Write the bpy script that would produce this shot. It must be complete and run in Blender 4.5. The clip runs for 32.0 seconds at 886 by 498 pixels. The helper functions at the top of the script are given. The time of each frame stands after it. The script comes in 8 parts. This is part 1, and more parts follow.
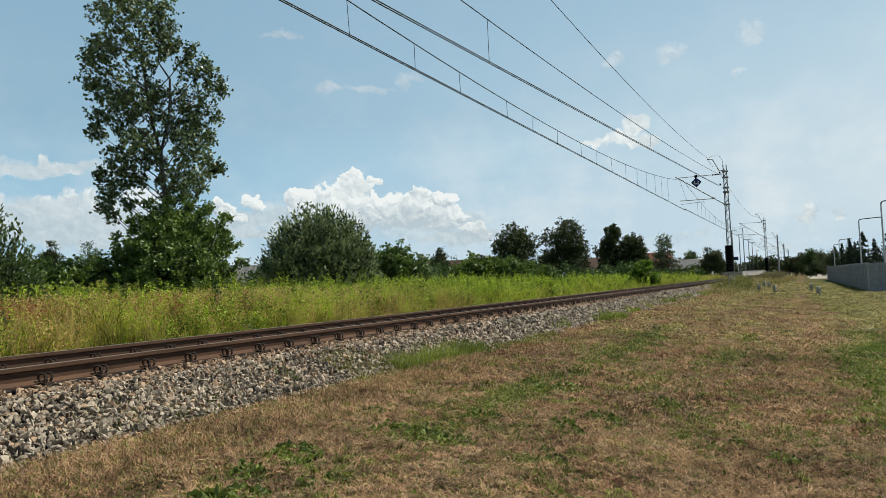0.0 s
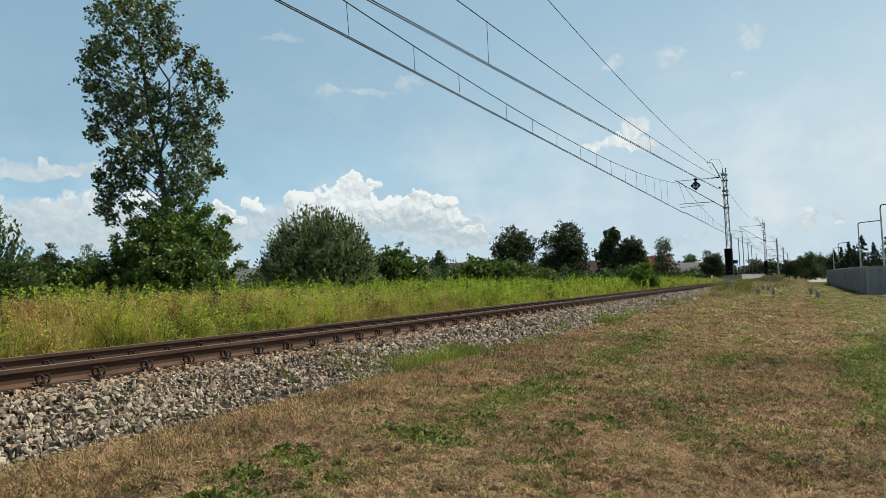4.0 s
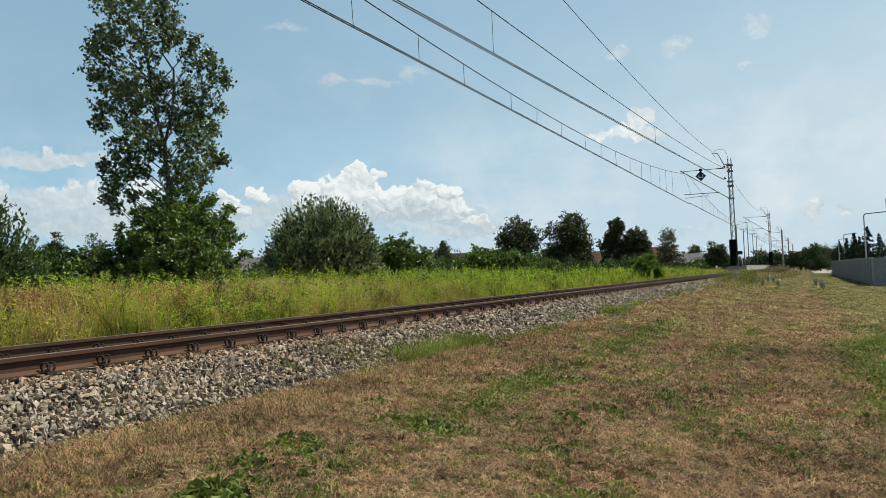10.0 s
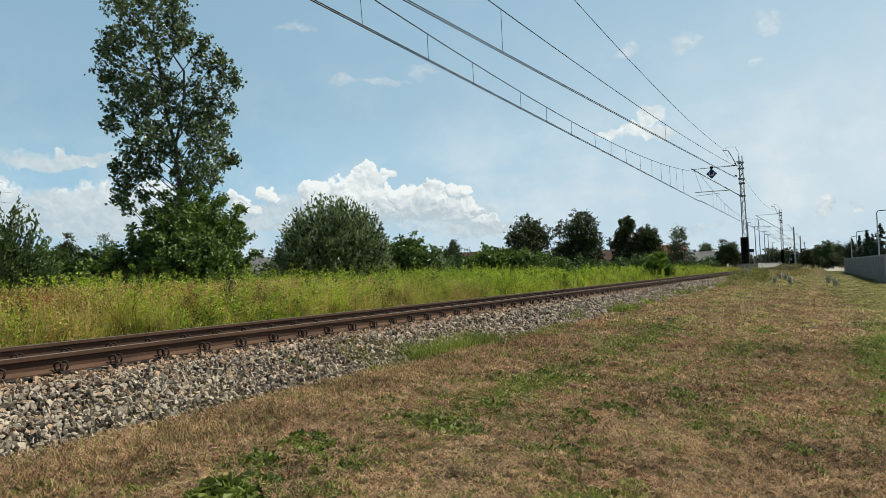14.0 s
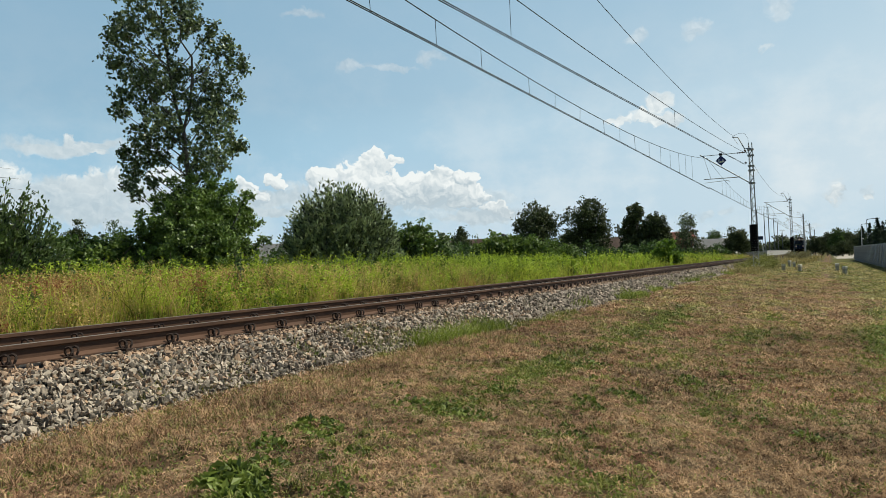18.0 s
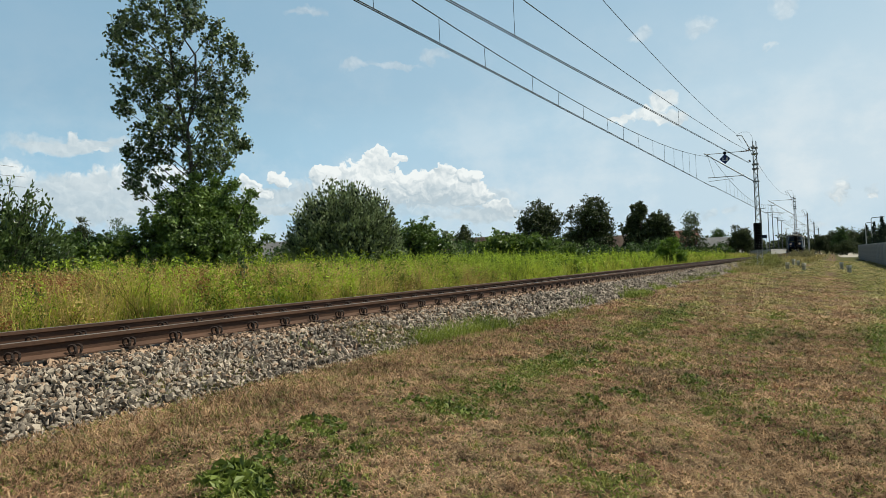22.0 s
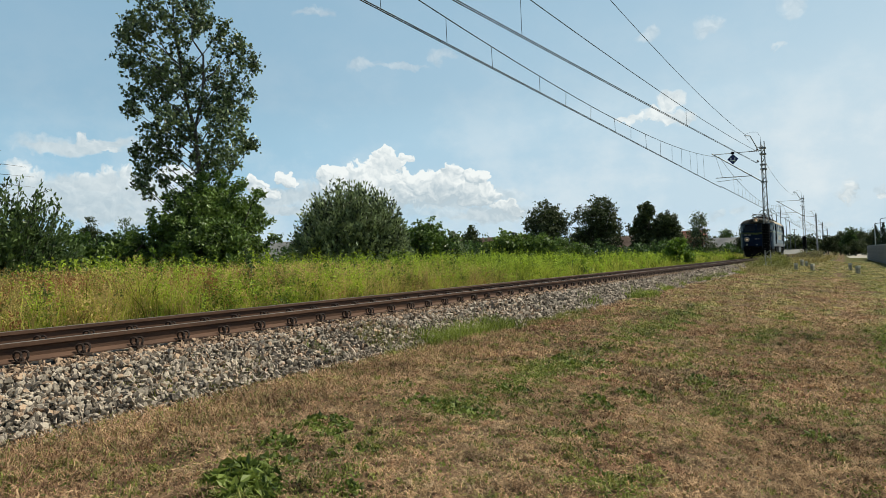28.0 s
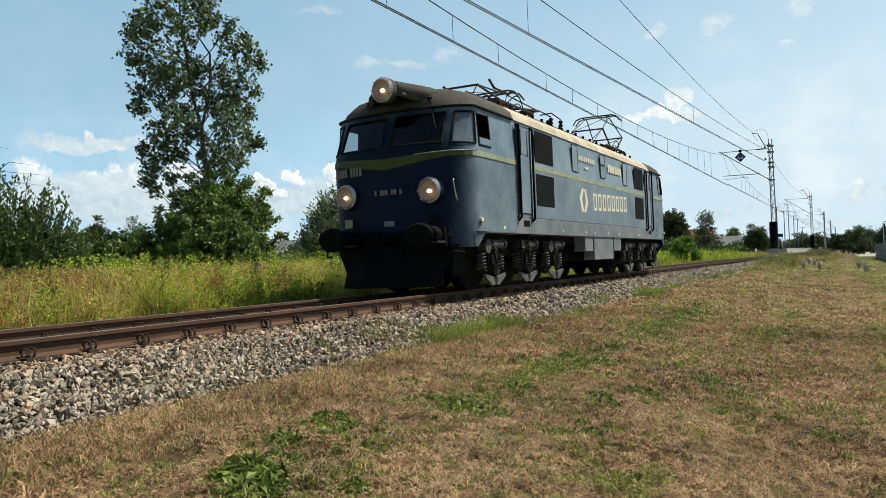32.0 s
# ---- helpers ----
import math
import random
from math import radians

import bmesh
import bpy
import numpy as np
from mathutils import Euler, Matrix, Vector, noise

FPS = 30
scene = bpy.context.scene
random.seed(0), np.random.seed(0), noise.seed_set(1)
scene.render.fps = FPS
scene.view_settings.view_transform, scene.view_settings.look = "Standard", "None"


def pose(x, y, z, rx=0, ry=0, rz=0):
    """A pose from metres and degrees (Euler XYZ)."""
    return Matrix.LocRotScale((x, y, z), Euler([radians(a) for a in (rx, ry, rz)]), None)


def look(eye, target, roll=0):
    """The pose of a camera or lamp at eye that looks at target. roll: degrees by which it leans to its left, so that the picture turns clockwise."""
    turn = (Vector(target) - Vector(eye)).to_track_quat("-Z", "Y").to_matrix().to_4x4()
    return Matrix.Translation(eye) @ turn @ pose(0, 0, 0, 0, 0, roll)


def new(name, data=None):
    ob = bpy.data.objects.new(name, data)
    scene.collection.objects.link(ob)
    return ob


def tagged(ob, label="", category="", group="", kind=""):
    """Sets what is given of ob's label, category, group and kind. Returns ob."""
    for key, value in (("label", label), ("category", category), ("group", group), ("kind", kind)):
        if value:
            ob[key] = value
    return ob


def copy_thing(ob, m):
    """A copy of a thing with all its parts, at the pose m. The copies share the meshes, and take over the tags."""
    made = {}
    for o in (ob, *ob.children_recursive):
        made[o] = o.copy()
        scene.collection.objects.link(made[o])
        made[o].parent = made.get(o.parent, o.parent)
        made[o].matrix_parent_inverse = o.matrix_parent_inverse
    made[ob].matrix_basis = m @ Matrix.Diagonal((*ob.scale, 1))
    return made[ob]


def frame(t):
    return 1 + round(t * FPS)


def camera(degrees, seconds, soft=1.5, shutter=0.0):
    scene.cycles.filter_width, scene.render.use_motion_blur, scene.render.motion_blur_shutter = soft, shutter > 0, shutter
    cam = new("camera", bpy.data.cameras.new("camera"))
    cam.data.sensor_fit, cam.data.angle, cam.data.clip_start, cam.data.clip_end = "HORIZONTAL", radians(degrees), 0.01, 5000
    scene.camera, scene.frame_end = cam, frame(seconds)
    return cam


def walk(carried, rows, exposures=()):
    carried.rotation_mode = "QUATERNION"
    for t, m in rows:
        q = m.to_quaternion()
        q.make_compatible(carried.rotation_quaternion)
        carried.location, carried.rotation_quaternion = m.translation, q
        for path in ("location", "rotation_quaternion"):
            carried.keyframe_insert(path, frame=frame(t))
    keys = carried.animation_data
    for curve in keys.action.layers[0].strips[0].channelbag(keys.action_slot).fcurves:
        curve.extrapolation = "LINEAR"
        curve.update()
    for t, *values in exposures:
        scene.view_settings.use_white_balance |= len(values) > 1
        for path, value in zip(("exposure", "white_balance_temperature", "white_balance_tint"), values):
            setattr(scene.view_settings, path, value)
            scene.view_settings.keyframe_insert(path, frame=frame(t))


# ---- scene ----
cam = camera(60.2, 32.0, soft=0.3)
PATH = [
    (0, (-0.0016, 0.0069, 1.1603), (-8.4844, 18.0934, 2.1204), -2.569),
    (0.5, (-0.0015, 0.0084, 1.1599), (-8.4726, 18.0980, 2.1643), -2.568),
    (1, (-0.0010, 0.0099, 1.1587), (-8.4685, 18.1016, 2.1558), -2.553),
    (1.5, (-0.0004, 0.0117, 1.1568), (-8.4797, 18.0973, 2.1623), -2.573),
    (2, (0.0001, 0.0140, 1.1547), (-8.4669, 18.1057, 2.1543), -2.499),
    (2.5, (-0.0002, 0.0166, 1.1530), (-8.4672, 18.1072, 2.1721), -2.500),
    (3, (-0.0012, 0.0186, 1.1522), (-8.4549, 18.1152, 2.1755), -2.500),
    (3.5, (-0.0023, 0.0195, 1.1519), (-8.4698, 18.1092, 2.1852), -2.476),
    (5.5, (-0.0010, 0.0198, 1.1481), (-8.4437, 18.1210, 2.1805), -2.457),
    (6, (-0.0011, 0.0202, 1.1473), (-8.4331, 18.1261, 2.1848), -2.416),
    (6.5, (-0.0014, 0.0201, 1.1467), (-8.4489, 18.1192, 2.1776), -2.402),
    (7, (-0.0021, 0.0195, 1.1464), (-8.4293, 18.1293, 2.1542), -2.417),
    (7.5, (-0.0029, 0.0190, 1.1462), (-8.4305, 18.1291, 2.1461), -2.388),
    (8, (-0.0034, 0.0195, 1.1458), (-8.4551, 18.1194, 2.1270), -2.404),
    (8.5, (-0.0036, 0.0213, 1.1452), (-8.4665, 18.1194, 2.0602), -2.371),
    (9, (-0.0036, 0.0239, 1.1448), (-8.4866, 18.1156, 1.9991), -2.360),
    (9.5, (-0.0034, 0.0261, 1.1446), (-8.5487, 18.0895, 1.9765), -2.305),
    (10, (-0.0030, 0.0271, 1.1443), (-8.5817, 18.0768, 1.9273), -2.309),
    (10.5, (-0.0023, 0.0271, 1.1436), (-8.6626, 18.0382, 1.9184), -2.328),
    (11, (-0.0018, 0.0272, 1.1425), (-8.7301, 18.0057, 1.9104), -2.384),
    (11.5, (-0.0016, 0.0277, 1.1412), (-8.7804, 17.9807, 1.9284), -2.519),
    (12, (-0.0019, 0.0282, 1.1401), (-8.7926, 17.9761, 1.9100), -2.495),
    (12.5, (-0.0025, 0.0283, 1.1394), (-8.7896, 17.9776, 1.9213), -2.540),
    (13, (-0.0033, 0.0280, 1.1388), (-8.7842, 17.9808, 1.9090), -2.488),
    (13.5, (-0.0039, 0.0271, 1.1381), (-8.7997, 17.9727, 1.9057), -2.516),
    (14, (-0.0042, 0.0258, 1.1376), (-8.8177, 17.9626, 1.9089), -2.520),
    (14.5, (-0.0044, 0.0246, 1.1372), (-8.8818, 17.9309, 1.8812), -2.485),
    (16.5, (-0.0083, 0.0285, 1.1343), (-8.9404, 17.9136, 1.7203), -2.444),
    (17, (-0.0080, 0.0290, 1.1342), (-8.9953, 17.8881, 1.6653), -2.436),
    (17.5, (-0.0073, 0.0287, 1.1342), (-9.0090, 17.8820, 1.6120), -2.392),
    (18, (-0.0067, 0.0276, 1.1342), (-9.0182, 17.8770, 1.5724), -2.402),
    (18.5, (-0.0065, 0.0266, 1.1341), (-9.0398, 17.8651, 1.5667), -2.371),
    (19, (-0.0066, 0.0264, 1.1340), (-9.0855, 17.8421, 1.5534), -2.378),
    (19.5, (-0.0064, 0.0269, 1.1343), (-9.1025, 17.8337, 1.5545), -2.358),
    (20, (-0.0061, 0.0275, 1.1352), (-9.0965, 17.8375, 1.5491), -2.385),
    (20.5, (-0.0060, 0.0283, 1.1364), (-9.1025, 17.8352, 1.5447), -2.400),
    (21, (-0.0062, 0.0295, 1.1372), (-9.0971, 17.8392, 1.5503), -2.361),
    (21.5, (-0.0064, 0.0315, 1.1371), (-9.1003, 17.8400, 1.5330), -2.364),
    (22, (-0.0065, 0.0335, 1.1363), (-9.0979, 17.8434, 1.5308), -2.329),
    (22.5, (-0.0065, 0.0349, 1.1353), (-9.0928, 17.8471, 1.5409), -2.373),
    (23, (-0.0067, 0.0357, 1.1344), (-9.0925, 17.8481, 1.5441), -2.359),
    (23.5, (-0.0069, 0.0362, 1.1339), (-9.0867, 17.8517, 1.5427), -2.343),
    (24, (-0.0069, 0.0363, 1.1337), (-9.0848, 17.8527, 1.5413), -2.346),
    (24.5, (-0.0067, 0.0359, 1.1338), (-9.0955, 17.8469, 1.5385), -2.309),
    (25, (-0.0066, 0.0352, 1.1341), (-9.0959, 17.8458, 1.5423), -2.309),
    (25.5, (-0.0064, 0.0345, 1.1346), (-9.1154, 17.8352, 1.5344), -2.295),
    (27.5, (-0.0054, 0.0345, 1.1329), (-9.2235, 17.7789, 1.5372), -2.245),
    (28, (-0.0033, 0.0335, 1.1333), (-9.2557, 17.7600, 1.5408), -2.249),
    (28.5, (-0.0014, 0.0325, 1.1337), (-9.2685, 17.7512, 1.5431), -2.223),
    (29, (-0.0005, 0.0319, 1.1339), (-9.2690, 17.7499, 1.5419), -2.230),
    (29.5, (-0.0010, 0.0325, 1.1335), (-9.2804, 17.7448, 1.5422), -2.257),
    (30, (-0.0027, 0.0348, 1.1323), (-9.3162, 17.7290, 1.5452), -2.251),
    (30.5, (-0.0046, 0.0384, 1.1305), (-9.3230, 17.7302, 1.5399), -2.206),
    (31, (-0.0062, 0.0424, 1.1284), (-9.3648, 17.7136, 1.5099), -2.238),
    (31.5, (-0.0072, 0.0456, 1.1264), (-9.3972, 17.7005, 1.4910), -2.231),
    (32, (-0.0077, 0.0477, 1.1250), (-9.4090, 17.6965, 1.4942), -2.222),
]
walk(cam, [(t, look(eye, target, roll)) for t, eye, target, roll in PATH], [(0, 0.04, 7050, 2), (14, 0.07, 7050, 2), (30.6, 0.11, 7050, 2), (32, 0.29, 7050, 2)])

# ---- light ----
SUN_AZ, SUN_EL = radians(47), radians(58)      # from +y towards +x
world = bpy.data.worlds.new("sky")
scene.world = world
world.use_nodes = True
wn, wl = world.node_tree.nodes, world.node_tree.links
sky = wn.new("ShaderNodeTexSky")
sky.sky_type = "NISHITA"
sky.sun_disc = False
sky.sun_elevation, sky.sun_rotation = SUN_EL, SUN_AZ
sky.air_density, sky.dust_density, sky.ozone_density = 1.0, 0.25, 1.4
wl.new(sky.outputs[0], wn["Background"].inputs[0])
wn["Background"].inputs[1].default_value = 0.092
sun = new("sun", bpy.data.lights.new("sun", "SUN"))
sun.data.energy, sun.data.angle, sun.data.color = 5.0, radians(0.55), (1.0, 0.95, 0.87)
sun.matrix_world = look((0, 0, 0), (-math.sin(SUN_AZ) * math.cos(SUN_EL), -math.cos(SUN_AZ) * math.cos(SUN_EL), -math.sin(SUN_EL)))

# ---- plan ----
TC = -7.151            # middle of the track
RAIL = 0.7535          # from it to the middle of a rail
TOP = 0.60             # top of the rails
rng = np.random.default_rng(7)


def land(x):
    """Height of the ground: the track's bed, a mown strip that falls away from it, a raised meadow beyond."""
    return np.interp(x, [-400, -30, -14, -10.2, -9.4, -5.0, -3.5, 0.0, 4.0], [0.4, 0.5, 0.42, 0.30, 0.0, 0.0, -0.08, -0.45, -0.60])


def relief(x, y):
    """Unevenness of the mown strip, at four sizes."""
    x, y = np.asarray(x, float), np.asarray(y, float)
    q = 0.022 * np.sin(1.1 * x + 0.55 * y + 0.4) * np.sin(0.8 * x - 0.62 * y) + 0.012 * np.sin(3.1 * x + 1.3 * y) * np.sin(2.2 * y - 1.7 * x + 1.0)
    q = q + 0.010 * np.sin(7.3 * x + 4.1 * y + 2.0) * np.sin(6.2 * y - 5.4 * x) + 0.006 * np.sin(17.0 * x - 6.0 * y) * np.sin(15.0 * y + 9.0 * x + 0.7)
    return q * np.clip((x + 5.1) / 0.8, 0, 1) * (np.abs(y) < 320)


# ---- materials ----
def surface(name, a, b, scale=6.0, rough=0.8, bump=0.2, metal=0.0, fine=60.0, island=0.0, spec=0.3, per=0.0, stretch=(1, 1, 1), clump=0.0, clump_scale=1.5):
    """Two colours mixed by noise at two scales, with a fine relief. island, per: how far pieces or objects differ; clump: how far patches differ."""
    m = bpy.data.materials.new(name)
    m.use_nodes = True
    n, l = m.node_tree.nodes, m.node_tree.links
    p = n["Principled BSDF"]
    co, mp = n.new("ShaderNodeTexCoord"), n.new("ShaderNodeMapping")
    mp.inputs["Scale"].default_value = stretch
    l.new(co.outputs["Object"], mp.inputs[0])
    n1, n2 = n.new("ShaderNodeTexNoise"), n.new("ShaderNodeTexNoise")
    n1.inputs["Scale"].default_value, n1.inputs["Detail"].default_value = scale, 6
    n2.inputs["Scale"].default_value, n2.inputs["Detail"].default_value = fine, 3
    l.new(mp.outputs[0], n1.inputs["Vector"]), l.new(mp.outputs[0], n2.inputs["Vector"])
    add = n.new("ShaderNodeMath")
    add.operation = "MULTIPLY_ADD"
    add.inputs[1].default_value = 0.45
    l.new(n2.outputs[0], add.inputs[0]), l.new(n1.outputs[0], add.inputs[2])
    last = add.outputs[0]
    for amount, node, out in ((island, "ShaderNodeNewGeometry", "Random Per Island"), (per, "ShaderNodeObjectInfo", "Random")):
        if amount:
            g = n.new(node)
            more = n.new("ShaderNodeMath")
            more.operation = "MULTIPLY_ADD"
            more.inputs[1].default_value = amount
            l.new(g.outputs[out], more.inputs[0]), l.new(last, more.inputs[2])
            last = more.outputs[0]
    if clump:
        n3, more = n.new("ShaderNodeTexNoise"), n.new("ShaderNodeMath")
        n3.inputs["Scale"].default_value, n3.inputs["Detail"].default_value = clump_scale, 4
        more.operation = "MULTIPLY_ADD"
        more.inputs[1].default_value = clump
        l.new(mp.outputs[0], n3.inputs["Vector"]), l.new(n3.outputs[0], more.inputs[0]), l.new(last, more.inputs[2])
        last = more.outputs[0]
    top = 0.45 + 0.5 * (island + per)
    ramp = n.new("ShaderNodeMapRange")
    ramp.inputs["From Min"].default_value, ramp.inputs["From Max"].default_value = 0.42 + 0.24 * (island + per) + 0.5 * clump, 0.55 + top + 0.5 * clump
    l.new(last, ramp.inputs["Value"])
    mix = n.new("ShaderNodeMix")
    mix.data_type = "RGBA"
    mix.inputs["A"].default_value, mix.inputs["B"].default_value = (*a, 1), (*b, 1)
    l.new(ramp.outputs[0], mix.inputs["Factor"]), l.new(mix.outputs["Result"], p.inputs["Base Color"])
    p.inputs["Roughness"].default_value, p.inputs["Metallic"].default_value = rough, metal
    p.inputs["Specular IOR Level"].default_value = spec
    if bump:
        bm_ = n.new("ShaderNodeBump")
        bm_.inputs["Strength"].default_value, bm_.inputs["Distance"].default_value = bump, 0.02
        l.new(add.outputs[0], bm_.inputs["Height"]), l.new(bm_.outputs[0], p.inputs["Normal"])
    return m


def foliage(name, a, b, through_light=0.35, rough=0.55, spec=0.35, island=0.7, clump=1.0, clump_scale=1.5):
    """Leaves or blades: each piece and each patch has its own shade between two colours, and some light comes through."""
    m = surface(name, a, b, scale=0.8, rough=rough, bump=0, fine=4.0, island=island, spec=spec, clump=clump, clump_scale=clump_scale)
    n, l = m.node_tree.nodes, m.node_tree.links
    p, out = n["Principled BSDF"], n["Material Output"]
    tr, mx = n.new("ShaderNodeBsdfTranslucent"), n.new("ShaderNodeMixShader")
    mx.inputs[0].default_value = through_light
    l.new(p.inputs["Base Color"].links[0].from_socket, tr.inputs[0])
    l.new(p.outputs[0], mx.inputs[1]), l.new(tr.outputs[0], mx.inputs[2]), l.new(mx.outputs[0], out.inputs[0])
    return m


def ground_material():
    """Soil under straw, and green where the attribute "green" says that grass grows."""
    m = surface("mown_ground", (0.040, 0.025, 0.015), (0.21, 0.135, 0.080), scale=7, rough=0.95, bump=1.0, fine=55, spec=0.08)
    n, l = m.node_tree.nodes, m.node_tree.links
    p = n["Principled BSDF"]
    straw = p.inputs["Base Color"].links[0].from_socket
    at, edge = n.new("ShaderNodeAttribute"), n.new("ShaderNodeMapRange")
    at.attribute_name = "green"
    ns = n.new("ShaderNodeTexNoise")
    co = n.new("ShaderNodeTexCoord")
    ns.inputs["Scale"].default_value, ns.inputs["Detail"].default_value = 5.0, 8
    l.new(co.outputs["Object"], ns.inputs["Vector"])
    sm = n.new("ShaderNodeMath")
    sm.operation = "MULTIPLY_ADD"
    sm.inputs[1].default_value = 0.9
    l.new(ns.outputs[0], sm.inputs[0]), l.new(at.outputs["Fac"], sm.inputs[2]), l.new(sm.outputs[0], edge.inputs["Value"])
    edge.inputs["From Min"].default_value, edge.inputs["From Max"].default_value = 0.72, 1.05
    green, mix = n.new("ShaderNodeMix"), n.new("ShaderNodeMix")
    green.data_type = mix.data_type = "RGBA"
    green.inputs["A"].default_value, green.inputs["B"].default_value = (0.028, 0.032, 0.010, 1), (0.12, 0.115, 0.035, 1)
    n2 = n.new("ShaderNodeTexNoise")
    n2.inputs["Scale"].default_value, n2.inputs["Detail"].default_value = 18.0, 6
    l.new(co.outputs["Object"], n2.inputs["Vector"]), l.new(n2.outputs[0], green.inputs["Factor"])
    l.new(straw, mix.inputs["A"]), l.new(green.outputs["Result"], mix.inputs["B"]), l.new(edge.outputs[0], mix.inputs["Factor"])
    l.new(mix.outputs["Result"], p.inputs["Base Color"])
    return m


def greenness(x, y):
    """How green the mown strip is: bands along the track, and the side away from it."""
    x, y = np.asarray(x, float), np.asarray(y, float)
    q = np.array([noise.noise(Vector((a * 1.1, b * 0.45, 2))) * 0.6 + noise.noise(Vector((a * 3.1, b * 2.2, 7))) * 0.35 for a, b in zip(x.ravel(), y.ravel())]).reshape(x.shape)
    band = 0.50 * np.exp(-((x + 3.05) / 0.34) ** 2) + 0.26 * np.exp(-((x + 1.25) / 0.4) ** 2) - 0.15 * np.exp(-((x + 0.2) / 0.5) ** 2) + 0.50 / (1 + np.exp(-np.clip(x - 0.45, -20, 20) * 4)) + 0.35 / (1 + np.exp(-np.clip(x - 1.1, -20, 20) * 6))
    return q * 1.0 + band + 0.4 * np.clip((y - 20) / 35, 0, 1) - 0.05


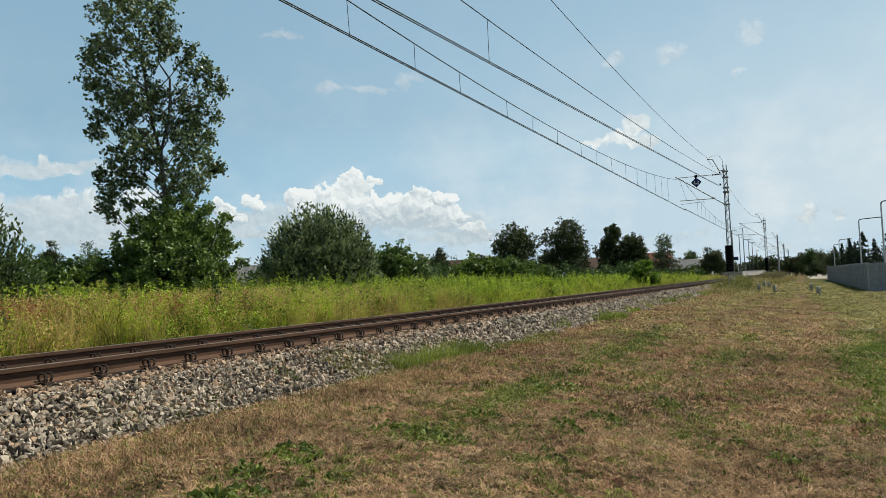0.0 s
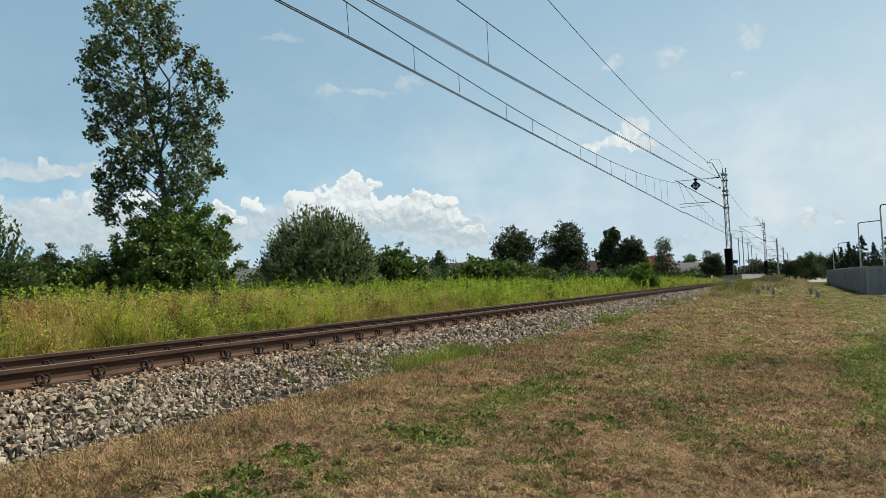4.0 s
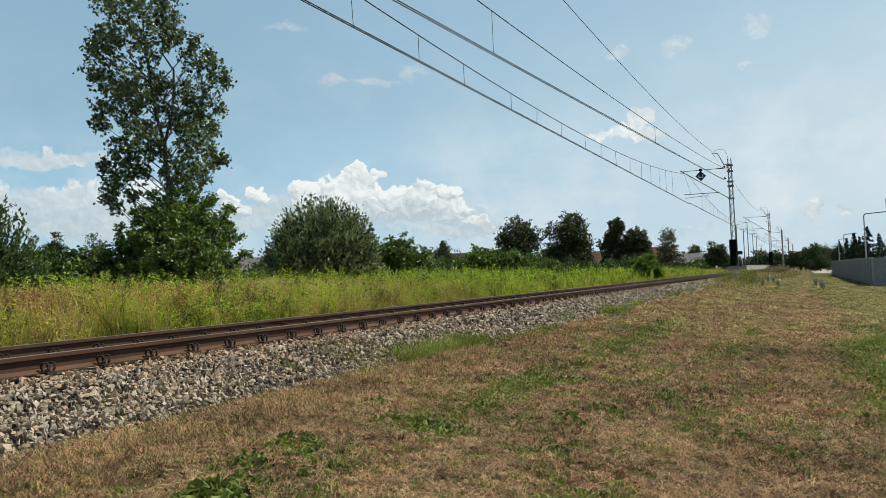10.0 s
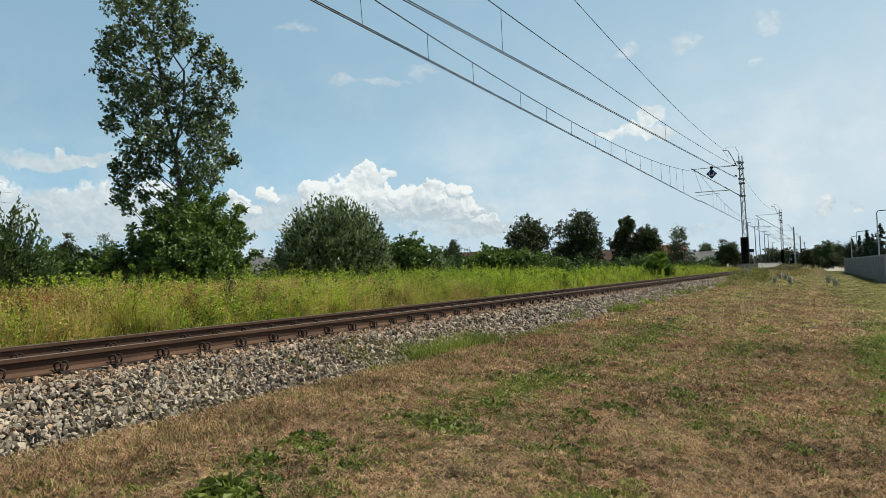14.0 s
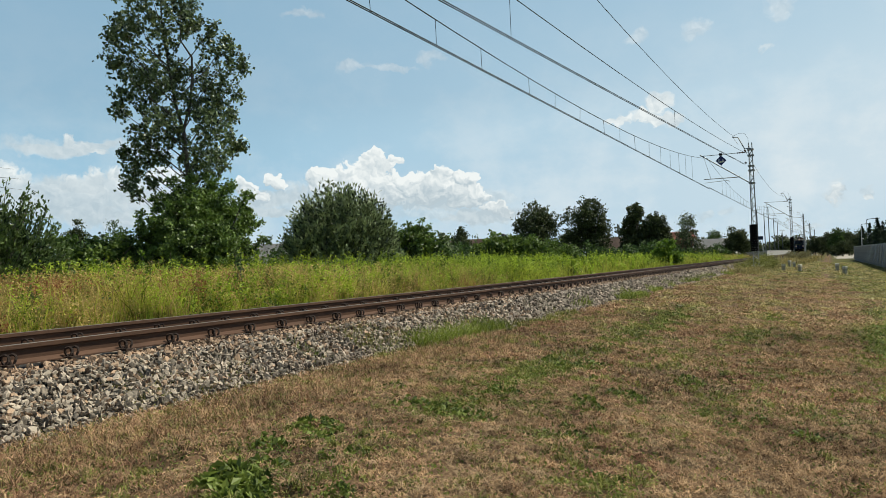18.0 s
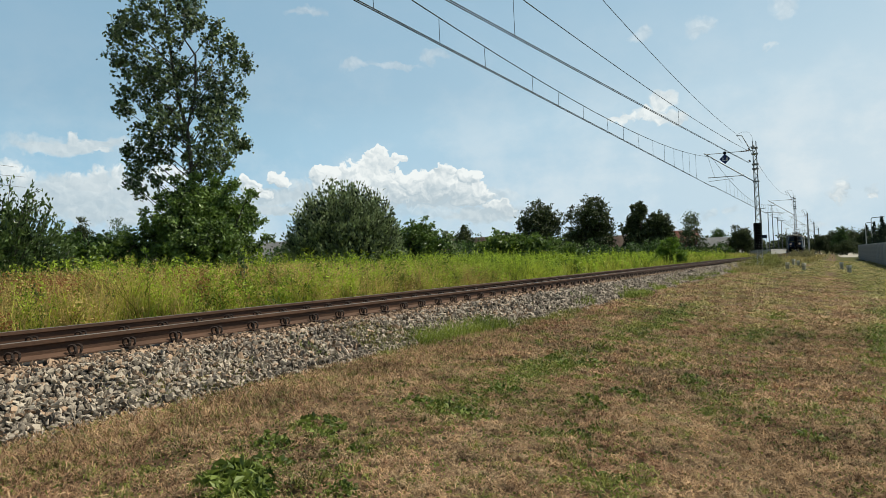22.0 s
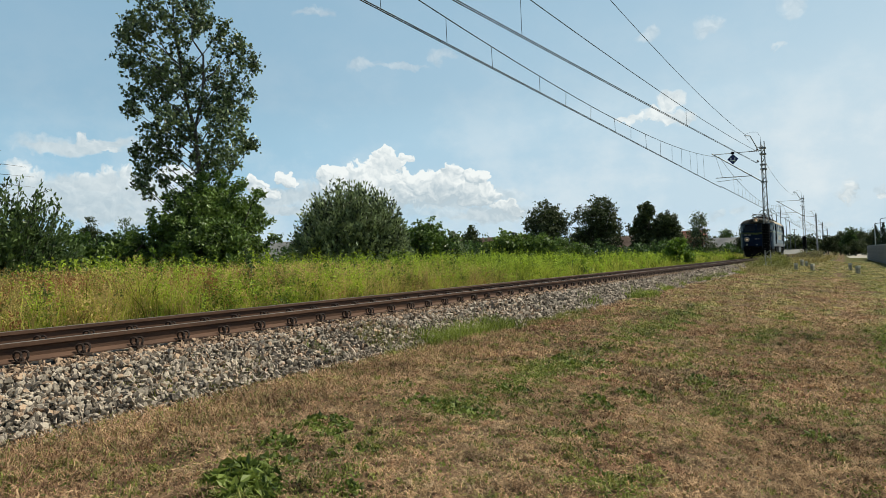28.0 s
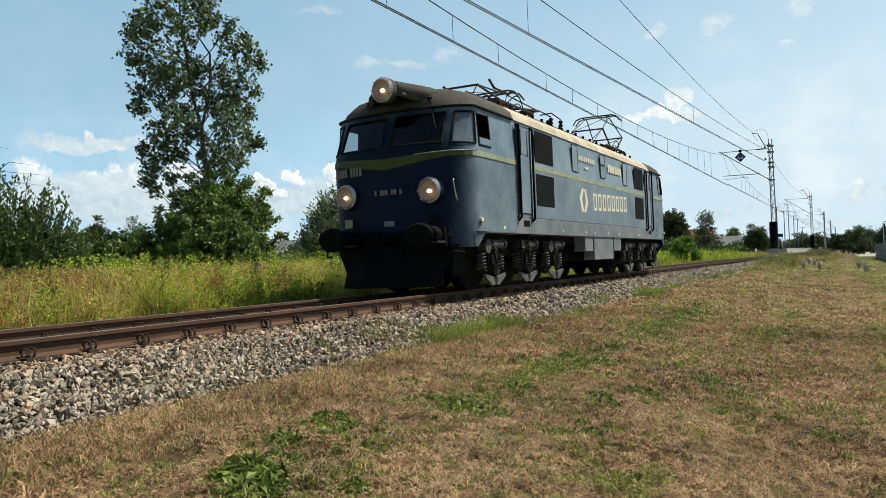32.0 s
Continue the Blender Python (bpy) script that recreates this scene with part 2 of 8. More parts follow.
M = dict(
    ground=ground_material(),
    straw=foliage("dry_straw", (0.095, 0.056, 0.030), (0.60, 0.405, 0.235), 0.10, 0.8, 0.15, 0.4, 1.4, 11.0),
    brown_straw=foliage("brown_straw", (0.080, 0.044, 0.027), (0.49, 0.295, 0.18), 0.10, 0.8, 0.15, 0.4, 1.4, 11.0),
    grey_straw=foliage("grey_straw", (0.080, 0.054, 0.032), (0.50, 0.36, 0.22), 0.10, 0.8, 0.15, 0.4, 1.4, 11.0),
    mown=foliage("mown_grass", (0.03, 0.042, 0.008), (0.31, 0.315, 0.075), 0.3, 0.55, 0.35, 0.4, 1.4, 11.0),
    pale_mown=foliage("pale_mown_grass", (0.09, 0.078, 0.025), (0.48, 0.40, 0.15), 0.3, 0.55, 0.35, 0.4, 1.5, 3.0),
    weed=foliage("weed_leaf", (0.03, 0.056, 0.009), (0.23, 0.29, 0.06), 0.35),
    edge=foliage("edge_grass", (0.055, 0.085, 0.012), (0.28, 0.34, 0.06), 0.4),
    meadow=foliage("meadow_grass", (0.095, 0.115, 0.015), (0.56, 0.58, 0.095), 0.42, 0.6, 0.35, 0.4, 2.2, 2.0),
    herb=foliage("meadow_herb", (0.055, 0.105, 0.008), (0.45, 0.575, 0.06), 0.4, 0.55, 0.35, 0.4, 2.2, 2.0),
    gold=foliage("seeding_grass", (0.19, 0.13, 0.04), (0.68, 0.52, 0.20), 0.4, 0.7, 0.35, 0.4, 2.2, 2.0),
    sorrel=foliage("sorrel", (0.18, 0.065, 0.027), (0.42, 0.19, 0.085), 0.3, 0.7),
    poplar=foliage("poplar_leaf", (0.010, 0.022, 0.009), (0.18, 0.24, 0.10), 0.22, 0.36, 0.5, 0.9, 0.9, 1.4),
    bush=foliage("bush_leaf", (0.009, 0.022, 0.006), (0.085, 0.15, 0.034), 0.3, 0.45),
    willow=foliage("willow_leaf", (0.010, 0.020, 0.008), (0.28, 0.345, 0.165), 0.2, 0.42, 0.45, 1.2, 0.7, 1.2),
    broad=foliage("broad_leaf", (0.008, 0.022, 0.005), (0.175, 0.27, 0.055), 0.25, 0.4, 0.5, 0.7, 0.9, 1.0),
    nettle=foliage("nettle_leaf", (0.022, 0.045, 0.007), (0.13, 0.19, 0.035), 0.35, 0.5),
    shoot=foliage("shrub_leaf", (0.012, 0.028, 0.008), (0.15, 0.22, 0.07), 0.25, 0.4, 0.45),
    vine=foliage("hedge_leaf", (0.024, 0.050, 0.010), (0.16, 0.24, 0.05), 0.3, 0.45),
    bright=foliage("bright_leaf", (0.05, 0.10, 0.010), (0.20, 0.32, 0.04), 0.45, 0.45),
    oak=foliage("oak_leaf", (0.006, 0.013, 0.004), (0.08, 0.105, 0.032), 0.15, 0.55, 0.4, 0.8, 0.8, 0.6),
    spruce=foliage("spruce_needles", (0.010, 0.02, 0.010), (0.03, 0.05, 0.022), 0.1, 0.7),
    bark=surface("bark", (0.05, 0.044, 0.038), (0.17, 0.15, 0.13), 5, 0.9, 0.6, fine=40),
    stone=surface("ballast_stone", (0.042, 0.034, 0.027), (0.44, 0.37, 0.295), 14, 0.9, 0.3, island=0.9, per=0.0),
    stone1=surface("ballast_stone_single", (0.042, 0.034, 0.027), (0.44, 0.37, 0.295), 14, 0.9, 0.3, per=0.9),
    rust_stone=surface("rust_stained_stone", (0.058, 0.035, 0.023), (0.41, 0.285, 0.195), 14, 0.9, 0.3, island=0.9),
    # near-black, so gaps between the stones have their shade in the colour
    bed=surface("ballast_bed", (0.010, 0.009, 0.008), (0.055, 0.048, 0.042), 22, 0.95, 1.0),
    rust=surface("rail_rust", (0.042, 0.021, 0.013), (0.115, 0.060, 0.037), 7, 0.8, 0.3, fine=90, stretch=(1, 0.15, 1)),
    shine=surface("worn_rail_head", (0.09, 0.07, 0.055), (0.17, 0.145, 0.12), 5, 0.5, 0.05, metal=0.3, stretch=(1, 0.05, 1)),
    clip=surface("rusty_clip", (0.014, 0.009, 0.007), (0.055, 0.034, 0.025), 20, 0.7, 0.3),
    sleeper=surface("concrete_sleeper", (0.16, 0.125, 0.095), (0.34, 0.28, 0.22), 9, 0.9, 0.4),
    concrete=surface("weathered_concrete", (0.30, 0.29, 0.27), (0.50, 0.48, 0.45), 6, 0.9, 0.4),
    galv=surface("galvanised_steel", (0.20, 0.205, 0.21), (0.38, 0.385, 0.39), 8, 0.65, 0.1, metal=0.25),
    wire=surface("copper_wire", (0.03, 0.04, 0.045), (0.07, 0.08, 0.085), 30, 0.6, 0, metal=0.3),
    black=surface("black_steel", (0.0015, 0.0015, 0.0018), (0.006, 0.006, 0.0065), 6, 0.75, 0.2, spec=0.08),
)


# ---- helpers ----
def part(name, bm, material, parent=None, label=""):
    me = bpy.data.meshes.new(name)
    bm.to_mesh(me)
    bm.free()
    me.materials.append(material)
    ob = new(name, me)
    ob.parent = parent
    if label:
        ob["label"] = label
    return ob


def thing(name, label, category, group="", at=None, kind=""):
    ob = tagged(new(name), label, category, group, kind)
    ob.empty_display_size = 0.2
    if at is not None:
        ob.matrix_world = at
    return ob


def soup(name, verts, faces, material, parent=None, smooth=False):
    """A mesh from arrays: verts n x 3, faces m x k."""
    verts, faces = np.asarray(verts, np.float32), np.asarray(faces, np.int32)
    me = bpy.data.meshes.new(name)
    me.vertices.add(len(verts))
    me.vertices.foreach_set("co", verts.ravel())
    k = faces.shape[1]
    me.loops.add(faces.size)
    me.loops.foreach_set("vertex_index", faces.ravel())
    me.polygons.add(len(faces))
    me.polygons.foreach_set("loop_start", np.arange(0, faces.size, k, dtype=np.int32))
    me.polygons.foreach_set("loop_total", np.full(len(faces), k, np.int32))
    me.polygons.foreach_set("use_smooth", np.full(len(faces), smooth))
    me.update(calc_edges=True)
    me.materials.append(material)
    ob = new(name, me)
    ob.parent = parent
    return ob


def box(bm, x0, x1, y0, y1, z0, z1, bevel=0.0, m=None):
    r = bmesh.ops.create_cube(bm, size=1, matrix=(m or Matrix()) @ Matrix.Translation(((x0 + x1) / 2, (y0 + y1) / 2, (z0 + z1) / 2)) @ Matrix.Diagonal((x1 - x0, y1 - y0, z1 - z0, 1)))
    if bevel:
        edges = list({e for v in r["verts"] for e in v.link_edges})
        bmesh.ops.bevel(bm, geom=edges, offset=bevel, segments=2, affect="EDGES", profile=0.6)


def rod(bm, a, b, r, r2=None, n=8):
    a, b = Vector(a), Vector(b)
    d = b - a
    m = Matrix.Translation((a + b) / 2) @ d.to_track_quat("Z", "Y").to_matrix().to_4x4()
    bmesh.ops.create_cone(bm, cap_ends=True, segments=n, radius1=r, radius2=r if r2 is None else r2, depth=d.length, matrix=m)


def path_tube(bm, points, r, n=6):
    """A bent rod through points."""
    for a, b in zip(points, points[1:]):
        rod(bm, a, b, r, n=n)


def sweep(profile, y0, y1, steps=1):
    """Verts and faces of a closed x, z profile drawn out along y."""
    k, ys = len(profile), np.linspace(y0, y1, steps + 1)
    v = np.array([(x, y, z) for y in ys for x, z in profile])
    f = [(i * k + j, i * k + (j + 1) % k, (i + 1) * k + (j + 1) % k, (i + 1) * k + j) for i in range(steps) for j in range(k)]
    return v, f


def leaf_cloud(centres, size, rnd, stretch=1.6, droop=0.0):
    """One small bent leaf of four points at each centre, turned any way."""
    n = len(centres)
    d = rnd.normal(size=(n, 3))
    d[:, 2] -= droop
    d /= np.linalg.norm(d, axis=1)[:, None]
    s = np.cross(d, rnd.normal(size=(n, 3)))
    s /= np.linalg.norm(s, axis=1)[:, None] + 1e-9
    up = np.cross(s, d)
    ln = (size * rnd.uniform(0.6, 1.25, n))[:, None]
    w = ln / stretch
    v = np.stack([centres - d * ln * 0.5, centres + s * w * 0.5 + up * w * 0.15, centres + d * ln * 0.5, centres - s * w * 0.5 + up * w * 0.15], 1)
    return v.reshape(-1, 3), np.arange(4 * n).reshape(-1, 4)


def blades(base, height, width, lean, rnd):
    """A bent blade of grass at each base point: a quad and a pointed quad."""
    n = len(base)
    a = rnd.uniform(0, 2 * np.pi, n)
    side = np.stack([np.cos(a), np.sin(a), 0 * a], 1) * (width / 2)[:, None]
    b = rnd.uniform(0, 2 * np.pi, n)
    bend = np.stack([np.cos(b), np.sin(b), 0 * b], 1) * (lean * height)[:, None]
    up = np.zeros((n, 3))
    up[:, 2] = height
    mid, tip = base + up * 0.55 + bend * 0.3, base + up * (1 - 0.3 * lean[:, None]) + bend
    v = np.stack([base - side, base + side, mid + side * 0.8, mid - side * 0.8, tip + side * 0.1, tip - side * 0.1], 1)
    i = np.arange(n)[:, None] * 6
    f = np.concatenate([i + [0, 1, 2, 3], i + [3, 2, 4, 5]])
    return v.reshape(-1, 3), f


# ---- ground ----
def build_ground():
    xs = np.unique(np.concatenate([np.linspace(-3000, -60, 8), np.linspace(-60, -14, 12), np.linspace(-14, -9, 16), np.linspace(-9, -5, 10), np.linspace(-5, 2, 100), np.linspace(2, 6, 12), np.linspace(6, 60, 10), np.linspace(60, 3000, 8)]))
    ys = np.unique(np.concatenate([np.linspace(-3000, -20, 8), np.linspace(-20, 2, 30), np.linspace(2, 13, 150), np.linspace(13, 30, 90), np.linspace(30, 320, 100), np.linspace(320, 4200, 10)]))
    gx, gy = np.meshgrid(xs, ys)
    gzv = land(gx)
    near = (np.abs(gx) < 60) & (gy > -20) & (gy < 320)
    gzv = gzv + relief(gx, gy) - 0.004
    v = np.stack([gx, gy, gzv], -1).reshape(-1, 3)
    w = len(xs)
    i = (np.arange(len(ys) - 1)[:, None] * w + np.arange(w - 1)[None]).ravel()
    ob = soup("ground", v, np.stack([i, i + 1, i + w + 1, i + w], 1), M["ground"], smooth=True)
    tint = np.where(near, greenness(gx, gy), 0.8)
    tint = np.where(gx < -9, 0.9, tint)
    ob.data.attributes.new("green", "FLOAT", "POINT").data.foreach_set("value", tint.astype(np.float32).ravel())
    tagged(ob, "mown dry straw and green grass ground", "ground", kind="structure")


build_ground()


# ---- track ----
FOOT = TOP - 0.172
SP, Y0 = 0.609, 4.79           # spacing of the sleepers, place of one of them


def rail_profile(x):
    half = [(0.036, 0.0), (0.036, -0.036), (0.010, -0.050), (0.008, -0.13), (0.075, -0.160), (0.075, -0.172)]
    return [(x + a, TOP + b) for a, b in half] + [(x - a, TOP + b) for a, b in reversed(half)]


track = thing("railway_track", "single railway track of rusty steel rails on concrete sleepers", "track", kind="structure")
for sx in (1, -1):
    v, f = sweep(rail_profile(TC + sx * RAIL), -40, 560, 1)
    soup("rail", v, f, M["rust"], track)["label"] = "rust-brown steel rail"
    v, f = sweep([(TC + sx * RAIL + a, TOP + b) for a, b in ((0.030, -0.001), (0.024, 0.003), (-0.024, 0.003), (-0.030, -0.001))], -40, 560, 1)
    soup("rail_head", v, f, M["shine"], track)["label"] = "worn bright running surface"


def sleeper_mesh():
    bm = bmesh.new()
    box(bm, -1.3, 1.3, -0.13, 0.13, -0.20, 0.0, 0.02)
    me = bpy.data.meshes.new("sleeper")
    bm.to_mesh(me)
    bm.free()
    me.materials.append(M["sleeper"])
    return me


def clip_mesh():
    """A spring clip: two round loops side by side on a shoulder, with a bolt between."""
    bm = bmesh.new()
    for y in (-0.032, 0.034):
        pts = [Vector((0.045 * math.cos(a), y + 0.012 * math.sin(a * 2), 0.048 + 0.05 * math.sin(a))) for a in np.linspace(-0.6, 3.8, 9)]
        path_tube(bm, pts, 0.0115, 5)
    rod(bm, (0.012, 0, 0), (0.012, 0, 0.075), 0.013, n=6)
    box(bm, -0.03, 0.06, -0.05, 0.05, -0.005, 0.014)
    me = bpy.data.meshes.new("rail_clip")
    bm.to_mesh(me)
    bm.free()
    me.materials.append(M["clip"])
    return me


SLEEPER, CLIP = sleeper_mesh(), clip_mesh()


def lay_track():
    """Sleepers and clips one by one where they are near, joined further off."""
    for i in range(-6, 62):
        y = Y0 + SP * i
        o = new("sleeper", SLEEPER)
        o.parent, o.matrix_basis = track, pose(TC, y, FOOT - 0.03)
        for sx in (1, -1):
            for side in (1, -1):
                if i > 40 and side * sx < 0:
                    continue
                c = new("rail_clip", CLIP)
                c.parent = track
                c.matrix_basis = Matrix.Translation((TC + sx * RAIL + side * 0.095, y, FOOT + 0.002)) @ Matrix.Rotation(0 if side > 0 else math.pi, 4, "Z")
    bm = bmesh.new()
    for i in range(62, 400):
        y = Y0 + SP * i
        box(bm, TC - 1.3, TC + 1.3, y - 0.13, y + 0.13, FOOT - 0.2, FOOT - 0.004)
        for x in (RAIL + 0.1, -RAIL + 0.1):
            box(bm, TC + x - 0.04, TC + x + 0.04, y - 0.06, y + 0.06, FOOT, FOOT + 0.07)
    tagged(part("far_sleepers", bm, M["clip"], track), kind="stuff")


lay_track()


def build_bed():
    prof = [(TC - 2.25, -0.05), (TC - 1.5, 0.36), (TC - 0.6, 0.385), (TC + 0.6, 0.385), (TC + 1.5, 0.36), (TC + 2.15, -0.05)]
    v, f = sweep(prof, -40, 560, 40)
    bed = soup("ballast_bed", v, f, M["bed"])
    tagged(bed, "raised bed of crushed grey ballast stone, gaps darkened as shade", "ballast", kind="structure")
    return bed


bed = build_bed()


def stone_shapes(k):
    """Angular broken stones: hulls of a few points."""
    out = []
    for i in range(k):
        bm = bmesh.new()
        sq = (random.uniform(1.1, 1.6), random.uniform(0.75, 1.05), random.uniform(0.42, 0.7))
        for _ in range(11):
            d = Vector((random.gauss(0, 1), random.gauss(0, 1), random.gauss(0, 1))).normalized() * random.uniform(0.4, 0.56)
            bm.verts.new([a * b for a, b in zip(d, sq)])
        r = bmesh.ops.convex_hull(bm, input=bm.verts)
        bmesh.ops.delete(bm, geom=[v for v in r["geom_interior"] if isinstance(v, bmesh.types.BMVert)], context="VERTS")
        bmesh.ops.triangulate(bm, faces=bm.faces[:])
        bm.verts.index_update()
        v = np.array([w.co for w in bm.verts])
        f = np.array([[w.index for w in p.verts] for p in bm.faces])
        bm.free()
        out.append((v, f))
    return out


SHAPES = stone_shapes(9)


def bed_top(x):
    return np.interp(x - TC, [-2.25, -1.5, -0.6, 0.6, 1.5, 2.15, 2.4], [-0.02, 0.37, 0.395, 0.395, 0.37, 0.0, -0.03])


def stones(name, n, x0, x1, y0, y1, size, material, bias=None):
    x, y = rng.uniform(x0, x1, n), rng.uniform(y0, y1, n)
    z = bed_top(x) + rng.uniform(-0.045, 0.034, n)
    vs, fs, off = [], [], 0
    kind = rng.integers(0, len(SHAPES), n)
    for k, (sv, sf) in enumerate(SHAPES):
        pick = np.nonzero(kind == k)[0]
        if not len(pick):
            continue
        q = rng.normal(size=(len(pick), 4))
        q /= np.linalg.norm(q, axis=1)[:, None]
        a, b, c, d = q.T
        rot = np.stack([1 - 2 * (c * c + d * d), 2 * (b * c - a * d), 2 * (b * d + a * c), 2 * (b * c + a * d), 1 - 2 * (b * b + d * d), 2 * (c * d - a * b),
                        2 * (b * d - a * c), 2 * (c * d + a * b), 1 - 2 * (b * b + c * c)], 1).reshape(-1, 3, 3)
        s = size * rng.uniform(0.6, 1.35, len(pick))
        v = np.einsum("nij,kj->nki", rot, sv) * s[:, None, None] + np.stack([x, y, z], 1)[pick][:, None]
        vs.append(v.reshape(-1, 3))
        fs.append((sf[None] + (np.arange(len(pick)) * len(sv))[:, None, None]).reshape(-1, 3) + off)
        off += v.shape[0] * v.shape[1]
    ob = soup(name, np.concatenate(vs), np.concatenate(fs), material, bed)
    return tagged(ob, kind="stuff")


NEARX = TC + 0.86
stones("ballast_stones", 11500, NEARX + 0.45, TC + 2.3, 2.0, 12.0, 0.057, M["stone"])
stones("ballast_stones", 5000, NEARX + 0.45, TC + 2.3, 2.0, 12.0, 0.04, M["stone"])
stones("ballast_stones", 12500, NEARX + 0.4, TC + 2.25, 12.0, 32.0, 0.08, M["stone"])
stones("ballast_stones", 6000, NEARX, TC + 2.3, -6.0, 2.0, 0.07, M["stone"])
stones("ballast_stones", 8000, NEARX + 0.3, TC + 2.25, 32.0, 75.0, 0.125, M["stone"])
stones("ballast_stones", 6500, NEARX - 0.02, NEARX + 0.66, 2.0, 14.0, 0.056, M["rust_stone"])
stones("ballast_stones", 1500, NEARX + 0.6, NEARX + 1.1, 2.0, 14.0, 0.064, M["rust_stone"])
stones("ballast_stones", 5000, NEARX - 0.02, NEARX + 0.6, 14.0, 45.0, 0.085, M["rust_stone"])
stones("ballast_stones", 5000, TC - 0.66, TC + 0.66, 3.0, 20.0, 0.06, M["rust_stone"])
stones("ballast_stones", 5000, TC - 2.2, TC - 0.86, 3.0, 30.0, 0.07, M["rust_stone"])


def single_stones():
    """The stones that the camera passes nearest, one by one."""
    meshes = []
    for v, f in SHAPES:
        me = bpy.data.meshes.new("stone")
        me.from_pydata([tuple(p) for p in v], [], [tuple(int(i) for i in q) for q in f])
        me.materials.append(M["stone1"])
        meshes.append(me)
    for i in range(300):
        x, y = rng.uniform(TC + 1.35, TC + 2.2), rng.uniform(3.2, 5.6)
        o = new("stone", meshes[i % len(meshes)])
        o.parent = bed
        o.matrix_basis = Matrix.LocRotScale((x, y, float(bed_top(x)) + 0.018), Euler(rng.uniform(0, 6.28, 3)), Vector((1, 1, 1)) * 0.06 * rng.uniform(0.8, 1.4))


single_stones()


# ---- overhead line ----
MAST_X, MASTS = -4.40, (55.0, 113.0, 171.0, 229.0, 300.0)


def wire(name, points, r, label, parent=None):
    """A wire as a thin tube through points."""
    cu = bpy.data.curves.new(name, "CURVE")
    cu.dimensions, cu.bevel_depth, cu.bevel_resolution = "3D", r * 1.3, 1
    s = cu.splines.new("POLY")
    s.points.add(len(points) - 1)
    for q, p in zip(s.points, points):
        q.co = (*p, 1)
    cu.materials.append(M["wire"])
    ob = new(name, cu)
    ob.parent = parent
    if parent is None:
        tagged(ob, label, "overhead wire")
    return ob


def span(a, b, sag, k=16):
    a, b = Vector(a), Vector(b)
    return [a.lerp(b, i / k) - Vector((0, 0, 4 * sag * (i / k) * (1 - i / k))) for i in range(k + 1)]


def spot(points, y):
    for a, b in zip(points, points[1:]):
        if min(a[1], b[1]) <= y <= max(a[1], b[1]):
            return Vector(a).lerp(Vector(b), (y - a[1]) / (b[1] - a[1]))
    return Vector(points[-1])


def build_wires():
    ys = (-9.0,) + MASTS
    zig = (0.12, 0.0, 0.15, -0.1, 0.1, 0.0)
    for i in range(len(ys) - 1):
        a, b = ys[i], ys[i + 1]
        contact = span((TC + zig[i], a, 5.72), (TC + zig[i + 1], b, 5.65), 0.0, 2)
        line = wire("catenary", span((TC + zig[i], a, 7.7), (TC + zig[i + 1], b, 7.72), 1.58 if i == 0 else 1.45, 24), 0.009, "dark copper messenger wire with droppers and contact wires")
        up = span((TC + zig[i], a, 7.7), (TC + zig[i + 1], b, 7.72), 1.58 if i == 0 else 1.45, 24)
        for dx in (-0.025, 0.025):
            wire("contact_wire", [p + Vector((dx, 0, 0)) for p in contact], 0.0085, "", line)
        for y in np.arange(a + 7.45, b - 6, 2.62) + rng.uniform(-0.35, 0.35, len(np.arange(a + 7.45, b - 6, 2.62))):
            p, q = spot(up, y + rng.uniform(-0.12, 0.12)), spot(contact, y)
            wire("dropper", [q, p], 0.005, "", line)
    # the anchored second line
    m = MASTS[0]
    for nm, lo, hi, sag in (("anchored_wire", (TC + 0.1, -5.0, 5.86), (MAST_X - 0.4, m, 7.10), 0.05), ("anchored_messenger", (TC + 0.1, -5.0, 7.7), (MAST_X - 0.4, m, 7.90), 0.55)):
        for dx in ((-0.03, 0.03) if nm == "anchored_wire" else (0,)):
            wire(nm, [p + Vector((dx, 0, 0)) for p in span(lo, hi, sag)], 0.009, "dark copper wire running to an anchoring mast")
    lo, hi = span((TC + 0.1, -5.0, 5.86), (MAST_X - 0.4, m, 7.10), 0.05), span((TC + 0.1, -5.0, 7.7), (MAST_X - 0.4, m, 7.90), 0.55)
    for y in (7.5, 16.3, 33.5):
        wire("dropper_wire", [spot(lo, y), spot(hi, y)], 0.005, "thin dropper between two overhead wires")
    wire("earth_wire", span((-5.4, -3.0, 9.12), (-5.5, m, 9.12), 0.80), 0.008, "dark earth wire strung along the mast tops")
    for a, b in zip(MASTS, MASTS[1:]):
        wire("earth_wire", span((-5.0, a, 8.6), (-5.2, b, 8.6), 0.9), 0.008, "dark earth wire strung along the mast tops")


build_wires()


def lathe(profile, m=None, n=10):
    """A turned body: radius and height, bottom first."""
    bm = bmesh.new()
    rings = [[bm.verts.new((r * math.cos(2 * math.pi * j / n), r * math.sin(2 * math.pi * j / n), z)) for j in range(n)] for r, z in profile]
    for a, b in zip(rings, rings[1:]):
        for j in range(n):
            bm.faces.new([a[j], a[(j + 1) % n], b[(j + 1) % n], b[j]])
    bm.faces.new(rings[0][::-1]), bm.faces.new(rings[-1])
    if m is not None:
        bmesh.ops.transform(bm, matrix=m, verts=bm.verts)
    return bm


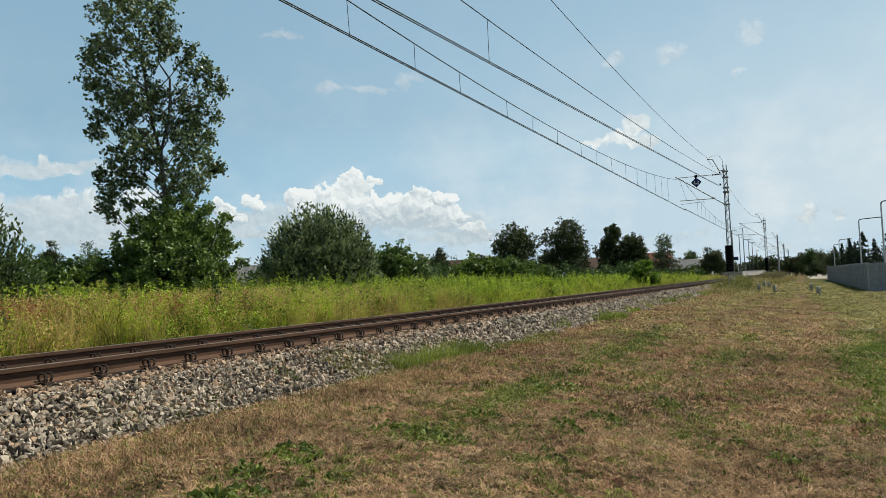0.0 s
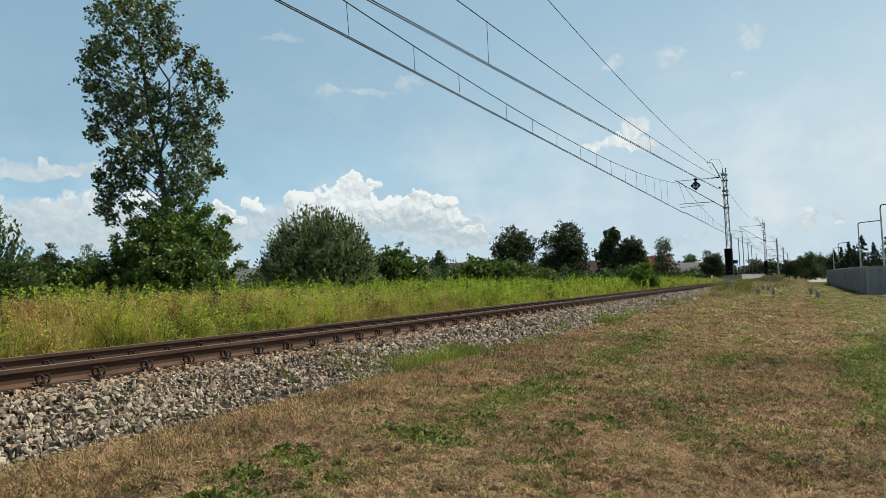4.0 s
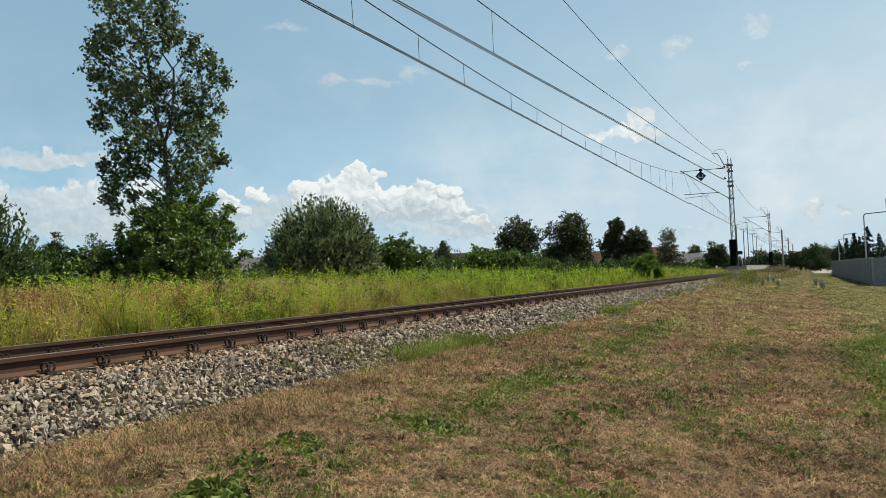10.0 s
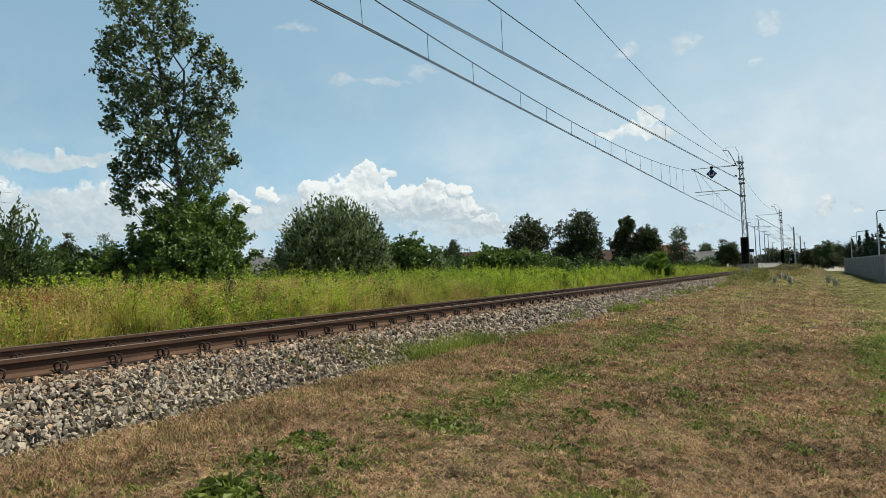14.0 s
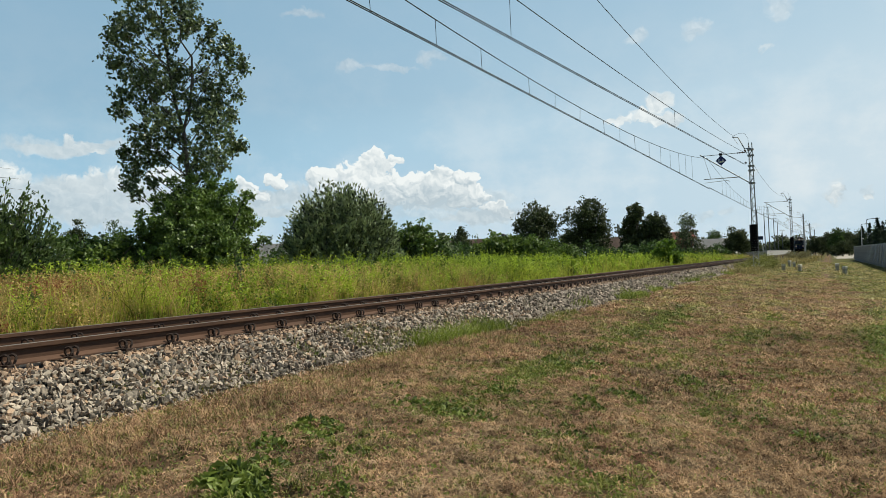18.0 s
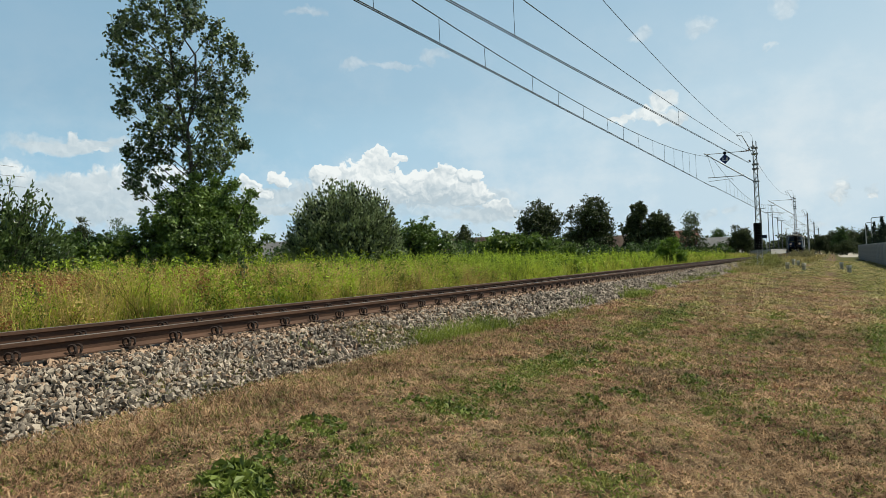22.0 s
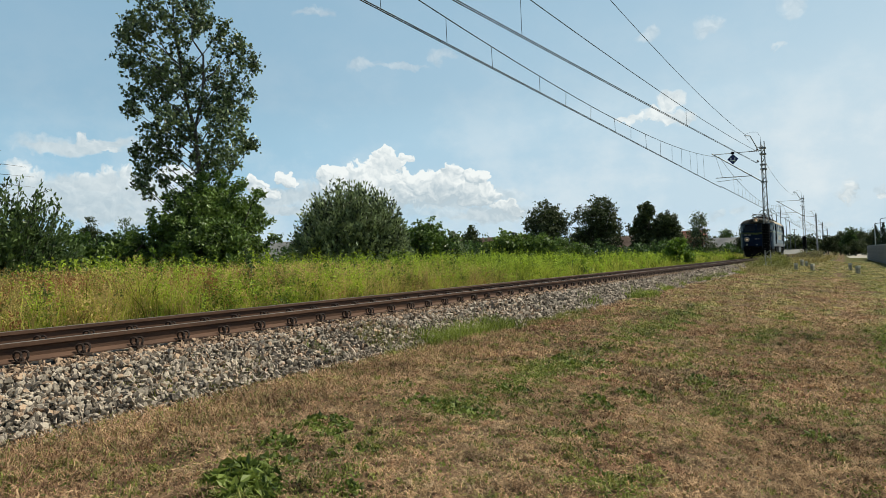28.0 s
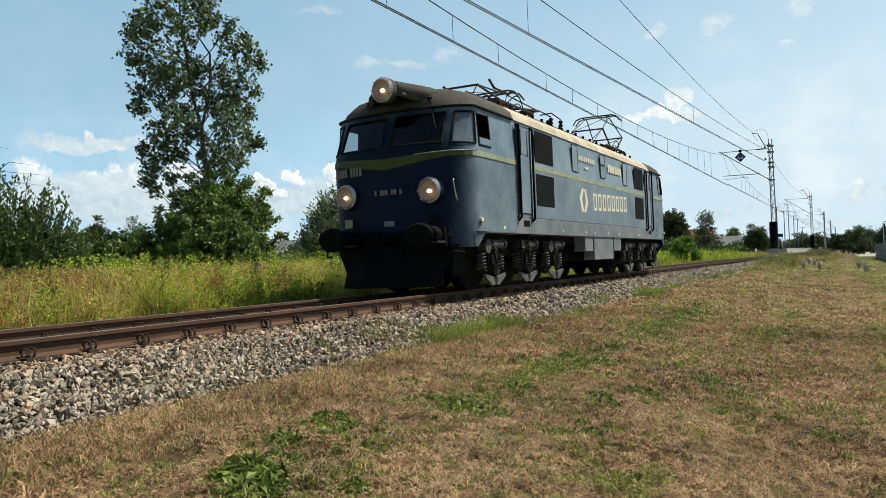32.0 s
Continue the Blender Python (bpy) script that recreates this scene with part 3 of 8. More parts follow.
def build_mast(y, detail):
    t = thing("catenary_mast", "grey galvanised lattice mast carrying the overhead line", "mast", "masts along the track", pose(MAST_X, y, 0.05))
    H = 8.45
    if detail:
        for sx in (-1, 1):
            for sy in (-1, 1):
                bm = bmesh.new()
                rod(bm, (sx * 0.17, sy * 0.12, 0), (sx * 0.10, sy * 0.08, H), 0.032, 0.028, 6)
                part("mast_post", bm, M["galv"], t)
        k = 26
        for sy in (-1, 1):
            bm = bmesh.new()
            for i in range(k):
                z0, z1 = 0.3 + (H - 0.5) * i / k, 0.3 + (H - 0.5) * (i + 1) / k
                w0, w1 = 0.17 - 0.07 * z0 / H, 0.17 - 0.07 * z1 / H
                s = 1 if i % 2 else -1
                rod(bm, (s * w0, sy * 0.1, z0), (-s * w1, sy * 0.1, z1), 0.018, n=4)
            part("lattice", bm, M["galv"], t)
    else:
        bm = bmesh.new()
        rod(bm, (0, 0, 0), (0, 0, H), 0.17, 0.12, 8)
        part("mast_post", bm, M["galv"], t)
    bm = bmesh.new()
    rod(bm, (-0.1, 0, 5.75), (-3.25, 0, 7.95), 0.035, n=6)
    part("cantilever", bm, M["galv"], t)
    bm = bmesh.new()
    rod(bm, (-0.1, 0, 7.85), (-3.2, 0, 7.86), 0.022, n=6)
    part("top_arm", bm, M["galv"], t)
    bm = bmesh.new()
    rod(bm, (-3.05, 0, 6.25), (-0.75, 0, 6.22), 0.026, n=6)
    rod(bm, (-0.85, 0, 6.22), (-0.75, 0, 6.3), 0.02, n=6)
    rod(bm, (-3.0, 0, 7.75), (-2.6, 0, 6.25), 0.01, n=4)
    part("registration_arm", bm, M["galv"], t)
    bm = bmesh.new()
    rod(bm, (-3.0, 0, 6.0), (-1.5, 0, 6.07), 0.015, n=6)
    rod(bm, (-1.5, 0, 6.07), (-1.42, 0, 5.95), 0.015, n=6)
    part("steady_arm", bm, M["galv"], t)
    bm = bmesh.new()
    path_tube(bm, [(0, 0, 8.1), (-0.35, 0, 8.08), (-0.75, 0, 8.9), (-1.1, 0, 8.95)], 0.03, 6)
    rod(bm, (-0.75, 0, 8.4), (-1.05, 0, 8.9), 0.012, n=5)
    part("earth_wire_bracket", bm, M["galv"], t)
    bm = bmesh.new()
    path_tube(bm, [(-1.1, 0, 9.0), (-0.7, 0, 9.15), (-0.3, 0, 9.1), (-0.12, 0, 8.75), (-0.1, 0, 8.3)], 0.009, 4)
    part("jumper", bm, M["wire"], t)
    for z, dy in ((7.9, -0.9), (7.1, -0.9), (7.85, 0)):
        ribs = [(0.02 + 0.035 * (j % 2), 0.05 * j) for j in range(11)]
        turn = Matrix.Rotation(radians(90), 4, "X") if dy else Matrix.Rotation(radians(-90), 4, "Y")
        bm = lathe(ribs, Matrix.Translation((-0.3, -0.2, z) if dy else (-0.35, 0, z)) @ turn)
        part("insulator", bm, M["rust"], t, "brown ribbed insulator")
    for z in (8.0, 7.6, 6.9, 6.6, 5.75):
        bm = bmesh.new()
        box(bm, -0.2, 0.2, -0.16, 0.16, z - 0.05, z + 0.05, 0.01)
        part("clamp", bm, M["galv"], t)
    if detail:
        bm = bmesh.new()
        rod(bm, (0, 0, 0), (0, 0, 0.102), 0.25, n=16)
        disc = part("tension_weight", bm, M["black"], t, "black cast weight in a stack")
        disc.matrix_basis = Matrix.Translation((-0.02, -0.42, 1.2))
        for j in range(1, 16):
            o = new("tension_weight", disc.data)
            o.parent, o.matrix_basis = t, Matrix.Translation((-0.02, -0.42, 1.2 + 0.11 * j))
        bm = bmesh.new()
        rod(bm, (-0.02, -0.42, 2.9), (-0.02, -0.26, 7.0), 0.012, n=5)
        part("weight_cable", bm, M["wire"], t)
        bm = bmesh.new()
        box(bm, -0.3, 0.3, -0.3, 0.3, -0.3, 0.25, 0.04)
        part("footing", bm, M["concrete"], t, "concrete footing")
    return t


first = build_mast(MASTS[0], True)
second = build_mast(MASTS[1], True)
far_mast = build_mast(MASTS[2], False)
for y in MASTS[3:]:
    copy_thing(far_mast, pose(MAST_X, y, 0.05))


def build_sign():
    """A blue diamond with a white open-topped box on it, hung from the first cantilever."""
    blue = surface("enamel_blue", (0.01, 0.02, 0.10), (0.02, 0.035, 0.16), 3, 0.35, 0.02)
    white = surface("enamel_white", (0.7, 0.7, 0.7), (0.85, 0.85, 0.85), 3, 0.4, 0.02)
    t = thing("track_sign", "blue diamond-shaped enamel sign with a white symbol", "sign", at=pose(-6.28, MASTS[0] - 0.12, 7.48))
    bm = bmesh.new()
    box(bm, -0.25, 0.25, -0.012, 0.012, -0.25, 0.25, 0.004, m=Matrix.Rotation(radians(45), 4, "Y"))
    part("plate", bm, blue, t)
    for x0, x1, z0, z1 in ((-0.16, -0.095, -0.06, 0.10), (0.095, 0.16, -0.06, 0.10), (-0.16, 0.16, -0.13, -0.06)):
        bm = bmesh.new()
        box(bm, x0, x1, -0.018, -0.013, z0, z1)
        part("symbol_bar", bm, white, t)
    bm = bmesh.new()
    box(bm, -0.10, 0.10, -0.02, 0.02, 0.33, 0.50, 0.01)
    rod(bm, (0, 0.02, 0.25), (0, 0.05, 0.52), 0.02, n=6)
    part("bracket", bm, M["black"], t)


build_sign()


# ---- vegetation ----
def tube(points, radii, n=7):
    """Verts and faces of a tapered limb through points."""
    pts = [Vector(p) for p in points]
    vs, fs = [], []
    for i, p in enumerate(pts):
        d = (pts[min(i + 1, len(pts) - 1)] - pts[max(i - 1, 0)]).normalized()
        s = d.cross(Vector((0.3, 1, 0.2))).normalized()
        u = d.cross(s)
        for j in range(n):
            a = 2 * math.pi * j / n
            vs.append(p + (s * math.cos(a) + u * math.sin(a)) * radii[i])
        if i:
            for j in range(n):
                fs.append(((i - 1) * n + j, (i - 1) * n + (j + 1) % n, i * n + (j + 1) % n, i * n + j))
    return [tuple(v) for v in vs], fs


def limbs(name, lines, parent):
    vs, fs = [], []
    for pts, radii in lines:
        v, f = tube(pts, radii)
        fs += [tuple(i + len(vs) for i in q) for q in f]
        vs += v
    return soup(name, vs, fs, M["bark"], parent, True)


def clumps(blobs, rnd, per_m3=9.0, shell=0.55, wild=1.0):
    """Clump centres spread through ellipsoids (x, y, z, rx, ry, rz), thicker towards the skin, with an uneven outline."""
    out = []
    for x, y, z, rx, ry, rz in blobs:
        n = max(6, int(per_m3 * rx * ry * rz * 4.2))
        d = rnd.normal(size=(n, 3))
        d /= np.linalg.norm(d, axis=1)[:, None]
        r = rnd.uniform(0, 1, n) ** shell
        wob = 1 + wild * (0.22 * np.sin(5.1 * d[:, 0] + 3 * d[:, 2] + x) + 0.16 * np.sin(8.3 * d[:, 2] + 4 * d[:, 1] + y) + rnd.normal(0, 0.06, n))
        out.append(np.array([x, y, z]) + d * (r * wob)[:, None] * [rx, ry, rz])
    return np.concatenate(out)


def crown(parent, blobs, n_leaves, leaf, spread, material, seed, per_m3=9.0, droop=0.0, stretch=1.6, wild=1.0, name="crown"):
    rnd = np.random.default_rng(seed)
    c = clumps(blobs, rnd, per_m3, wild=wild)
    at = c[rnd.integers(0, len(c), n_leaves)] + rnd.normal(0, spread, (n_leaves, 3)) * [1, 1, 0.8]
    v, f = leaf_cloud(at, leaf, rnd, stretch, droop)
    return soup(name, v, f, material, parent)


def tree(name, label, category, x, y, trunk_h, blobs, n, leaf, spread, material, seed, trunk_r=0.15, per_m3=9.0, droop=0.0, stretch=1.6, group="", wild=1.0):
    """A tree or bush: tapered trunk, limbs towards the clumps of its crown, many small leaves."""
    z0 = float(land(x)) - 0.1
    t = thing(name, label, category, group, pose(x, y, z0))
    rnd = np.random.default_rng(seed + 50)
    lines = [([(0, 0, 0), (0.05, 0.02, trunk_h * 0.5), (-0.03, 0.05, trunk_h)], [trunk_r, trunk_r * 0.8, trunk_r * 0.55])]
    limbs("trunk", lines, t)
    lines = []
    for b in blobs:
        for _ in range(4):
            d = rnd.normal(size=3)
            d /= np.linalg.norm(d)
            end = np.array(b[:3]) + d * np.array(b[3:]) * 0.75
            st = np.array([0, 0, trunk_h * rnd.uniform(0.45, 1.0)])
            mid = (st + end) / 2 + rnd.normal(0, 0.08, 3) * b[3]
            lines.append(([tuple(st), tuple(mid), tuple(end)], [trunk_r * 0.45, trunk_r * 0.3, trunk_r * 0.08]))
    limbs("branchwork", lines, t)
    crown(t, blobs, n, leaf, spread, material, seed, per_m3, droop, stretch, wild)
    return t


def leaves_along(centres, ways, size, rnd, stretch=2.6):
    """A bent leaf at each centre that points its given way."""
    n = len(centres)
    d = ways / (np.linalg.norm(ways, axis=1)[:, None] + 1e-9)
    s = np.cross(d, rnd.normal(size=(n, 3)))
    s /= np.linalg.norm(s, axis=1)[:, None] + 1e-9
    up = np.cross(s, d)
    ln = (size * rnd.uniform(0.65, 1.25, n))[:, None]
    w = ln / stretch
    v = np.stack([centres - d * ln * 0.5, centres + s * w * 0.5 + up * w * 0.2, centres + d * ln * 0.5, centres - s * w * 0.5 + up * w * 0.2], 1)
    return v.reshape(-1, 3), np.arange(4 * n).reshape(-1, 4)


def shoot_bush(name, label, x, y, across, wide, deep, high, shoots, per, leaf, material, seed, stretch=2.6, bare=0.2, ragged=0.12, sway=0.0):
    """A bush of many arching shoots that fan out from its foot to a domed top, each set with leaves."""
    t = thing(name, label, "bush", at=pose(x, y, float(land(x)) - 0.1))
    rnd = np.random.default_rng(seed)
    a = np.array([across[0], across[1], 0.0])
    b = np.array([-a[1], a[0], 0.0])
    ang, q = rnd.uniform(0, 2 * np.pi, shoots), np.sqrt(rnd.uniform(0, 1, shoots))
    rise = np.sqrt(np.clip(1 - q ** 2.6, 0.03, 1)) * rnd.uniform(0.82 - ragged, 1.0 + ragged * 0.7, shoots)
    tip = a * (np.cos(ang) * q * wide + sway)[:, None] + b * (np.sin(ang) * q * deep)[:, None] + np.array([0, 0, 1.0]) * (high * rise)[:, None]
    foot = tip * [0.30, 0.30, 0] + rnd.normal(0, 0.06, (shoots, 3)) * [1, 1, 0]
    knee = tip * [0.72, 0.72, 0.55] + rnd.normal(0, 0.07, (shoots, 3))
    u = rnd.uniform(bare, 1.0, (shoots, per))[..., None]
    at = (1 - u) ** 2 * foot[:, None] + 2 * u * (1 - u) * knee[:, None] + u ** 2 * tip[:, None]
    way = 2 * (1 - u) * (knee - foot)[:, None] + 2 * u * (tip - knee)[:, None]
    way = way / np.linalg.norm(way, axis=2)[..., None] + rnd.normal(0, 0.55, way.shape)
    at = (at + way * leaf * 0.45 + rnd.normal(0, leaf * 0.22, at.shape)).reshape(-1, 3)
    v, f = leaves_along(at, way.reshape(-1, 3), leaf, rnd, stretch)
    soup("crown", v, f, M[material], t)
    lines = [([tuple(foot[i]), tuple((foot[i] + 2 * knee[i] + tip[i]) / 4), tuple(tip[i])], [0.03, 0.018, 0.005]) for i in range(0, shoots, max(1, shoots // 120))]
    limbs("branchwork", lines, t)
    limbs("trunk", [([(0, 0, 0), (0.03, 0.02, high * 0.2), (-0.02, 0.03, high * 0.4)], [0.09, 0.07, 0.04])], t)
    return t


def leafy_masses(blobs, across, rnd, deep=0.8):
    """Ellipsoids from masses given by their place across, height and radius; some lie nearer, some further back."""
    b = np.array([-across[1], across[0]])
    return [(*(np.array(across[:2]) * s + b * rnd.normal(0, deep)), z, r, r, r * 0.92) for s, z, r in blobs]


def build_poplar():
    x, y = -19.0, 18.5
    t = thing("poplar_tree", "tall slender poplar with small dark grey-green leaves", "tree", at=pose(x, y, float(land(x)) - 0.1))
    a = np.array([0.697, 0.717, 0])           # across the view
    b = np.array([-0.717, 0.697, 0])
    rnd = np.random.default_rng(3)
    upper = [(-1.62, 9.42, 0.38), (-0.59, 9.58, 0.7), (0.38, 9.65, 0.54), (-0.18, 8.77, 0.62), (0.63, 9.2, 0.36), (1.26, 9.05, 0.29), (-0.96, 8.72, 0.49), (-1.81, 8.67, 0.24), (-1.58, 8.14, 0.55), (-0.73, 7.99, 0.66), (0.14, 7.66, 0.45), (1.14, 8.37, 0.4), (1.7, 8.59, 0.26), (1.77, 7.92, 0.48), (2.23, 7.71, 0.19), (-1.68, 7.58, 0.37), (-1.01, 7.24, 0.52), (-0.23, 7.08, 0.57), (1.03, 7.51, 0.47), (1.55, 6.96, 0.55), (-1.62, 6.76, 0.37), (-1.71, 6.39, 0.3), (-1.34, 10.27, 0.48), (-0.38, 10.63, 0.6), (0.4, 10.41, 0.47)]
    lower = [(-0.86, 6.5, 0.43), (-0.26, 6.24, 0.44), (0.45, 6.45, 0.45), (1.17, 6.38, 0.64), (1.81, 6.3, 0.26), (-0.45, 5.68, 0.56), (-0.98, 5.3, 0.52), (0.07, 5.5, 0.39), (-1.17, 4.84, 0.48), (-1.59, 4.93, 0.2), (-0.56, 4.84, 0.35), (1.14, 5.52, 0.55), (1.77, 5.34, 0.41), (2.04, 5.02, 0.22), (0.76, 4.85, 0.54), (1.39, 4.77, 0.37), (-1.35, 4.29, 0.34), (-1.46, 3.74, 0.25), (-1.21, 3.46, 0.24), (-0.77, 3.92, 0.24), (0.92, 4.29, 0.45), (0.38, 4.29, 0.32), (0.22, 4.76, 0.21)]
    stem = [(0.32, 0.0), (0.38, 2.5), (0.35, 4.29), (0.25, 5.6), (0.06, 6.34), (-0.12, 7.6), (-0.3, 9.0), (-0.35, 10.6)]
    fork = [(0.25, 5.6), (0.5, 6.6), (0.57, 7.3), (0.59, 8.06), (0.25, 8.6), (0.3, 10.2)]
    limbs("trunk", [([tuple(a * s + [0, 0, z]) for s, z in stem], np.interp([z for _, z in stem], [0, 10.6], [0.11, 0.015]))], t)
    masses = [(s, z, r, rnd.normal(0, 0.55)) for s, z, r in upper + lower]
    lines = [([tuple(a * s + [0, 0, z]) for s, z in fork], [0.05, 0.045, 0.04, 0.035, 0.025, 0.012])]
    twigs = []
    for s, z, r, o in masses:
        side = 0.25 if s > 0.5 and z > 6 else 0.0
        z0 = z - 0.5 - 0.75 * abs(s)
        root = np.interp(z0, [p[1] for p in stem], [p[0] for p in stem]) + side
        p0, p1 = a * root + [0, 0, max(z0, 2.0)], a * s + b * o + [0, 0, z]
        mid = (p0 + p1) / 2 + rnd.normal(0, 0.07, 3) + [0, 0, -0.08]
        lines.append(([tuple(p0), tuple(mid), tuple(p1)], [0.024, 0.016, 0.007]))
        for _ in range(max(16, int(140 * r ** 1.5))):
            d = rnd.normal(size=3)
            d /= np.linalg.norm(d)
            e = p1 + d * r * 1.28 * rnd.uniform(0.02, 1.0) ** 0.4
            way = d * 0.6 + rnd.normal(0, 0.5, 3) + [0, 0, 0.5]
            twigs.append((e - way / np.linalg.norm(way) * rnd.uniform(0.18, 0.36), e))
    for st, e in twigs[::6]:
        lines.append(([tuple(st), tuple((st + e) / 2 + rnd.normal(0, 0.02, 3)), tuple(e)], [0.010, 0.007, 0.003]))
    limbs("branchwork", lines, t)
    st, e = np.array([q[0] for q in twigs]), np.array([q[1] for q in twigs])
    per = 11
    u = rnd.uniform(0.15, 1.05, (len(st), per, 1))
    at = (st[:, None] * (1 - u) + e[:, None] * u + rnd.normal(0, 0.05, (len(st), per, 3))).reshape(-1, 3)
    v, f = leaf_cloud(at, 0.112, rnd, 1.15, 0.3)
    soup("crown", v, f, M["poplar"], t)


def build_round_bush():
    x, y = -17.5, 17.9
    t = thing("round_bush", "dense round bush of bright green broad leaves", "bush", at=pose(x, y, float(land(x)) - 0.1))
    a = np.array([0.714, 0.70])
    rnd = np.random.default_rng(11)
    blobs = leafy_masses([(-0.44, 3.48, 0.59), (0.23, 3.47, 0.65), (-0.79, 3.04, 0.58), (0.74, 3.29, 0.48), (-0.13, 2.68, 0.93), (-0.97, 2.34, 0.75), (0.88, 2.48, 0.84), (-1.54, 2.62, 0.36), (-1.56, 2.01, 0.57), (1.24, 2.92, 0.44), (1.57, 2.37, 0.39), (1.64, 1.74, 0.44), (-0.33, 1.8, 1.01), (0.68, 1.59, 0.87), (-1.0, 1.65, 0.75), (-1.11, 3.22, 0.36)], a, rnd, 0.45)
    blobs += [(*(np.array([-0.70, 0.714]) * o), z, 1.35, 1.2, 1.1) for o, z in ((-0.9, 1.5), (0.9, 1.8), (0.0, 2.2))]
    lines = []
    for bx, by, bz, r, _, _ in blobs:
        lines.append(([(0.1 * bx, 0.1 * by, 0.2), (0.55 * bx, 0.55 * by, 0.55 * bz), (bx, by, bz)], [0.045, 0.03, 0.012]))
    limbs("branchwork", lines, t)
    limbs("trunk", [([(0, 0, 0), (0.03, 0.02, 0.8), (0, 0.05, 1.8)], [0.12, 0.1, 0.05])], t)
    c = clumps(blobs, rnd, 26.0, 0.3, 0.5)
    c = c[c[:, 2] > 0.2]
    n = 62000
    at = c[rnd.integers(0, len(c), n)] + rnd.normal(0, 0.075, (n, 3))
    v, f = leaf_cloud(at, 0.108, rnd, 1.5)
    soup("crown", v, f, M["broad"], t)


build_poplar()
build_round_bush()
shoot_bush("willow_bush", "broad grey-green willow bush with upright shoots", -20.35, 29.6, (0.824, 0.567), 2.95, 2.3, 4.6, 1000, 64, 0.20, "willow", 12, 2.5, sway=0.1)
shoot_bush("shrub", "tall green shrub with upright leafy shoots", -17.2, 10.6, (0.52, 0.854), 2.0, 1.2, 2.95, 620, 64, 0.115, "shoot", 13, 2.2, bare=0.05, ragged=0.22, sway=0.2)
tall_shrub = shoot_bush("shrub", "taller green shrub with thin twigs sticking out", -17.6, 9.4, (0.52, 0.854), 1.5, 1.2, 4.05, 240, 66, 0.115, "shoot", 23, 2.2, ragged=0.25)
limbs("bare_twigs", [([(0.52 * p, 0.854 * p + q, z0), (0.52 * (p + 0.6), 0.854 * (p + 0.6) + q, z1 + 0.06), (0.52 * e, 0.854 * e + q, z1)], [0.012, 0.008, 0.003]) for p, e, q, z0, z1 in ((0.9, 2.3, -0.1, 2.7, 3.18), (0.8, 1.9, 0.2, 2.9, 3.42), (1.0, 2.15, 0.1, 2.5, 2.95), (0.7, 1.75, -0.2, 3.1, 3.75))], tall_shrub)
tree("shrub", "low dark hedge-like shrub", "bush", -20.2, 16.2, 0.9, [(0, 0, 1.2, 0.9, 0.8, 0.85), (0.5, 0.5, 1.3, 0.8, 0.7, 0.9), (0.95, 0.95, 1.1, 0.6, 0.6, 0.8), (-0.6, -0.65, 1.15, 0.8, 0.8, 0.8), (-1.4, -1.5, 1.0, 0.8, 0.8, 0.8)], 11000, 0.17, 0.10, M["vine"], 14, per_m3=22, wild=0.6)
tree("bush", "green bush beside the meadow", "bush", -21.4, 39.0, 1.6, [(0.1, 0.1, 1.7, 1.2, 1.0, 1.5), (0.15, 0.1, 3.2, 0.3, 0.3, 0.65), (0.95, 0.7, 1.4, 0.9, 0.8, 1.2), (-0.9, -0.6, 1.6, 0.9, 0.8, 1.3), (-0.3, -0.2, 2.5, 0.6, 0.6, 0.8)], 13000, 0.19, 0.12, M["broad"], 15, per_m3=20, wild=0.8)
tree("bush", "dark round bush behind the meadow", "bush", -30.6, 55, 1.8, [(0, 0, 2.3, 1.6, 1.3, 1.9), (-0.8, -0.4, 1.6, 1.2, 1.0, 1.4), (1.0, 0.5, 1.7, 1.2, 1.0, 1.5)], 9000, 0.22, 0.13, M["bush"], 25, per_m3=12, wild=0.5)
tree("bush", "ragged green bush behind the meadow", "bush", -32.2, 64, 1.8, [(0, 0, 2.0, 0.9, 0.8, 1.8), (0.8, 0.3, 1.4, 0.8, 0.7, 1.2)], 6000, 0.24, 0.14, M["willow"], 26, per_m3=12, wild=0.9)
tree("bush", "dull green bush beside the meadow", "bush", -25.2, 49.2, 1.1, [(0, 0, 1.4, 1.2, 1.0, 1.25), (0.7, 0.5, 1.2, 0.8, 0.7, 0.95)], 8000, 0.2, 0.14, M["willow"], 16, per_m3=20)
tree("vine_hedge", "low spreading hedge of large bright leaves", "hedge", -24.0, 57.7, 0.9, [(0, 0, 1.6, 2.0, 1.6, 1.5), (-1.3, -0.6, 1.2, 1.3, 1.2, 1.1), (1.7, 0.8, 1.5, 1.4, 1.2, 1.45), (3.0, 1.4, 1.2, 1.1, 1.0, 1.2)], 8000, 0.34, 0.16, M["vine"], 17, per_m3=14, wild=0.5)
tree("bush", "green bush between meadow and trees", "bush", -21.0, 61.0, 0.9, [(0, 0, 1.2, 1.6, 1.3, 1.3), (1.4, 0.9, 1.0, 1.2, 1.0, 1.1), (-1.2, 0, 1.3, 1.0, 1.0, 1.2)], 10000, 0.22, 0.16, M["vine"], 18, per_m3=14)
tree("bush", "small bright bush growing close to the track", "bush", -10.5, 56.2, 0.7, [(0, 0, 1.1, 0.9, 0.8, 0.95), (0.3, 0.2, 1.8, 0.45, 0.4, 0.5), (-0.6, 0, 0.9, 0.55, 0.5, 0.7), (0.7, 0.1, 0.9, 0.5, 0.5, 0.6)], 6500, 0.15, 0.09, M["bright"], 19, per_m3=25)
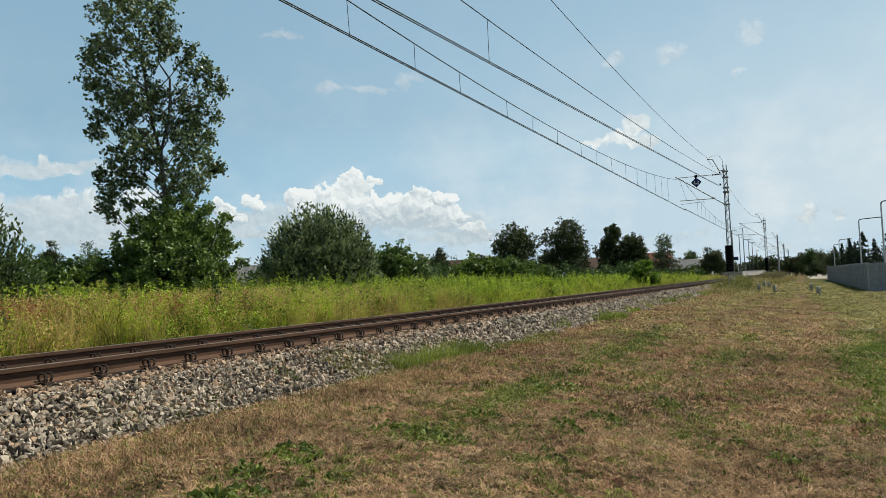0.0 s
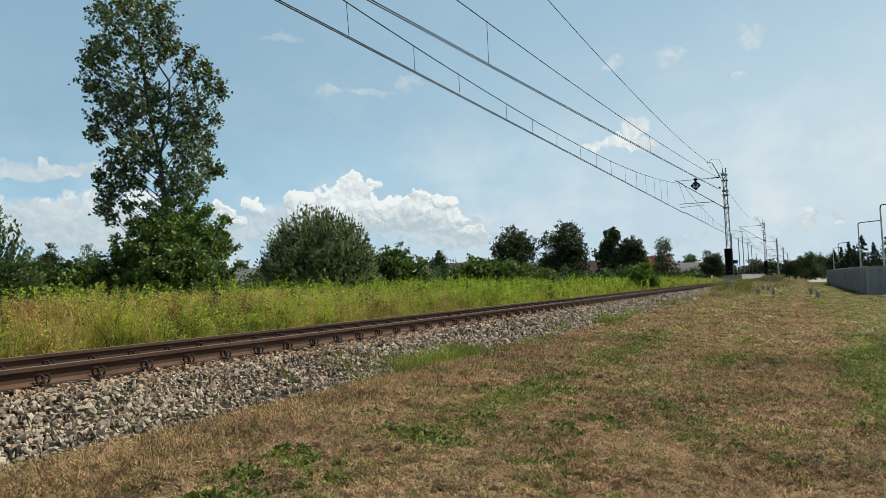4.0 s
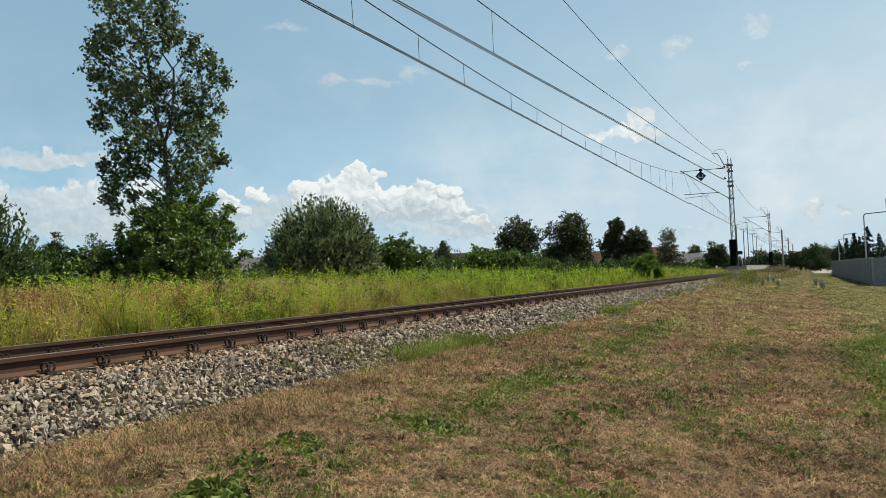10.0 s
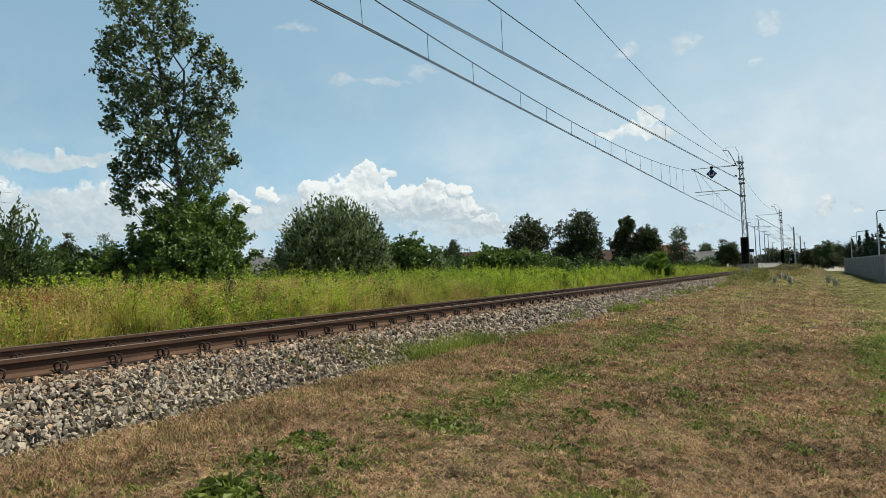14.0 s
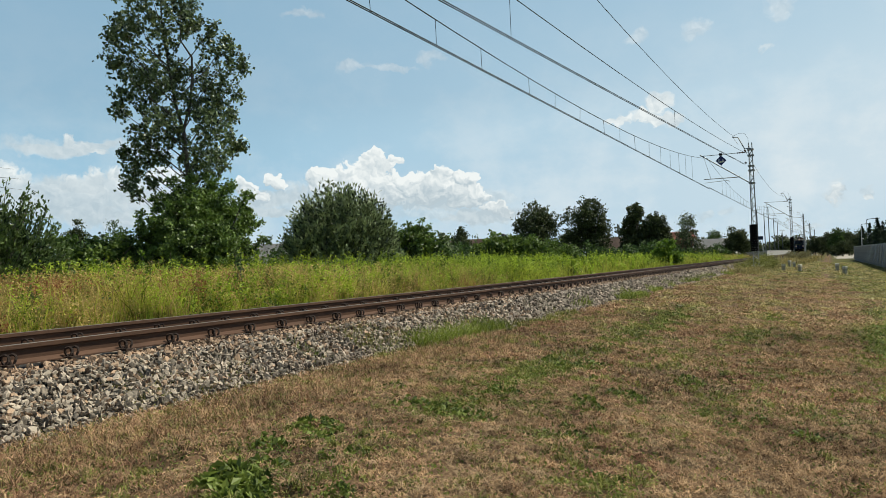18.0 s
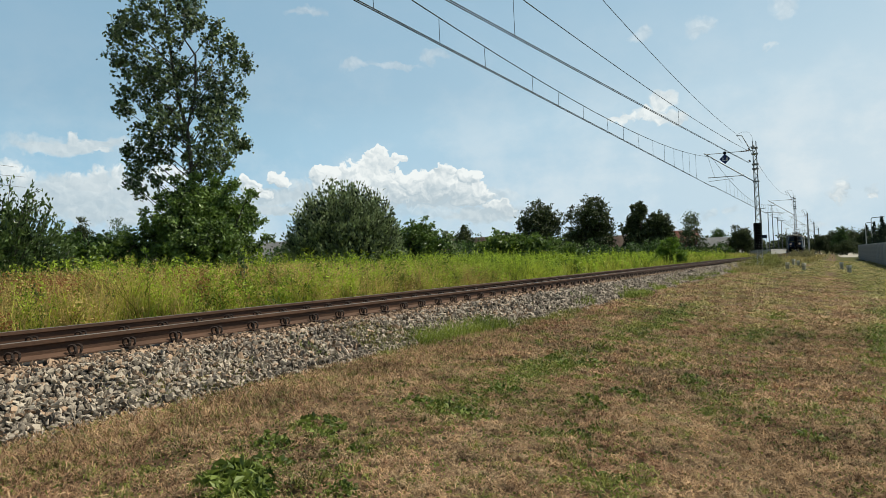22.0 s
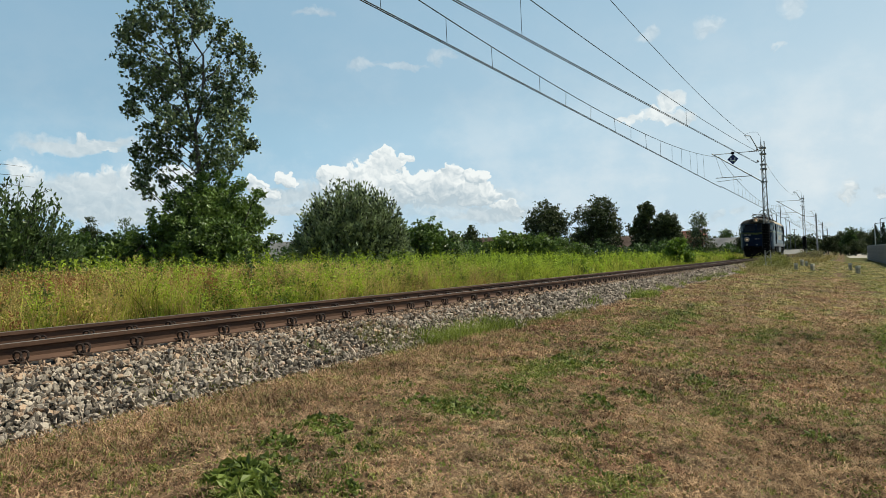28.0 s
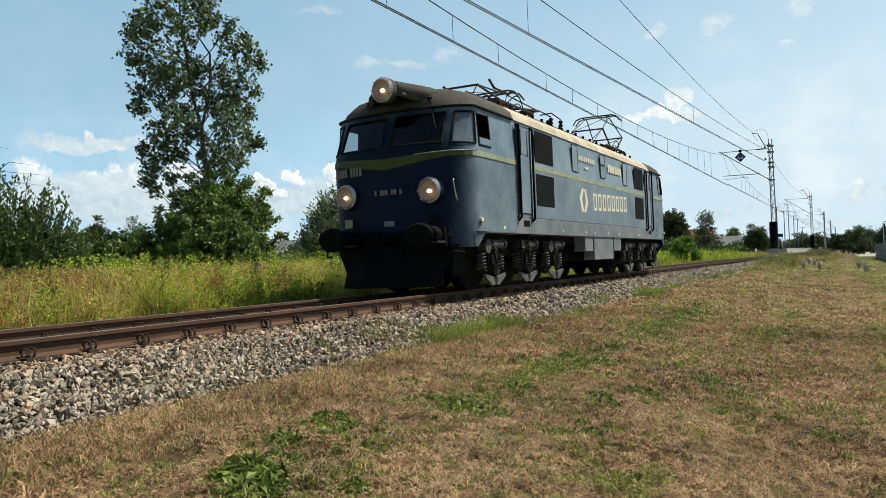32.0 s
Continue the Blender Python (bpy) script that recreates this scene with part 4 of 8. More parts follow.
OAKS = (
    (-37.3, "dark round-crowned broadleaf tree before the houses", [(0.1, 6.2, 3.0), (-2.2, 6.2, 1.7), (2.2, 6.0, 1.7), (0.1, 3.6, 3.1), (-1.8, 3.2, 1.8), (0.3, 7.6, 1.5)]),
    (-29.6, "tall dark broadleaf tree before the houses", [(0.2, 6.9, 2.5), (-2.8, 6.8, 1.3), (-0.2, 4.4, 3.2), (2.0, 5.6, 1.3), (-2.2, 3.6, 1.9), (0.0, 8.2, 1.4), (1.6, 3.4, 1.8)]),
    (-23.4, "tall dark broadleaf tree with a narrow crown", [(0.2, 6.5, 1.5), (0.4, 7.5, 0.8), (-0.5, 4.6, 1.7), (0.1, 2.8, 1.9)]),
    (-20.9, "lower dark broadleaf tree with a wide crown", [(0.5, 4.9, 1.75), (-0.9, 3.4, 2.0), (1.2, 3.6, 1.4), (0.2, 2.6, 2.1), (-0.3, 5.2, 1.3)]),
)
for i, (x, lab, masses) in enumerate(OAKS):
    tree("oak_tree", lab, "tree", x, 104, 3.2, [(s, 0.4 * ((7 * k) % 3 - 1), z, r, r * 0.9, r) for k, (s, z, r) in enumerate(masses)], 15000, 0.30, 0.17, M["oak"], 30 + i, 0.22, 5.0, group="trees before the houses", wild=0.55)


# ---- meadow ----
def tufted(n, x0, x1, y0, y1, each):
    """Places in tufts, which grow wider further off, and how tall each tuft is."""
    m = max(1, n // each)
    cx, cy = rng.uniform(x0, x1, m), rng.uniform(y0, y1, m)
    wide = (0.06 + 0.0045 * np.clip(cy, 4, 60)) * rng.uniform(0.6, 1.5, m)
    x, y = ((c[:, None] + rng.normal(0, 1, (m, each)) * wide[:, None]).ravel() for c in (cx, cy))
    return np.clip(x, -60, x1 + 0.1), y, np.repeat(rng.uniform(0.62, 1.12, m), each)


def field(name, n, x0, x1, y0, y1, h0, h1, w, material, lean=0.3, patch=None, label="tall meadow grass beside the railway track"):
    x, y, tall = tufted(n, x0, x1, y0, y1, 14)
    if patch:
        q = np.array([noise.noise(Vector((a * patch[0], b * patch[0], patch[1]))) for a, b in zip(x, y)])
        keep = q > patch[2]
        x, y, tall = x[keep], y[keep], tall[keep]
    lump = np.array([noise.noise(Vector((a * 0.5, b * 0.4, 9))) for a, b in zip(x, y)])
    h = rng.uniform(h0, h1, len(x)) * (1 + 0.35 * lump) * tall
    base = np.stack([x, y, land(x) - 0.02], 1)
    v, f = blades(base, h, np.full(len(x), w), rng.uniform(0.05, lean, len(x)), rng)
    return tagged(soup(name, v, f, material), label, "grass", kind="stuff")


def herbs(name, n, x0, x1, y0, y1, z0, z1, leaf, material, patch=None, stretch=2.2, label="leafy meadow herbs among the grass"):
    """Small leaves up slender stalks: twenty to a stalk."""
    k = 20
    x, y, tall = tufted(n // k, x0, x1, y0, y1, 6)
    if patch:
        q = np.array([noise.noise(Vector((a * patch[0], b * patch[0], patch[1]))) for a, b in zip(x, y)])
        keep = q > patch[2]
        x, y, tall = x[keep], y[keep], tall[keep]
    m = len(x)
    lump = np.array([noise.noise(Vector((a * 0.5, b * 0.4, 9))) for a, b in zip(x, y)])
    top = rng.uniform(z0 + 0.5 * (z1 - z0), z1, m) * (1 + 0.35 * lump) * tall
    u = rng.uniform(0.25, 1.0, (m, k))
    c = np.stack([x[:, None] + rng.normal(0, 0.05, (m, k)) * (1.3 - u), y[:, None] + rng.normal(0, 0.05, (m, k)) * (1.3 - u), land(x)[:, None] + top[:, None] * u], -1).reshape(-1, 3)
    v, f = leaf_cloud(c, leaf, rng, stretch)
    return tagged(soup(name, v, f, material), label, "herbs", kind="stuff")


field("meadow_grass", 40000, -15.0, -9.6, 4.0, 30.0, 0.25, 1.0, 0.02, M["meadow"], 0.95)
field("meadow_grass", 26000, -24.0, -15.0, 8.0, 45.0, 0.6, 1.05, 0.03, M["meadow"], 0.5)
field("meadow_grass", 34000, -22.0, -9.8, 30.0, 110.0, 0.45, 0.9, 0.05, M["meadow"], 0.5)
field("seeding_grass", 40000, -16.0, -9.5, 4.0, 24.0, 0.35, 1.05, 0.012, M["gold"], 0.95, patch=(0.22, 3, -0.15))
field("seeding_grass", 9000, -20.0, -9.8, 60.0, 125.0, 0.4, 0.9, 0.05, M["gold"], 0.5, patch=(0.12, 3, -0.1))
field("sorrel", 4500, -13.5, -9.8, 4.5, 11.0, 0.45, 0.95, 0.02, M["sorrel"], 0.6, patch=(0.55, 1, 0.05))
field("meadow_grass", 12000, -16.0, -9.6, -6.0, 4.0, 0.25, 1.0, 0.025, M["meadow"], 0.9)
herbs("meadow_herbs", 20000, -16.0, -9.7, -6.0, 4.5, 0.3, 1.0, 0.08, M["herb"])
herbs("meadow_herbs", 90000, -14.5, -9.7, 9.0, 30.0, 0.4, 1.12, 0.07, M["herb"])
herbs("meadow_herbs", 70000, -24.0, -14.5, 9.0, 50.0, 0.6, 1.25, 0.10, M["herb"])
herbs("meadow_herbs", 70000, -22.0, -9.9, 30.0, 90.0, 0.5, 1.1, 0.14, M["herb"])
herbs("meadow_herbs", 40000, -15.0, -9.7, 4.0, 14.0, 0.3, 1.0, 0.06, M["herb"], patch=(0.35, 5, -0.05))
field("bank_grass", 16000, -10.5, -9.25, 3.5, 45.0, 0.15, 0.5, 0.014, M["meadow"], 0.5, label="short grass on the bank beside the track")
herbs("nettles", 22000, -15.0, -9.8, 4.0, 30.0, 0.3, 0.95, 0.075, M["nettle"], patch=(0.55, 8, 0.08), label="dark green nettles in patches among the grass")
herbs("nettles", 26000, -24.0, -15.0, 8.0, 50.0, 0.5, 1.15, 0.1, M["nettle"], patch=(0.4, 8, 0.05), label="dark green nettles in patches among the grass")
herbs("dry_herbs", 90000, -14.0, -9.7, 4.0, 20.0, 0.35, 1.05, 0.034, M["gold"], patch=(0.25, 3, -0.2), stretch=3.0, label="browned seed heads among the grass")
herbs("sorrel_heads", 14000, -13.5, -9.9, 4.5, 12.0, 0.5, 1.0, 0.045, M["sorrel"], patch=(0.55, 1, 0.05), label="rust-red sorrel seed heads")


for mat, n, seed, cut, nm, lab in (("herb", 60000, 21, -0.2, "meadow_herbs", "leafy meadow herbs among the grass"), ("gold", 60000, 22, -0.05, "dry_herbs", "browned seed heads among the grass"), ("nettle", 30000, 23, 0.05, "nettles", "dark green nettles in patches among the grass"), ("sorrel", 26000, 24, 0.18, "sorrel_heads", "rust-red sorrel seed heads")):
    herbs(nm, n, -12.5, -9.6, 4.0, 24.0, 0.15, 0.85, 0.05, M[mat], patch=(0.9, seed, cut), stretch=2.0, label=lab)


def patch_of(name, kind, spots, n, h0, h1, w, material, label):
    """Plants of one sort in round patches: x, y, radius."""
    for x0, y0, r in spots:
        x, y = rng.normal(x0, r, n), rng.normal(y0, r * 1.3, n)
        z = land(x)
        top = rng.uniform(h0, h1, n)
        if kind == "blade":
            v, f = blades(np.stack([x, y, z], 1), top, np.full(n, w), rng.uniform(0.1, 0.5, n), rng)
        else:
            k = 14
            u = rng.uniform(0.6, 1.0, (n, k))
            c = np.stack([x[:, None] + rng.normal(0, 0.03, (n, k)), y[:, None] + rng.normal(0, 0.03, (n, k)), z[:, None] + top[:, None] * u], -1).reshape(-1, 3)
            v, f = leaf_cloud(c, w, rng, 2.0)
        tagged(soup(name, v, f, material), label, "wild plants", kind="stuff")


SR = ((-11.0, 7.9, 0.3), (-11.4, 8.7, 0.35), (-11.2, 10.6, 0.4), (-12.0, 11.4, 0.4), (-11.5, 12.8, 0.5), (-11.9, 8.0, 0.4))
patch_of("sorrel_patch", "heads", SR, 200, 0.3, 0.95, 0.045, M["sorrel"], "rust-red sorrel in seed among the grass")
patch_of("dry_patch", "heads", ((-11.6, 10.2, 0.7), (-12.3, 12.6, 0.9), (-11.4, 14.2, 0.8), (-12.0, 8.0, 0.7), (-11.2, 17.0, 0.9), (-13.0, 16.0, 1.0)), 420, 0.55, 1.0, 0.045, M["gold"], "tan seed heads of dry grass")
patch_of("fresh_grass", "blade", ((-10.3, 5.5, 0.3), (-10.2, 7.2, 0.35), (-10.3, 9.4, 0.4), (-10.3, 12.0, 0.5), (-10.3, 15.0, 0.6), (-10.4, 19.0, 0.8)), 420, 0.25, 0.6, 0.016, M["bright"], "fresh bright green grass at the meadow's edge")


def tall_weed(x, y, h, r, n, leaf, material, label):
    """An upright plant: a stalk with side shoots and broad leaves."""
    t = thing("tall_weed", label, "wild plant", "tall weeds in the meadow", pose(x, y, float(land(x)) - 0.02))
    rnd = np.random.default_rng(int(977 * abs(x * y)) % 9999)
    lines, c = [([(0, 0, 0), (0.02, 0.01, h * 0.5), (-0.01, 0.02, h)], [0.009, 0.006, 0.003])], []
    for _ in range(9):
        z = h * rnd.uniform(0.3, 1.0)
        a = rnd.uniform(0, 2 * math.pi)
        q = r * rnd.uniform(0.4, 1.0) * (1.25 - z / h)
        e = np.array([q * math.cos(a), q * math.sin(a), z + 0.3 * q])
        lines.append(([(0, 0, z - 0.05), tuple(e * [0.5, 0.5, 1]), tuple(e)], [0.005, 0.004, 0.002]))
        for u in rnd.uniform(0.3, 1.05, max(3, n // 9)):
            c.append(e * [u, u, 1] + rnd.normal(0, 0.025, 3))
    v, f = leaf_cloud(np.array(c), leaf, rnd, 1.8)
    soup("leaves", v, f, M[material], t)
    limbs("stalk", lines, t)


for x, y, h, r, n, mat, lab in ((-10.9, 9.9, 0.95, 0.22, 150, "bright", "pale green leafy weed among the grass"), (-11.6, 10.6, 1.2, 0.25, 160, "vine", "tall green leafy weed among the grass"), (-11.3, 12.7, 1.2, 0.2, 90, "bush", "dark young sapling in the meadow grass"), (-11.0, 16.3, 1.0, 0.25, 90, "bush", "dark young sapling in the meadow grass"), (-10.9, 7.6, 0.75, 0.3, 120, "nettle", "dark leafy weed among the grass"), (-12.6, 12.0, 1.3, 0.3, 160, "vine", "tall green leafy weed among the grass"), (-13.5, 15.0, 1.4, 0.35, 180, "vine", "tall green leafy weed among the grass"), (-14.5, 17.0, 1.4, 0.35, 180, "bright", "pale green leafy weed among the grass"), (-13.0, 18.5, 1.3, 0.3, 150, "vine", "tall green leafy weed among the grass"), (-12.2, 22.5, 1.2, 0.3, 120, "nettle", "dark leafy weed among the grass"), (-14.0, 12.5, 1.35, 0.35, 170, "bright", "pale green leafy weed among the grass"), (-13.2, 10.0, 1.2, 0.3, 150, "vine", "tall green leafy weed among the grass")):
    tall_weed(x, y, h, r, n, 0.075, mat, lab)


# ---- mown strip ----
def strands(x, y, length, width, rise, material, name, label, up=0.0, way=None):
    """Curled stalks that lie on the ground, in four points."""
    n = len(x)
    a = rng.uniform(0, 2 * np.pi, n) if way is None else way + rng.normal(0, 0.8, n)
    turn = rng.normal(0, 0.8, n)
    ln = length * rng.uniform(0.35, 1.3, n) / 3
    h = np.stack([0 * a, rng.uniform(0.1, 1.3, n), rng.uniform(0.1, 1.5, n), rng.uniform(-0.2, 1.3, n)], 1) * rise
    p = np.zeros((n, 4, 3))
    p[:, 0] = np.stack([x, y, land(x) + relief(x, y) + rng.uniform(-0.004, 0.012, n) + up], 1)
    side = np.zeros((n, 4, 3))
    for i in range(4):
        if i:
            p[:, i] = p[:, i - 1] + np.stack([np.cos(a), np.sin(a), 0 * a], 1) * ln[:, None]
        side[:, i] = np.stack([-np.sin(a), np.cos(a), rng.normal(0, 0.4, n)], 1) * (width / 2 * (1.0, 0.95, 0.75, 0.2)[i])
        a = a + turn
    p[:, :, 2] = p[:, :1, 2] + h
    v = np.stack([p - side, p + side], 2).reshape(n, 8, 3)
    i = np.arange(n)[:, None] * 8
    f = np.concatenate([i + [0, 1, 3, 2], i + [2, 3, 5, 4], i + [4, 5, 7, 6]])
    return tagged(soup(name, v.reshape(-1, 3), f, material), label, "grass", kind="stuff")


DRY, GRN = "dry mown straw lying on the ground", "short mown green grass"
STRAWS = (("brown_straw", "browned mown straw in patches on the ground"), ("straw", DRY), ("grey_straw", "weathered grey mown straw on the ground"))


def noises(x, y, fx, fy, seed):
    return np.array([noise.noise(Vector((a * fx, b * fy, seed))) for a, b in zip(x, y)])


def lay(n, x0, x1, y0, y1, green, length, width, rise, tuft, each=24, soft=0.25, fresh="mown"):
    """Stalks in loose tufts, each tuft with its own lie and height: green grass (1), or straw of three kinds where it is dry (-1)."""
    m = n // each
    cx, cy = rng.uniform(x0, x1, m), rng.uniform(y0, y1, m)
    keep = (greenness(cx, cy) + rng.normal(0, soft, m) - 0.38) * green > 0
    cx, cy = cx[keep], cy[keep]
    m = len(cx)
    lie, lift = rng.uniform(0, 2 * np.pi, m), rng.uniform(0, 1, m) ** 2 * 1.6 * rise
    kind = 0.8 * noises(cx, cy, 1.1, 0.6, 31) + 0.5 * noises(cx, cy, 4.5, 4.0, 12) + rng.normal(0, 0.3, m)
    kind = kind * (1 - 0.6 * np.exp(-((cx + 0.2) / 0.7) ** 2)) + 0.5 * np.clip((cy - 7) / 4, 0, 1) * np.exp(-((cx + 4.4) / 0.6) ** 2)
    groups = [(kind > -9, M[fresh], "mown_grass", GRN)] if green > 0 else [(sel, M[k], "cut_straw", lb) for sel, (k, lb) in zip((kind > 0.34, (kind <= 0.34) & (kind > -0.22), kind <= -0.22), STRAWS)]
    for sel, mat, nm, lb in groups:
        k = int(sel.sum())
        if not k:
            continue
        sp = tuft * rng.uniform(0.5, 1.4, k)
        x = (cx[sel][:, None] + rng.normal(0, 1, (k, each)) * sp[:, None]).ravel()
        y = (cy[sel][:, None] + rng.normal(0, 1, (k, each)) * sp[:, None]).ravel()
        strands(x, y, length, width, rise, mat, nm, lb, np.repeat(lift[sel], each), np.repeat(lie[sel], each))


lay(86000, -5.2, 1.4, 2.6, 8.0, -1, 0.055, 0.0066, 0.019, 0.036, 26)
lay(22000, -5.2, 1.4, 2.6, 8.0, -1, 0.14, 0.0042, 0.026, 0.055)
lay(40000, -5.2, 1.4, 2.6, 8.0, -1, 0.040, 0.0065, 0.010, 0.05, 12, 9.0)
lay(34000, -5.1, 2.6, 8.0, 17.0, -1, 0.06, 0.011, 0.014, 0.08, 12, 9.0)
lay(12000, -5.2, 1.4, 2.6, 8.0, 1, 0.08, 0.006, 0.022, 0.05, soft=0.5)
lay(66000, -5.1, 2.6, 8.0, 17.0, -1, 0.062, 0.013, 0.026, 0.06, 22)
lay(54000, -5.0, 4.0, 17.0, 45.0, -1, 0.14, 0.021, 0.036, 0.12, 22)
lay(30000, -5.0, 4.0, 15.0, 45.0, 1, 0.14, 0.018, 0.045, 0.12, 14, 1.5, "pale_mown")
lay(34000, -5.2, 1.4, 2.6, 8.0, 1, 0.065, 0.0075, 0.030, 0.03, 18)
lay(16000, -5.2, 1.4, 2.6, 8.0, 1, 0.07, 0.007, 0.024, 0.03, 18, soft=1.2)
lay(46000, -5.1, 2.6, 8.0, 17.0, 1, 0.10, 0.012, 0.040, 0.045, 18)
lay(14000, -5.1, 2.6, 8.0, 17.0, 1, 0.10, 0.012, 0.035, 0.045, 18, soft=1.2)
lay(26000, -5.0, 5.0, 17.0, 100.0, 1, 0.18, 0.036, 0.045, 0.16, 18)
lay(44000, -5.0, 5.0, 17.0, 100.0, 1, 0.2, 0.04, 0.045, 0.16, 18, 0.5, "pale_mown")
# behind and beside the camera
lay(26000, -5.2, 5.0, -5.0, 2.6, -1, 0.14, 0.012, 0.04, 0.06, 18)
lay(30000, -5.2, 6.0, -5.0, 2.6, 1, 0.12, 0.012, 0.05, 0.06, 18)
lay(36000, 1.4, 7.0, 2.6, 20.0, 1, 0.13, 0.015, 0.06, 0.08, 18)
# longer tufts along the foot of the ballast
for mat, k in (("straw", 7000), ("brown_straw", 7000), ("mown", 4000)):
    x = rng.normal(-4.75, 0.33, k)
    strands(x, rng.uniform(2.6, 11.0, k), 0.17, 0.0055, 0.06, M[mat], "straw_tufts", "long dry straw along the ballast's foot")


def ground_leaves(n, x0, x1, y0, y1, leaf, h, soft=0.18, shift=0.12):
    x, y = rng.uniform(x0, x1, n), rng.uniform(y0, y1, n)
    q = greenness(x, y) + rng.normal(0, soft, n) - 0.38 - shift
    x, y = x[q > 0], y[q > 0]
    c = np.stack([x, y, land(x) + relief(x, y) + rng.uniform(0, h, len(x))], 1)
    v, f = leaf_cloud(c, leaf, rng, 1.7)
    tagged(soup("clover", v, f, M["weed"]), "small-leaved clover and weeds in the grass", "weeds", kind="stuff")


ground_leaves(150000, -5.0, 1.5, 2.6, 9.0, 0.027, 0.028, 1.0, 0.6)
ground_leaves(90000, -5.0, 3.0, 9.0, 20.0, 0.038, 0.035, 1.0, 0.65)
ground_leaves(110000, -5.0, 1.5, 2.6, 9.0, 0.03, 0.06)
ground_leaves(50000, 0.5, 3.2, 5.0, 18.0, 0.045, 0.12)
ground_leaves(60000, -5.0, 3.0, 9.0, 22.0, 0.045, 0.08)


def fringe(name, n, mid, wide, y0, y1, h0, h1, w, material, label, cut=-0.12):
    x, y = rng.normal(mid, wide, n), rng.uniform(y0, y1, n)
    q = np.array([noise.noise(Vector((a * 0.8, b * 0.35, 4))) for a, b in zip(x, y)])
    x, y = x[q > cut], y[q > cut]
    base = np.stack([x, y, np.maximum(land(x), bed_top(x) - 0.05)], 1)
    v, f = blades(base, rng.uniform(h0, h1, len(x)), np.full(len(x), w), rng.uniform(0.2, 0.9, len(x)), rng)
    tagged(soup(name, v, f, material), label, "grass", kind="stuff")


FR = "fresh green grass at the ballast's edge"
fringe("edge_grass", 3600, -5.1, 0.11, 9.1, 12.2, 0.06, 0.26, 0.008, M["edge"], FR, -0.45)
fringe("edge_grass", 1500, -5.3, 0.2, 8.0, 9.6, 0.06, 0.2, 0.007, M["mown"], FR, -0.3)
fringe("edge_grass", 1200, -5.35, 0.15, 7.0, 9.3, 0.06, 0.18, 0.008, M["weed"], FR)
fringe("edge_grass", 900, -5.25, 0.15, 4.4, 6.2, 0.05, 0.14, 0.007, M["mown"], FR)
fringe("edge_grass", 1400, -4.95, 0.15, 12.4, 16.5, 0.06, 0.16, 0.01, M["mown"], FR, 0.0)
fringe("edge_grass", 12000, -4.95, 0.17, 16.5, 44.0, 0.08, 0.26, 0.018, M["edge"], FR, 0.06)
fringe("mast_grass", 10000, -4.5, 0.5, 44.0, 80.0, 0.12, 0.42, 0.03, M["pale_mown"], "uncut grass round the masts")
fringe("mast_grass", 7000, -3.6, 1.0, 80.0, 140.0, 0.2, 0.6, 0.05, M["pale_mown"], "uncut dry grass round the masts")


def weed(x, y, r, n, leaf, tall):
    """A low broad-leaved plant."""
    t = thing("weed_plant", "low green broad-leaved weed in the mown grass", "weed", "weeds in the grass", pose(x, y, float(land(x) + relief(x, y)) - 0.01))
    rnd = np.random.default_rng(int(1000 * abs(x * y)) % 9999)
    lines = []
    c = []
    for _ in range(int(n * 1.6)):
        a, q = rnd.uniform(0, 2 * math.pi), r * math.sqrt(rnd.uniform(0.02, 1))
        p = np.array([q * math.cos(a), q * math.sin(a), tall * rnd.uniform(0.25, 1.0) * (1.15 - q / r)])
        c.append(p)
        if len(lines) < 12:
            lines.append(([(0.3 * p[0], 0.3 * p[1], 0), tuple(p * 0.6), tuple(p)], [0.004, 0.003, 0.002]))
    v, f = leaf_cloud(np.array(c), leaf, rnd, 1.7)
    soup("leaves", v, f, M["weed"], t)
    vs, fs = [], []
    for pts, radii in lines:
        a_, b_ = tube(pts, radii, 4)
        fs += [tuple(i + len(vs) for i in q) for q in b_]
        vs += a_
    soup("stems", vs, fs, M["weed"], t)


for x, y, r, n in ((-3.64, 4.86, 0.22, 170), (-3.55, 4.25, 0.14, 60), (-2.93, 8.88, 0.25, 150), (-2.7, 9.1, 0.2, 90), (-1.93, 7.58, 0.2, 80), (-2.91, 6.89, 0.2, 80), (-3.31, 5.81, 0.28, 130), (-2.95, 5.9, 0.2, 70), (-2.75, 5.76, 0.22, 80), (-1.5, 8.8, 0.2, 60), (-2.92, 14.8, 0.4, 200), (-2.8, 13.7, 0.3, 150), (-3.0, 16.2, 0.4, 200), (-2.04, 6.78, 0.16, 50), (-0.27, 7.03, 0.15, 40), (-5.3, 8.5, 0.15, 60), (-5.55, 7.3, 0.1, 30)):
    weed(x, y, r * 1.15, int(n * 1.5), 0.052, 0.14)
weed(-3.24, 3.52, 0.26, 330, 0.085, 0.17)
weed(-3.05, 3.40, 0.18, 150, 0.08, 0.12)
weed(-3.30, 3.86, 0.20, 120, 0.06, 0.10)
wr = random.Random(8)
for _ in range(46):
    y = wr.uniform(3.4, 15.0)
    x = wr.choice((-3.1, -3.1, -1.4, -2.2, 0.6)) + wr.gauss(0, 0.4)
    weed(x, y, wr.uniform(0.07, 0.2), wr.randint(30, 80), 0.048, 0.08)


# ---- locomotive (its own space: origin on the rails under the front lamps, +y to the rear) ----
def paint(name, a, b, rough=0.4, metal=0.0, spec=0.5, scale=2.5, bump=0.03):
    return surface(name, a, b, scale, rough, bump, metal, fine=25, spec=spec)


